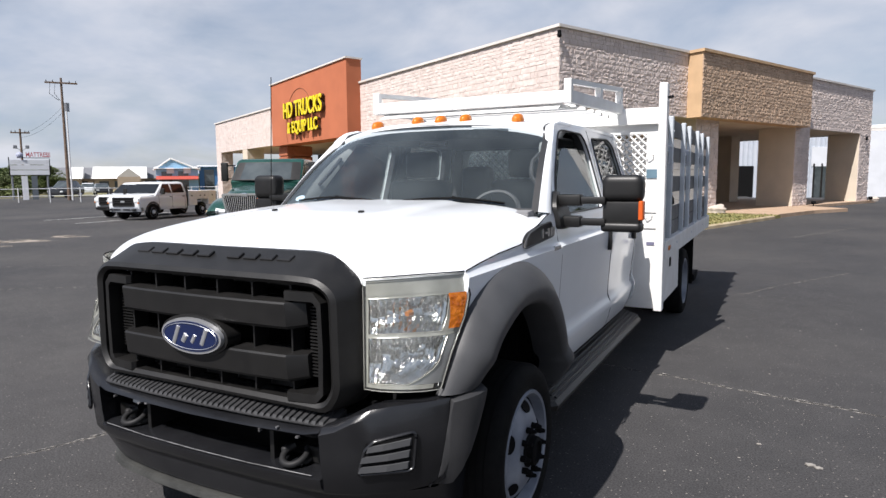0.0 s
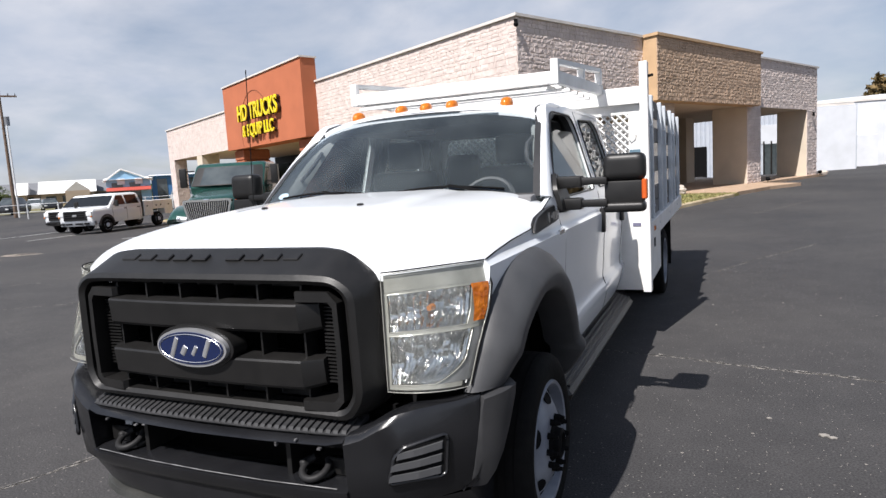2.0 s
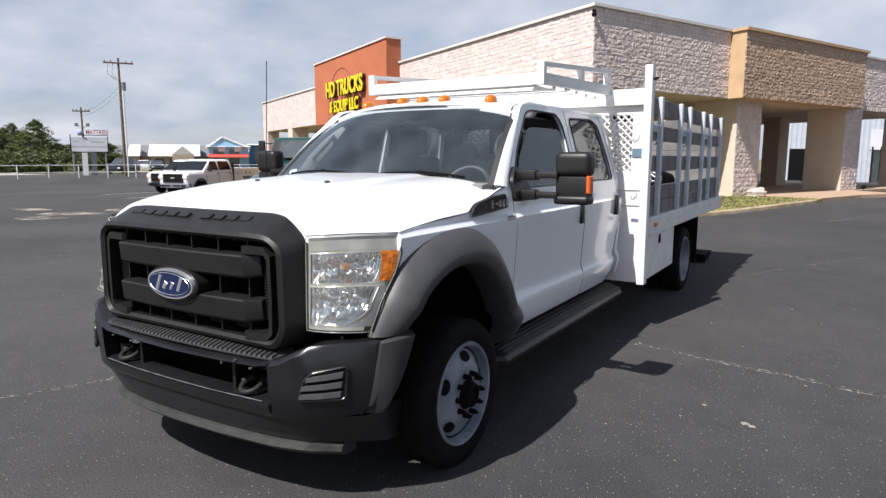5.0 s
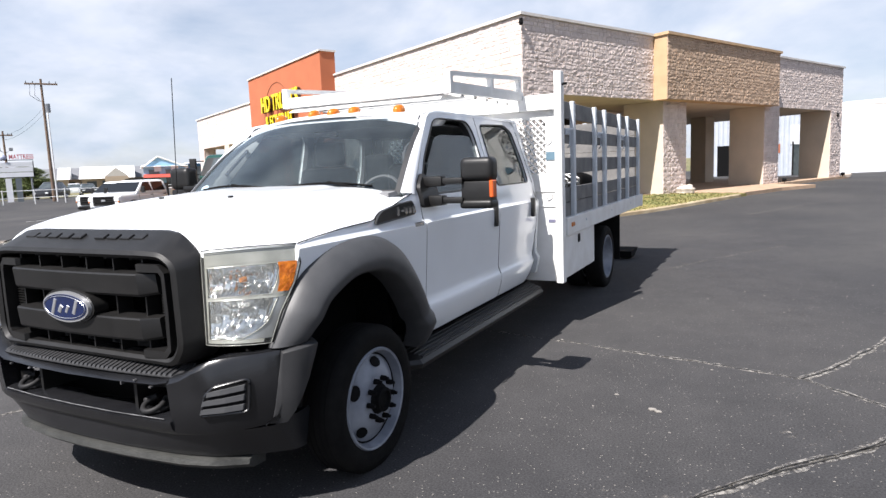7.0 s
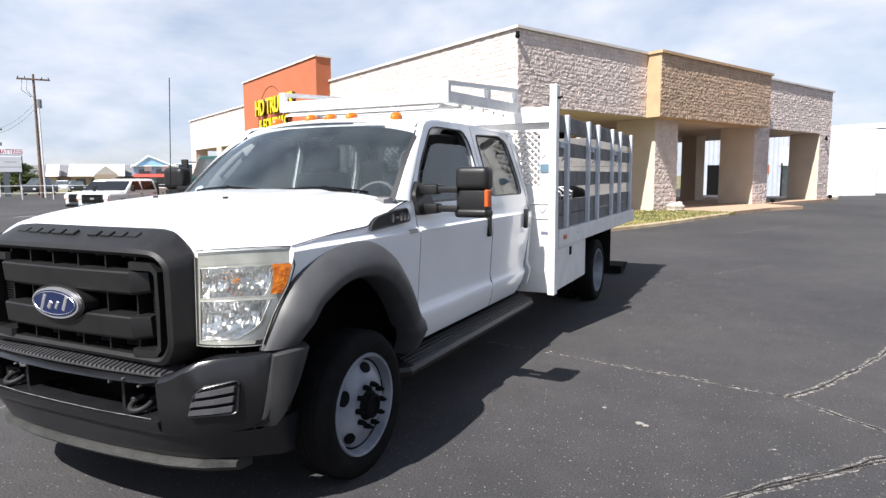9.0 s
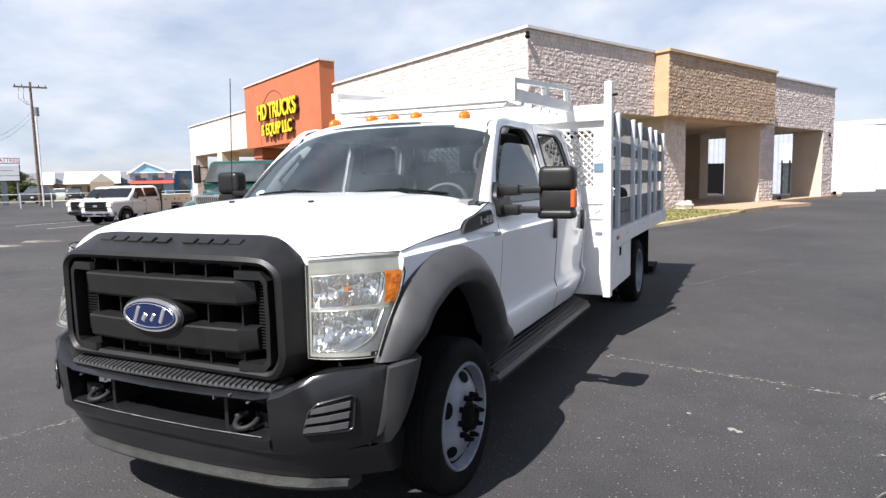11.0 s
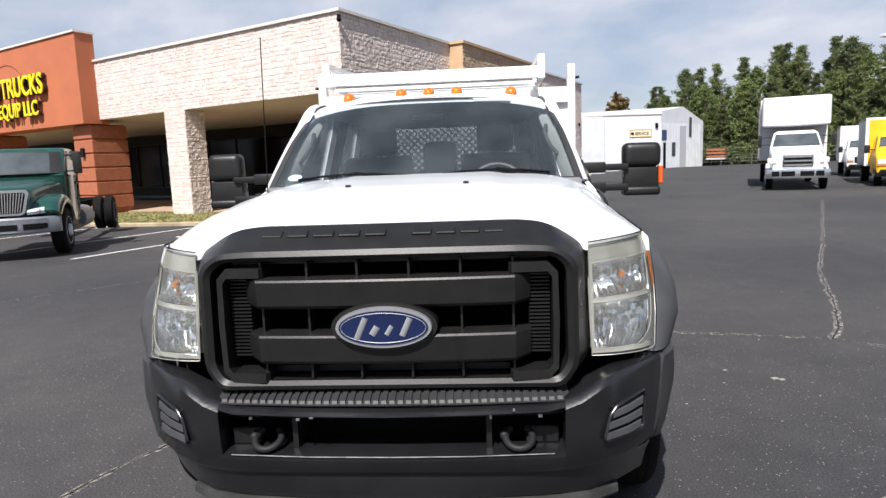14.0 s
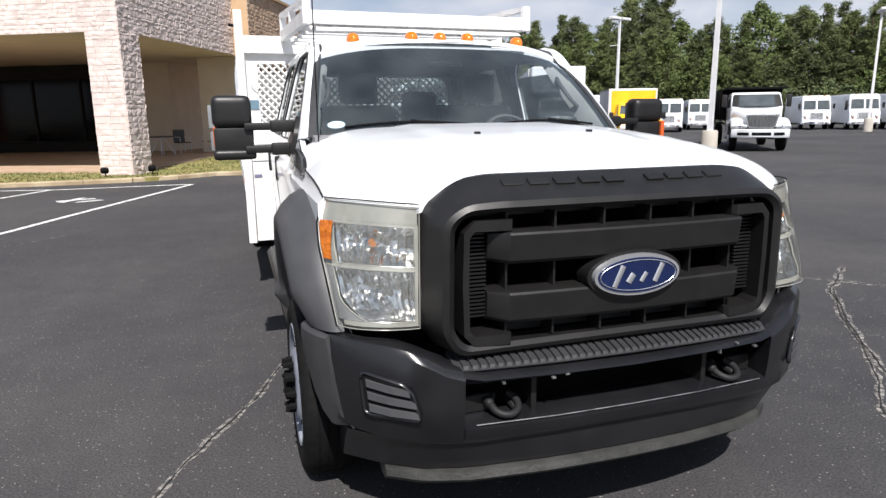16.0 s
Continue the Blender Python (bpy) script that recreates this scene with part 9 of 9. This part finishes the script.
shop("strip_mall", "tan strip mall with dark shingle roof, far off", (far_pt(-93, 54.2, 1.6), far_pt(-80.6, 70.8, 1.6)), -0.6, 2.3, 5.0, M_TANWALL, M_SHINGLE, 14)
shop("strip_mall", "tan shop with white metal roof, far off", (far_pt(-87.9, 58.9, 1.57), far_pt(-83.7, 64.3, 1.57)), -0.6, 2.3, 5.1, M_TANWALL, M_CAPW, 12)
shop("strip_mall", "shop end with white metal roof, far off", (far_pt(-90.6, 57.3, 1.56), far_pt(-90.0, 58.1, 1.56)), -0.6, 2.3, 5.0, M_TANWALL, M_CAPW, 10)
# gabled porch
a, b = far_pt(-83.2, 59.3, 1.58), far_pt(-81.4, 61.8, 1.58)
gp2 = thing("gabled_porch", "small gabled shop porch in grey, far off", "porch")
m2 = (a + b) / 2
bm = bmesh.new(); plate(bm, (a.x, a.y, -0.5), (b.x, b.y, -0.5), (b.x, b.y, 2.6), (a.x, a.y, 2.6), 0.2); part("front", bm, M_TANWALL, gp2)
bm = bmesh.new(); f = [bm.verts.new((a.x, a.y, 2.6)), bm.verts.new((b.x, b.y, 2.6)), bm.verts.new((m2.x, m2.y, 4.6))]; bm.faces.new(f); ex = bmesh.ops.extrude_face_region(bm, geom=bm.faces[:])
for v in [g for g in ex["geom"] if isinstance(g, bmesh.types.BMVert)]:
    v.co.x -= 2.0; v.co.y += 1.5
part("gable", bm, material("grey_gable", (0.42, 0.40, 0.37), 0.7), gp2)
# blue shop
th, a, b, d, n = shop("blue_shop", "light blue metal shop with red awning, far off", (far_pt(-76.2, 60.4, 1.45), far_pt(-72.5, 64.6, 1.45)), -0.9, 4.2, 4.6, M_BLUEWALL, M_CAPW, 10)
bm = bmesh.new(); m2 = (a + b) / 2 + n * 0.2; plate(bm, (a.x, a.y, 2.6), (b.x, b.y, 2.6), (b.x + n.x * 2.2, b.y + n.y * 2.2, 1.9), (a.x + n.x * 2.2, a.y + n.y * 2.2, 1.9), 0.12); part("awning", bm, material("red_awning", (0.42, 0.07, 0.05), 0.7), th, "red awning")
bm = bmesh.new(); f = [bm.verts.new((p.x + n.x * 0.1, p.y + n.y * 0.1, z)) for p, z in ((a, 3.9), (b, 3.9), (a + (b - a) * 0.36, 6.0))]; bm.faces.new(f); ex = bmesh.ops.extrude_face_region(bm, geom=bm.faces[:])
for v in [g for g in ex["geom"] if isinstance(g, bmesh.types.BMVert)]:
    v.co.x -= n.x * 0.6; v.co.y -= n.y * 0.6
part("front_gable", bm, M_BLUEWALL, th)
bm = bmesh.new()
pk2 = a + (b - a) * 0.36
for e in (a - d * 0.5, b + d * 0.5):
    rod(bm, (e.x + n.x * 0.25, e.y + n.y * 0.25, 3.75), (pk2.x + n.x * 0.25, pk2.y + n.y * 0.25, 6.15), 0.16, 6)
part("gable_trim", bm, M_CAPW, th, "white gable trim")
for t in (0.25, 0.65):
    p = a + (b - a) * t + n * 0.3
    bm = bmesh.new(); plate(bm, (p.x, p.y, 3.1), (p.x + d.x * 1.4, p.y + d.y * 1.4, 3.1), (p.x + d.x * 1.4, p.y + d.y * 1.4, 4.3), (p.x, p.y, 4.3), 0.08); part("sign_board", bm, M_METALWHITE, th, "plain white sign board")
shop("blue_shed", "blue metal shed with flat white roof, far off", (far_pt(-72.4, 64.7, 1.47), far_pt(-66.0, 71.5, 1.47)), -0.9, 4.6, 4.9, material("deep_blue_wall", (0.05, 0.16, 0.36), 0.5), M_CAPW, 12)


def car(m, paint, label, tall=1.45, name="car"):
    th = thing(name, label, "car", m, "parked cars")
    k = tall / 1.45
    bm = bmesh.new(); tower(bm, [(0.28, 0.86, 0.05, 4.4), (0.6, 0.9, 0.0, 4.5), (0.85 * k, 0.88, 0.1, 4.45), (0.92 * k, 0.85, 0.3, 4.4)], 0.15); part("body", bm, paint, th, smooth=40)
    bm = bmesh.new(); tower(bm, [(0.90 * k, 0.82, 1.0, 4.1), (1.35 * k, 0.66, 1.75, 3.6), (tall, 0.58, 1.95, 3.4)], 0.15); part("cabin", bm, M_CARGLASS, th, "dark cabin glass", 40)
    bm = bmesh.new(); tower(bm, [(1.38 * k, 0.67, 1.75, 3.6), (tall + 0.01, 0.6, 1.95, 3.4)], 0.15); part("car_roof", bm, paint, th, smooth=40)
    for s in (1, -1):
        far_wheel(th, s * 0.78, 0.85, 0.33, 0.2); far_wheel(th, s * 0.78, 3.6, 0.33, 0.2)
        bm = bmesh.new(); box(bm, s * 0.65 - 0.16, s * 0.65 + 0.16, -0.02, 0.12, 0.58, 0.72, bevel=0.02); part("headlamp", bm, M_LAMPF, th)
    return th


M_DARKCAR = material("dark_car_paint", (0.02, 0.022, 0.026), 0.25, coat=0.6)
M_SILVERCAR = material("silver_car_paint", (0.5, 0.51, 0.53), 0.3, metal=0.5, coat=0.5)
car(place(-66.0, 39.6, (-0.5, 0.85)), M_DARKCAR, "dark sport utility car by the street", 1.8)
car(place(-78.0, 51.5, (-0.9, 0.5)), M_WHITE, "white car parked across the street", 1.5)
car(place(-71.5, 49.0, (-0.9, 0.5)), M_DARKCAR, "dark car parked across the street", 1.45)
car(place(-84, 63, (-0.8, 0.6)), M_SILVERCAR, "silver car parked near the shops", 1.5)
car(place(-58, 56, (-0.8, 0.6)), M_WHITE, "white car parked beside the building end", 1.6)
car(place(-54.5, 55, (-0.8, 0.6)), M_SILVERCAR, "silver car parked beside the building end", 1.6)
car(place(-50.5, 53.5, (-0.8, 0.6)), M_WHITE, "white van-like car beside the building end", 1.9)

# ---- small things on the building and porch ----
for u, v in ((-0.10, -0.10), (25.9, -0.12)):
    z = 6.15 if u < 1 else 3.7
    bm = bmesh.new(); p = W(u, v, z)
    box(bm, p.x - 0.05, p.x + 0.05, p.y - 0.05, p.y + 0.05, z, z + 0.12); bmesh.ops.create_uvsphere(bm, u_segments=10, v_segments=6, radius=0.08, matrix=Matrix.Translation(p - UP * 0.03))
    part("security_camera", bm, M_DARK, building, "small dark dome camera")
for u, v in ((0.2, -0.5), (-0.5, 0.55), (9.3, -0.6), (26.2, -0.4), (17.4, -0.9)):
    p = W(u, v)
    z = gz(p.x, p.y) + 0.13
    fl2 = thing("floodlight", "small dark ground floodlight at the column foot", "floodlight", Matrix.Translation((p.x, p.y, z)), "ground floodlights")
    bm = bmesh.new(); rod(bm, (0, 0, 0), (0, 0, 0.12), 0.02, 6); part("stake", bm, M_DARK, fl2)
    bm = bmesh.new(); box(bm, -0.1, 0.1, -0.08, 0.08, 0.12, 0.27, bevel=0.03, m=Matrix.Rotation(radians(25), 4, "X")); part("lamp_head", bm, M_DARK, fl2)

M_BOULDER = material("pale_boulder", (0.50, 0.44, 0.38), 0.95, color2=(0.38, 0.33, 0.29), scale=3, detail=8, bump=0.5, bscale=12)
for u, v, r in ((8.75, -0.75, 0.28), (26.6, -0.5, 0.2)):
    p = W(u, v)
    st = thing("boulder", "pale rough boulder beside the column foot", "boulder", Matrix.Translation((p.x, p.y, gz(p.x, p.y) + 0.12)), "boulders")
    bm = bmesh.new(); bmesh.ops.create_icosphere(bm, subdivisions=3, radius=r)
    for q in bm.verts:
        q.co *= 1 + 0.16 * math.sin(17 * q.co.x + 5 * u) * math.cos(13 * q.co.y) + 0.08 * math.sin(31 * q.co.z)
        q.co.z = max(q.co.z * 0.75 + r * 0.5, -0.02); q.co.x *= 1.3
    part("rock", bm, M_BOULDER, st, smooth=35)


def chair(u, v, turn):
    p = W(u, v)
    th = thing("patio_chair", "dark metal patio chair on the porch", "chair", Matrix.Translation((p.x, p.y, gz(p.x, p.y) + 0.155)) @ Matrix.Rotation(turn, 4, "Z"), "patio chairs")
    bm = bmesh.new(); box(bm, -0.25, 0.25, -0.25, 0.25, 0.42, 0.45, bevel=0.01); part("seat", bm, M_BRONZE, th)
    bm = bmesh.new(); box(bm, -0.25, 0.25, 0.24, 0.27, 0.45, 0.95, bevel=0.01); part("backrest", bm, M_GREY, th, "mesh backrest")
    for x in (-0.23, 0.23):
        for y in (-0.23, 0.23):
            bm = bmesh.new(); rod(bm, (x, y, 0), (x, y, 0.43), 0.015, 6); part("leg", bm, M_STEEL, th)
        bm = bmesh.new(); pipe(bm, [(x, 0.25, 0.65), (x, -0.2, 0.66), (x, -0.23, 0.45)], 0.014, 5); part("armrest", bm, M_STEEL, th)


chair(7.5, 2.6, 0.6); chair(8.4, 1.8, -0.8)
p = W(6.6, 3.0)
tb = thing("patio_table", "round metal patio table on the porch", "table", Matrix.Translation((p.x, p.y, gz(p.x, p.y) + 0.155)))
part("tabletop", lathe(bmesh.new(), [(0.70, 0.55), (0.74, 0.55), (0.74, 0.01)], 24, axis="z"), M_GREY, tb)
for k in range(4):
    t = math.tau * k / 4
    bm = bmesh.new(); rod(bm, (0.45 * math.cos(t), 0.45 * math.sin(t), 0), (0.1 * math.cos(t), 0.1 * math.sin(t), 0.7), 0.016, 6); part("leg", bm, M_STEEL, tb)
# motorbike in the shade
p = W(6.5, 13.2)
mb = thing("motorbike", "dark motorbike with orange tank in the arcade", "motorbike", Matrix.Translation((p.x, p.y, gz(p.x, p.y) + 0.155)) @ Matrix.Rotation(0.9, 4, "Z"))
for y in (0, 1.45):
    t = part("wheel", lathe(bmesh.new(), [(-0.06, 0.24), (-0.07, 0.3), (0, 0.32), (0.07, 0.3), (0.06, 0.24)], 20, c=(0, y, 0.32)), M_RUBBER, mb)
bm = bmesh.new(); box(bm, -0.14, 0.14, 0.4, 1.0, 0.3, 0.62, bevel=0.05); part("engine", bm, M_DARK, mb)
bm = bmesh.new(); box(bm, -0.15, 0.15, 0.4, 0.85, 0.68, 0.88, bevel=0.06, seg=2); part("tank", bm, M_AMBER, mb, "orange fuel tank")
bm = bmesh.new(); box(bm, -0.15, 0.15, 0.85, 1.5, 0.66, 0.76, bevel=0.04, seg=2); part("saddle", bm, M_SEAT, mb)
bm = bmesh.new(); pipe(bm, [(-0.38, 0.42, 1.1), (-0.1, 0.3, 1.02), (0.1, 0.3, 1.02), (0.38, 0.42, 1.1)], 0.015, 5); rod(bm, (0, 0.3, 1.0), (0, 0, 0.32), 0.03, 6); part("handlebar", bm, M_CHROME, mb)

# ---- trees ----
M_LEAF = material("pine_needles", (0.055, 0.076, 0.026), 0.7, color2=(0.140, 0.168, 0.056), scale=0.35, detail=5, island=0.4)
M_LEAF2 = material("light_foliage", (0.065, 0.095, 0.024), 0.7, color2=(0.125, 0.165, 0.045), scale=0.5, detail=5, island=0.3)
M_LEAF3 = material("bronzed_foliage", (0.10, 0.085, 0.03), 0.8, color2=(0.17, 0.11, 0.04), scale=0.5, island=0.3)
M_BARK = material("pine_bark", (0.10, 0.065, 0.045), 0.95, color2=(0.06, 0.04, 0.03), scale=3, bump=0.5, bscale=12)


def crown_mesh(seed, h, r, shape, n, leaf):
    """Many small leaf sprays gathered in clumps round limbs; gaps between the clumps."""
    rr = random.Random(seed)
    vs, fs = [], []
    clumps = []
    for k in range(n):
        t = rr.random() ** 0.85
        z = h * (0.16 + 0.84 * t)
        rad = r * (shape(t)) * rr.uniform(0.25, 1.05)
        a = rr.uniform(0, math.tau)
        clumps.append((rad * math.cos(a), rad * math.sin(a), z + rr.uniform(-0.4, 0.4), rr.uniform(0.4, 1.1) * (1.1 - 0.45 * t)))
    for cx, cy, cz, cr in clumps:
        for j in range(34):
            d = Vector((rr.gauss(0, 1), rr.gauss(0, 1), rr.gauss(0, 0.65)))
            d = d.normalized() * cr * rr.uniform(0.3, 1.0)
            c = Vector((cx, cy, cz)) + d
            u = Vector((rr.gauss(0, 1), rr.gauss(0, 1), rr.gauss(0, 1))).normalized()
            w = u.cross(Vector((rr.gauss(0, 1), rr.gauss(0, 1), rr.gauss(0, 1)))).normalized()
            s = leaf * rr.uniform(0.6, 1.4)
            i = len(vs)
            vs += [c - u * s, c + w * s * 0.45, c + u * s, c - w * s * 0.45]
            fs.append((i, i + 1, i + 2, i + 3))
    me = bpy.data.meshes.new("crown")
    me.from_pydata(vs, [], fs)
    return me


def pine_mesh(seed, h, r, shape, levels, leaf):
    """Whorls of upswept branches, each with tufts of needles along its outer part; a ragged leader on top."""
    rr = random.Random(seed)
    vs, fs = [], []
    for k in range(levels):
        t = k / (levels - 1)
        z = h * (0.14 + 0.84 * t)
        for j in range(rr.choice((4, 5, 6)) if t < 0.85 else 3):
            a = rr.uniform(0, math.tau)
            L = r * shape(t) * rr.choice((0.55, 0.8, 0.95, 1.0, 1.2)) * rr.uniform(0.85, 1.1)
            lift = rr.uniform(-0.15, 0.45) + 0.5 * t
            z1 = z + rr.uniform(-0.35, 0.35)
            for i in range(9):
                f = 0.25 + 0.75 * (i + rr.random()) / 9
                c = Vector((L * f * math.cos(a), L * f * math.sin(a), z1 + L * f * f * lift)) + Vector((rr.gauss(0, 0.16), rr.gauss(0, 0.16), rr.gauss(0, 0.10)))
                for q in range(20):
                    c2 = c + Vector((rr.gauss(0, 0.17), rr.gauss(0, 0.17), rr.gauss(0, 0.12)))
                    u = Vector((math.cos(a) * 0.6 + rr.gauss(0, 0.8), math.sin(a) * 0.6 + rr.gauss(0, 0.8), 0.5 + rr.gauss(0, 0.6))).normalized()
                    w = u.cross(Vector((rr.gauss(0, 1), rr.gauss(0, 1), rr.gauss(0, 1)))).normalized()
                    sz = leaf * rr.uniform(0.7, 1.4) * (1.1 - 0.35 * t)
                    n = len(vs)
                    vs += [c2 - u * sz * 0.2 - w * sz * 0.13, c2 - u * sz * 0.2 + w * sz * 0.13, c2 + u * sz + w * sz * 0.08, c2 + u * sz - w * sz * 0.08]
                    fs.append((n, n + 1, n + 2, n + 3))
    me = bpy.data.meshes.new("crown")
    me.from_pydata(vs, [], fs)
    return me


def make_tree(name, label, seed, h, r, shape, n, leaf, mat, group):
    th = thing(name, label, "tree", None, group)
    rr = random.Random(seed + 100)
    bm = bmesh.new()
    pts = [(rr.uniform(-0.1, 0.1) * k, rr.uniform(-0.1, 0.1) * k, h * 0.95 * k / 5) for k in range(6)]
    rings = []
    for k, p in enumerate(pts):
        rad = 0.20 * (1 - k / 5.5) * h / 11 + 0.02
        rings.append([(p[0] + rad * math.cos(t), p[1] + rad * math.sin(t), p[2]) for t in [math.tau * j / 8 for j in range(8)]])
    loft(bm, rings)
    for k in range(16):
        t = rr.uniform(0.25, 0.9); a = rr.uniform(0, math.tau); L = r * shape((t - 0.16) / 0.84 if t > 0.16 else 0) * 0.85
        rod(bm, (0, 0, h * t), (L * math.cos(a), L * math.sin(a), h * t + L * 0.25), 0.045, 5, 0.012)
    part("trunk", bm, M_BARK, th)
    me = pine_mesh(seed, h, r, shape, n, leaf) if name == "pine_tree" else crown_mesh(seed, h, r, shape, n, leaf)
    me.materials.append(mat)
    part("crown", me, None, th)
    return th


pine = lambda t: max(0.07, (1 - t) ** 0.75 * (0.55 + 0.45 * min(1, t * 3)))
broad = lambda t: max(0.12, math.sin(math.pi * min(1, 0.12 + 0.88 * t)) ** 0.7)
kinds = [make_tree("pine_tree", "tall dark green pine at the wood's edge", 1, 15.5, 3.3, pine, 21, 0.27, M_LEAF, "trees at the wood edge"),
         make_tree("pine_tree", "slim green pine with ragged top", 2, 15.5, 2.9, pine, 24, 0.26, M_LEAF, "trees at the wood edge"),
         make_tree("pine_tree", "full dark green pine with open crown", 3, 15.5, 3.9, lambda t: max(0.1, (1 - t) ** 0.55 * (0.35 + 0.65 * min(1, t * 2.2))), 20, 0.29, M_LEAF, "trees at the wood edge"),
         make_tree("broadleaf_tree", "light green broadleaf tree among pines", 4, 15.5, 4.0, broad, 330, 0.17, M_LEAF2, "trees at the wood edge"),
         make_tree("broadleaf_bush", "dense low green bush under the trees", 5, 4.2, 2.6, broad, 170, 0.15, M_LEAF, "trees at the wood edge")]
rt = random.Random(21)
wood = [(17, 106), (34, 96), (48, 80), (59, 60), (68, 38), (75, 14), (78, -14), (76, -40)]
spots = along(wood, 2.6)
# crown line of the wood: bearing in degrees, rise in degrees
CREST = [(8, 2.6), (11, 3.6), (14.7, 5.2), (16.7, 6.6), (21, 7.6), (24.5, 7.2), (27, 8.2), (31, 9.6), (35, 9.0), (37, 8.0), (39, 6.9), (44, 8.0), (47, 7.8), (52, 7.6), (60, 7.0), (120, 6.6)]
used = set()
for row, (off, hs) in enumerate(((0.0, 0.74), (4.0, 0.93), (8.5, 1.04))):
    for i, (x, y) in enumerate(spots):
        a, b = spots[max(i - 1, 0)], spots[min(i + 1, len(spots) - 1)]
        d = Vector((b[0] - a[0], b[1] - a[1])).normalized(); n = Vector((-d.y, d.x)); n = n if n.dot(Vector((x, y))) > 0 else -n
        q = Vector((x, y)) + n * (off + rt.uniform(-1.2, 1.2)) + d * rt.uniform(-1, 1)
        k = rt.choice((0, 0, 1, 1, 2, 2, 3)) if row else rt.choice((0, 1, 2, 2, 3, 3))
        if math.degrees(math.atan2(q.x - 0.6, q.y + 2.2)) < 13.4:
            continue
        far = q.length + 2
        rise = lerp(CREST, math.degrees(math.atan2(q.x, q.y + 2.0)))
        s = hs * rt.choice((0.80, 0.88, 0.95, 1.0, 1.0, 1.06)) * (far * math.tan(radians(rise)) + 1.5) / 15.5
        m = Matrix.Translation((q.x, q.y, gz(q.x, q.y) - 0.35)) @ Matrix.Rotation(rt.uniform(0, math.tau), 4, "Z") @ Matrix.Diagonal((max(s, 0.7) * rt.uniform(0.95, 1.2), max(s, 0.7) * rt.uniform(0.95, 1.2), s, 1))
        if k not in used:
            kinds[k].matrix_basis = m; used.add(k)
        else:
            c = copy_thing(kinds[k], m); c.matrix_basis = m
    if row == 0:
        for i, (x, y) in enumerate(spots):
            if i < 3:
                continue
            m = Matrix.Translation((x * 0.965 + rt.uniform(-1, 1), y * 0.965 + rt.uniform(-1, 1), gz(x, y) - 0.4)) @ Matrix.Rotation(rt.uniform(0, 6), 4, "Z") @ Matrix.Diagonal((1, 1, rt.uniform(0.6, 1.1), 1))
            if 4 not in used:
                kinds[4].matrix_basis = m; used.add(4)
            else:
                c = copy_thing(kinds[4], m); c.matrix_basis = m
br = make_tree("broadleaf_tree", "bronzed autumn-leaved tree behind the white building", 8, 10.5, 2.6, broad, 110, 0.28, M_LEAF3, "")
br.matrix_basis = Matrix.Translation((19.5, 93, -0.6))
for x, y, s in ((10.5, 82, 0.42), (8.0, 84, 0.36)):
    m = Matrix.Translation((x, y, -0.5)) @ Matrix.Diagonal((0.5, 0.5, s, 1)); c = copy_thing(kinds[0], m); c.matrix_basis = m
# tree line beyond the street, with low bushes before it
for k in range(46):
    b = radians(-80 + 21 * k / 45 + rt.uniform(-0.4, 0.4)); d = rt.uniform(112, 128)
    h = rt.uniform(0.42, 0.56) if k < 36 else rt.uniform(0.28, 0.36)
    m = Matrix.Translation((d * math.sin(b), d * math.cos(b), -0.9)) @ Matrix.Rotation(rt.uniform(0, 6), 4, "Z") @ Matrix.Diagonal((0.75, 0.75, h, 1))
    c = copy_thing(kinds[rt.choice((3, 3, 2))], m); c.matrix_basis = m
    tagged(c, "dark green tree in the line beyond the street", group="trees beyond the street")
for k in range(14):
    b = radians(-80 + 18 * k / 13 + rt.uniform(-0.4, 0.4)); d = rt.uniform(100, 106)
    m = Matrix.Translation((d * math.sin(b), d * math.cos(b), -0.9)) @ Matrix.Rotation(rt.uniform(0, 6), 4, "Z") @ Matrix.Diagonal((1.1, 1.1, rt.uniform(0.6, 0.9), 1))
    c = copy_thing(kinds[4], m); c.matrix_basis = m
    tagged(c, "low green bush beyond the street", group="bushes beyond the street")
for k in range(24):
    b = radians(-56 + 30 * k / 23 + rt.uniform(-0.5, 0.5)); d = rt.uniform(175, 200)
    m = Matrix.Translation((d * math.sin(b), d * math.cos(b), -0.9)) @ Matrix.Rotation(rt.uniform(0, 6), 4, "Z") @ Matrix.Diagonal((1.0, 1.0, rt.uniform(0.24, 0.36), 1))
    c = copy_thing(kinds[3], m); c.matrix_basis = m
    tagged(c, "distant green tree behind the shops", group="distant trees")
# chain-link fence line before the wood
fw = thing("rail_fence", "thin grey wire fence along the wood", "fence")
fp = along([(26, 92), (41, 78), (52, 58), (61, 37), (67, 14)], 4.0)
for x, y in fp:
    bm = bmesh.new(); rod(bm, (x, y, gz(x, y) - 0.1), (x, y, gz(x, y) + 1.3), 0.04, 5); part("post", bm, M_SILVER, fw)
for (x0, y0), (x1, y1) in zip(fp, fp[1:]):
    for h in (0.4, 0.8, 1.25):
        bm = bmesh.new(); rod(bm, (x0, y0, gz(x0, y0) + h), (x1, y1, gz(x1, y1) + h), 0.018, 4); part("rail", bm, M_SILVER, fw)
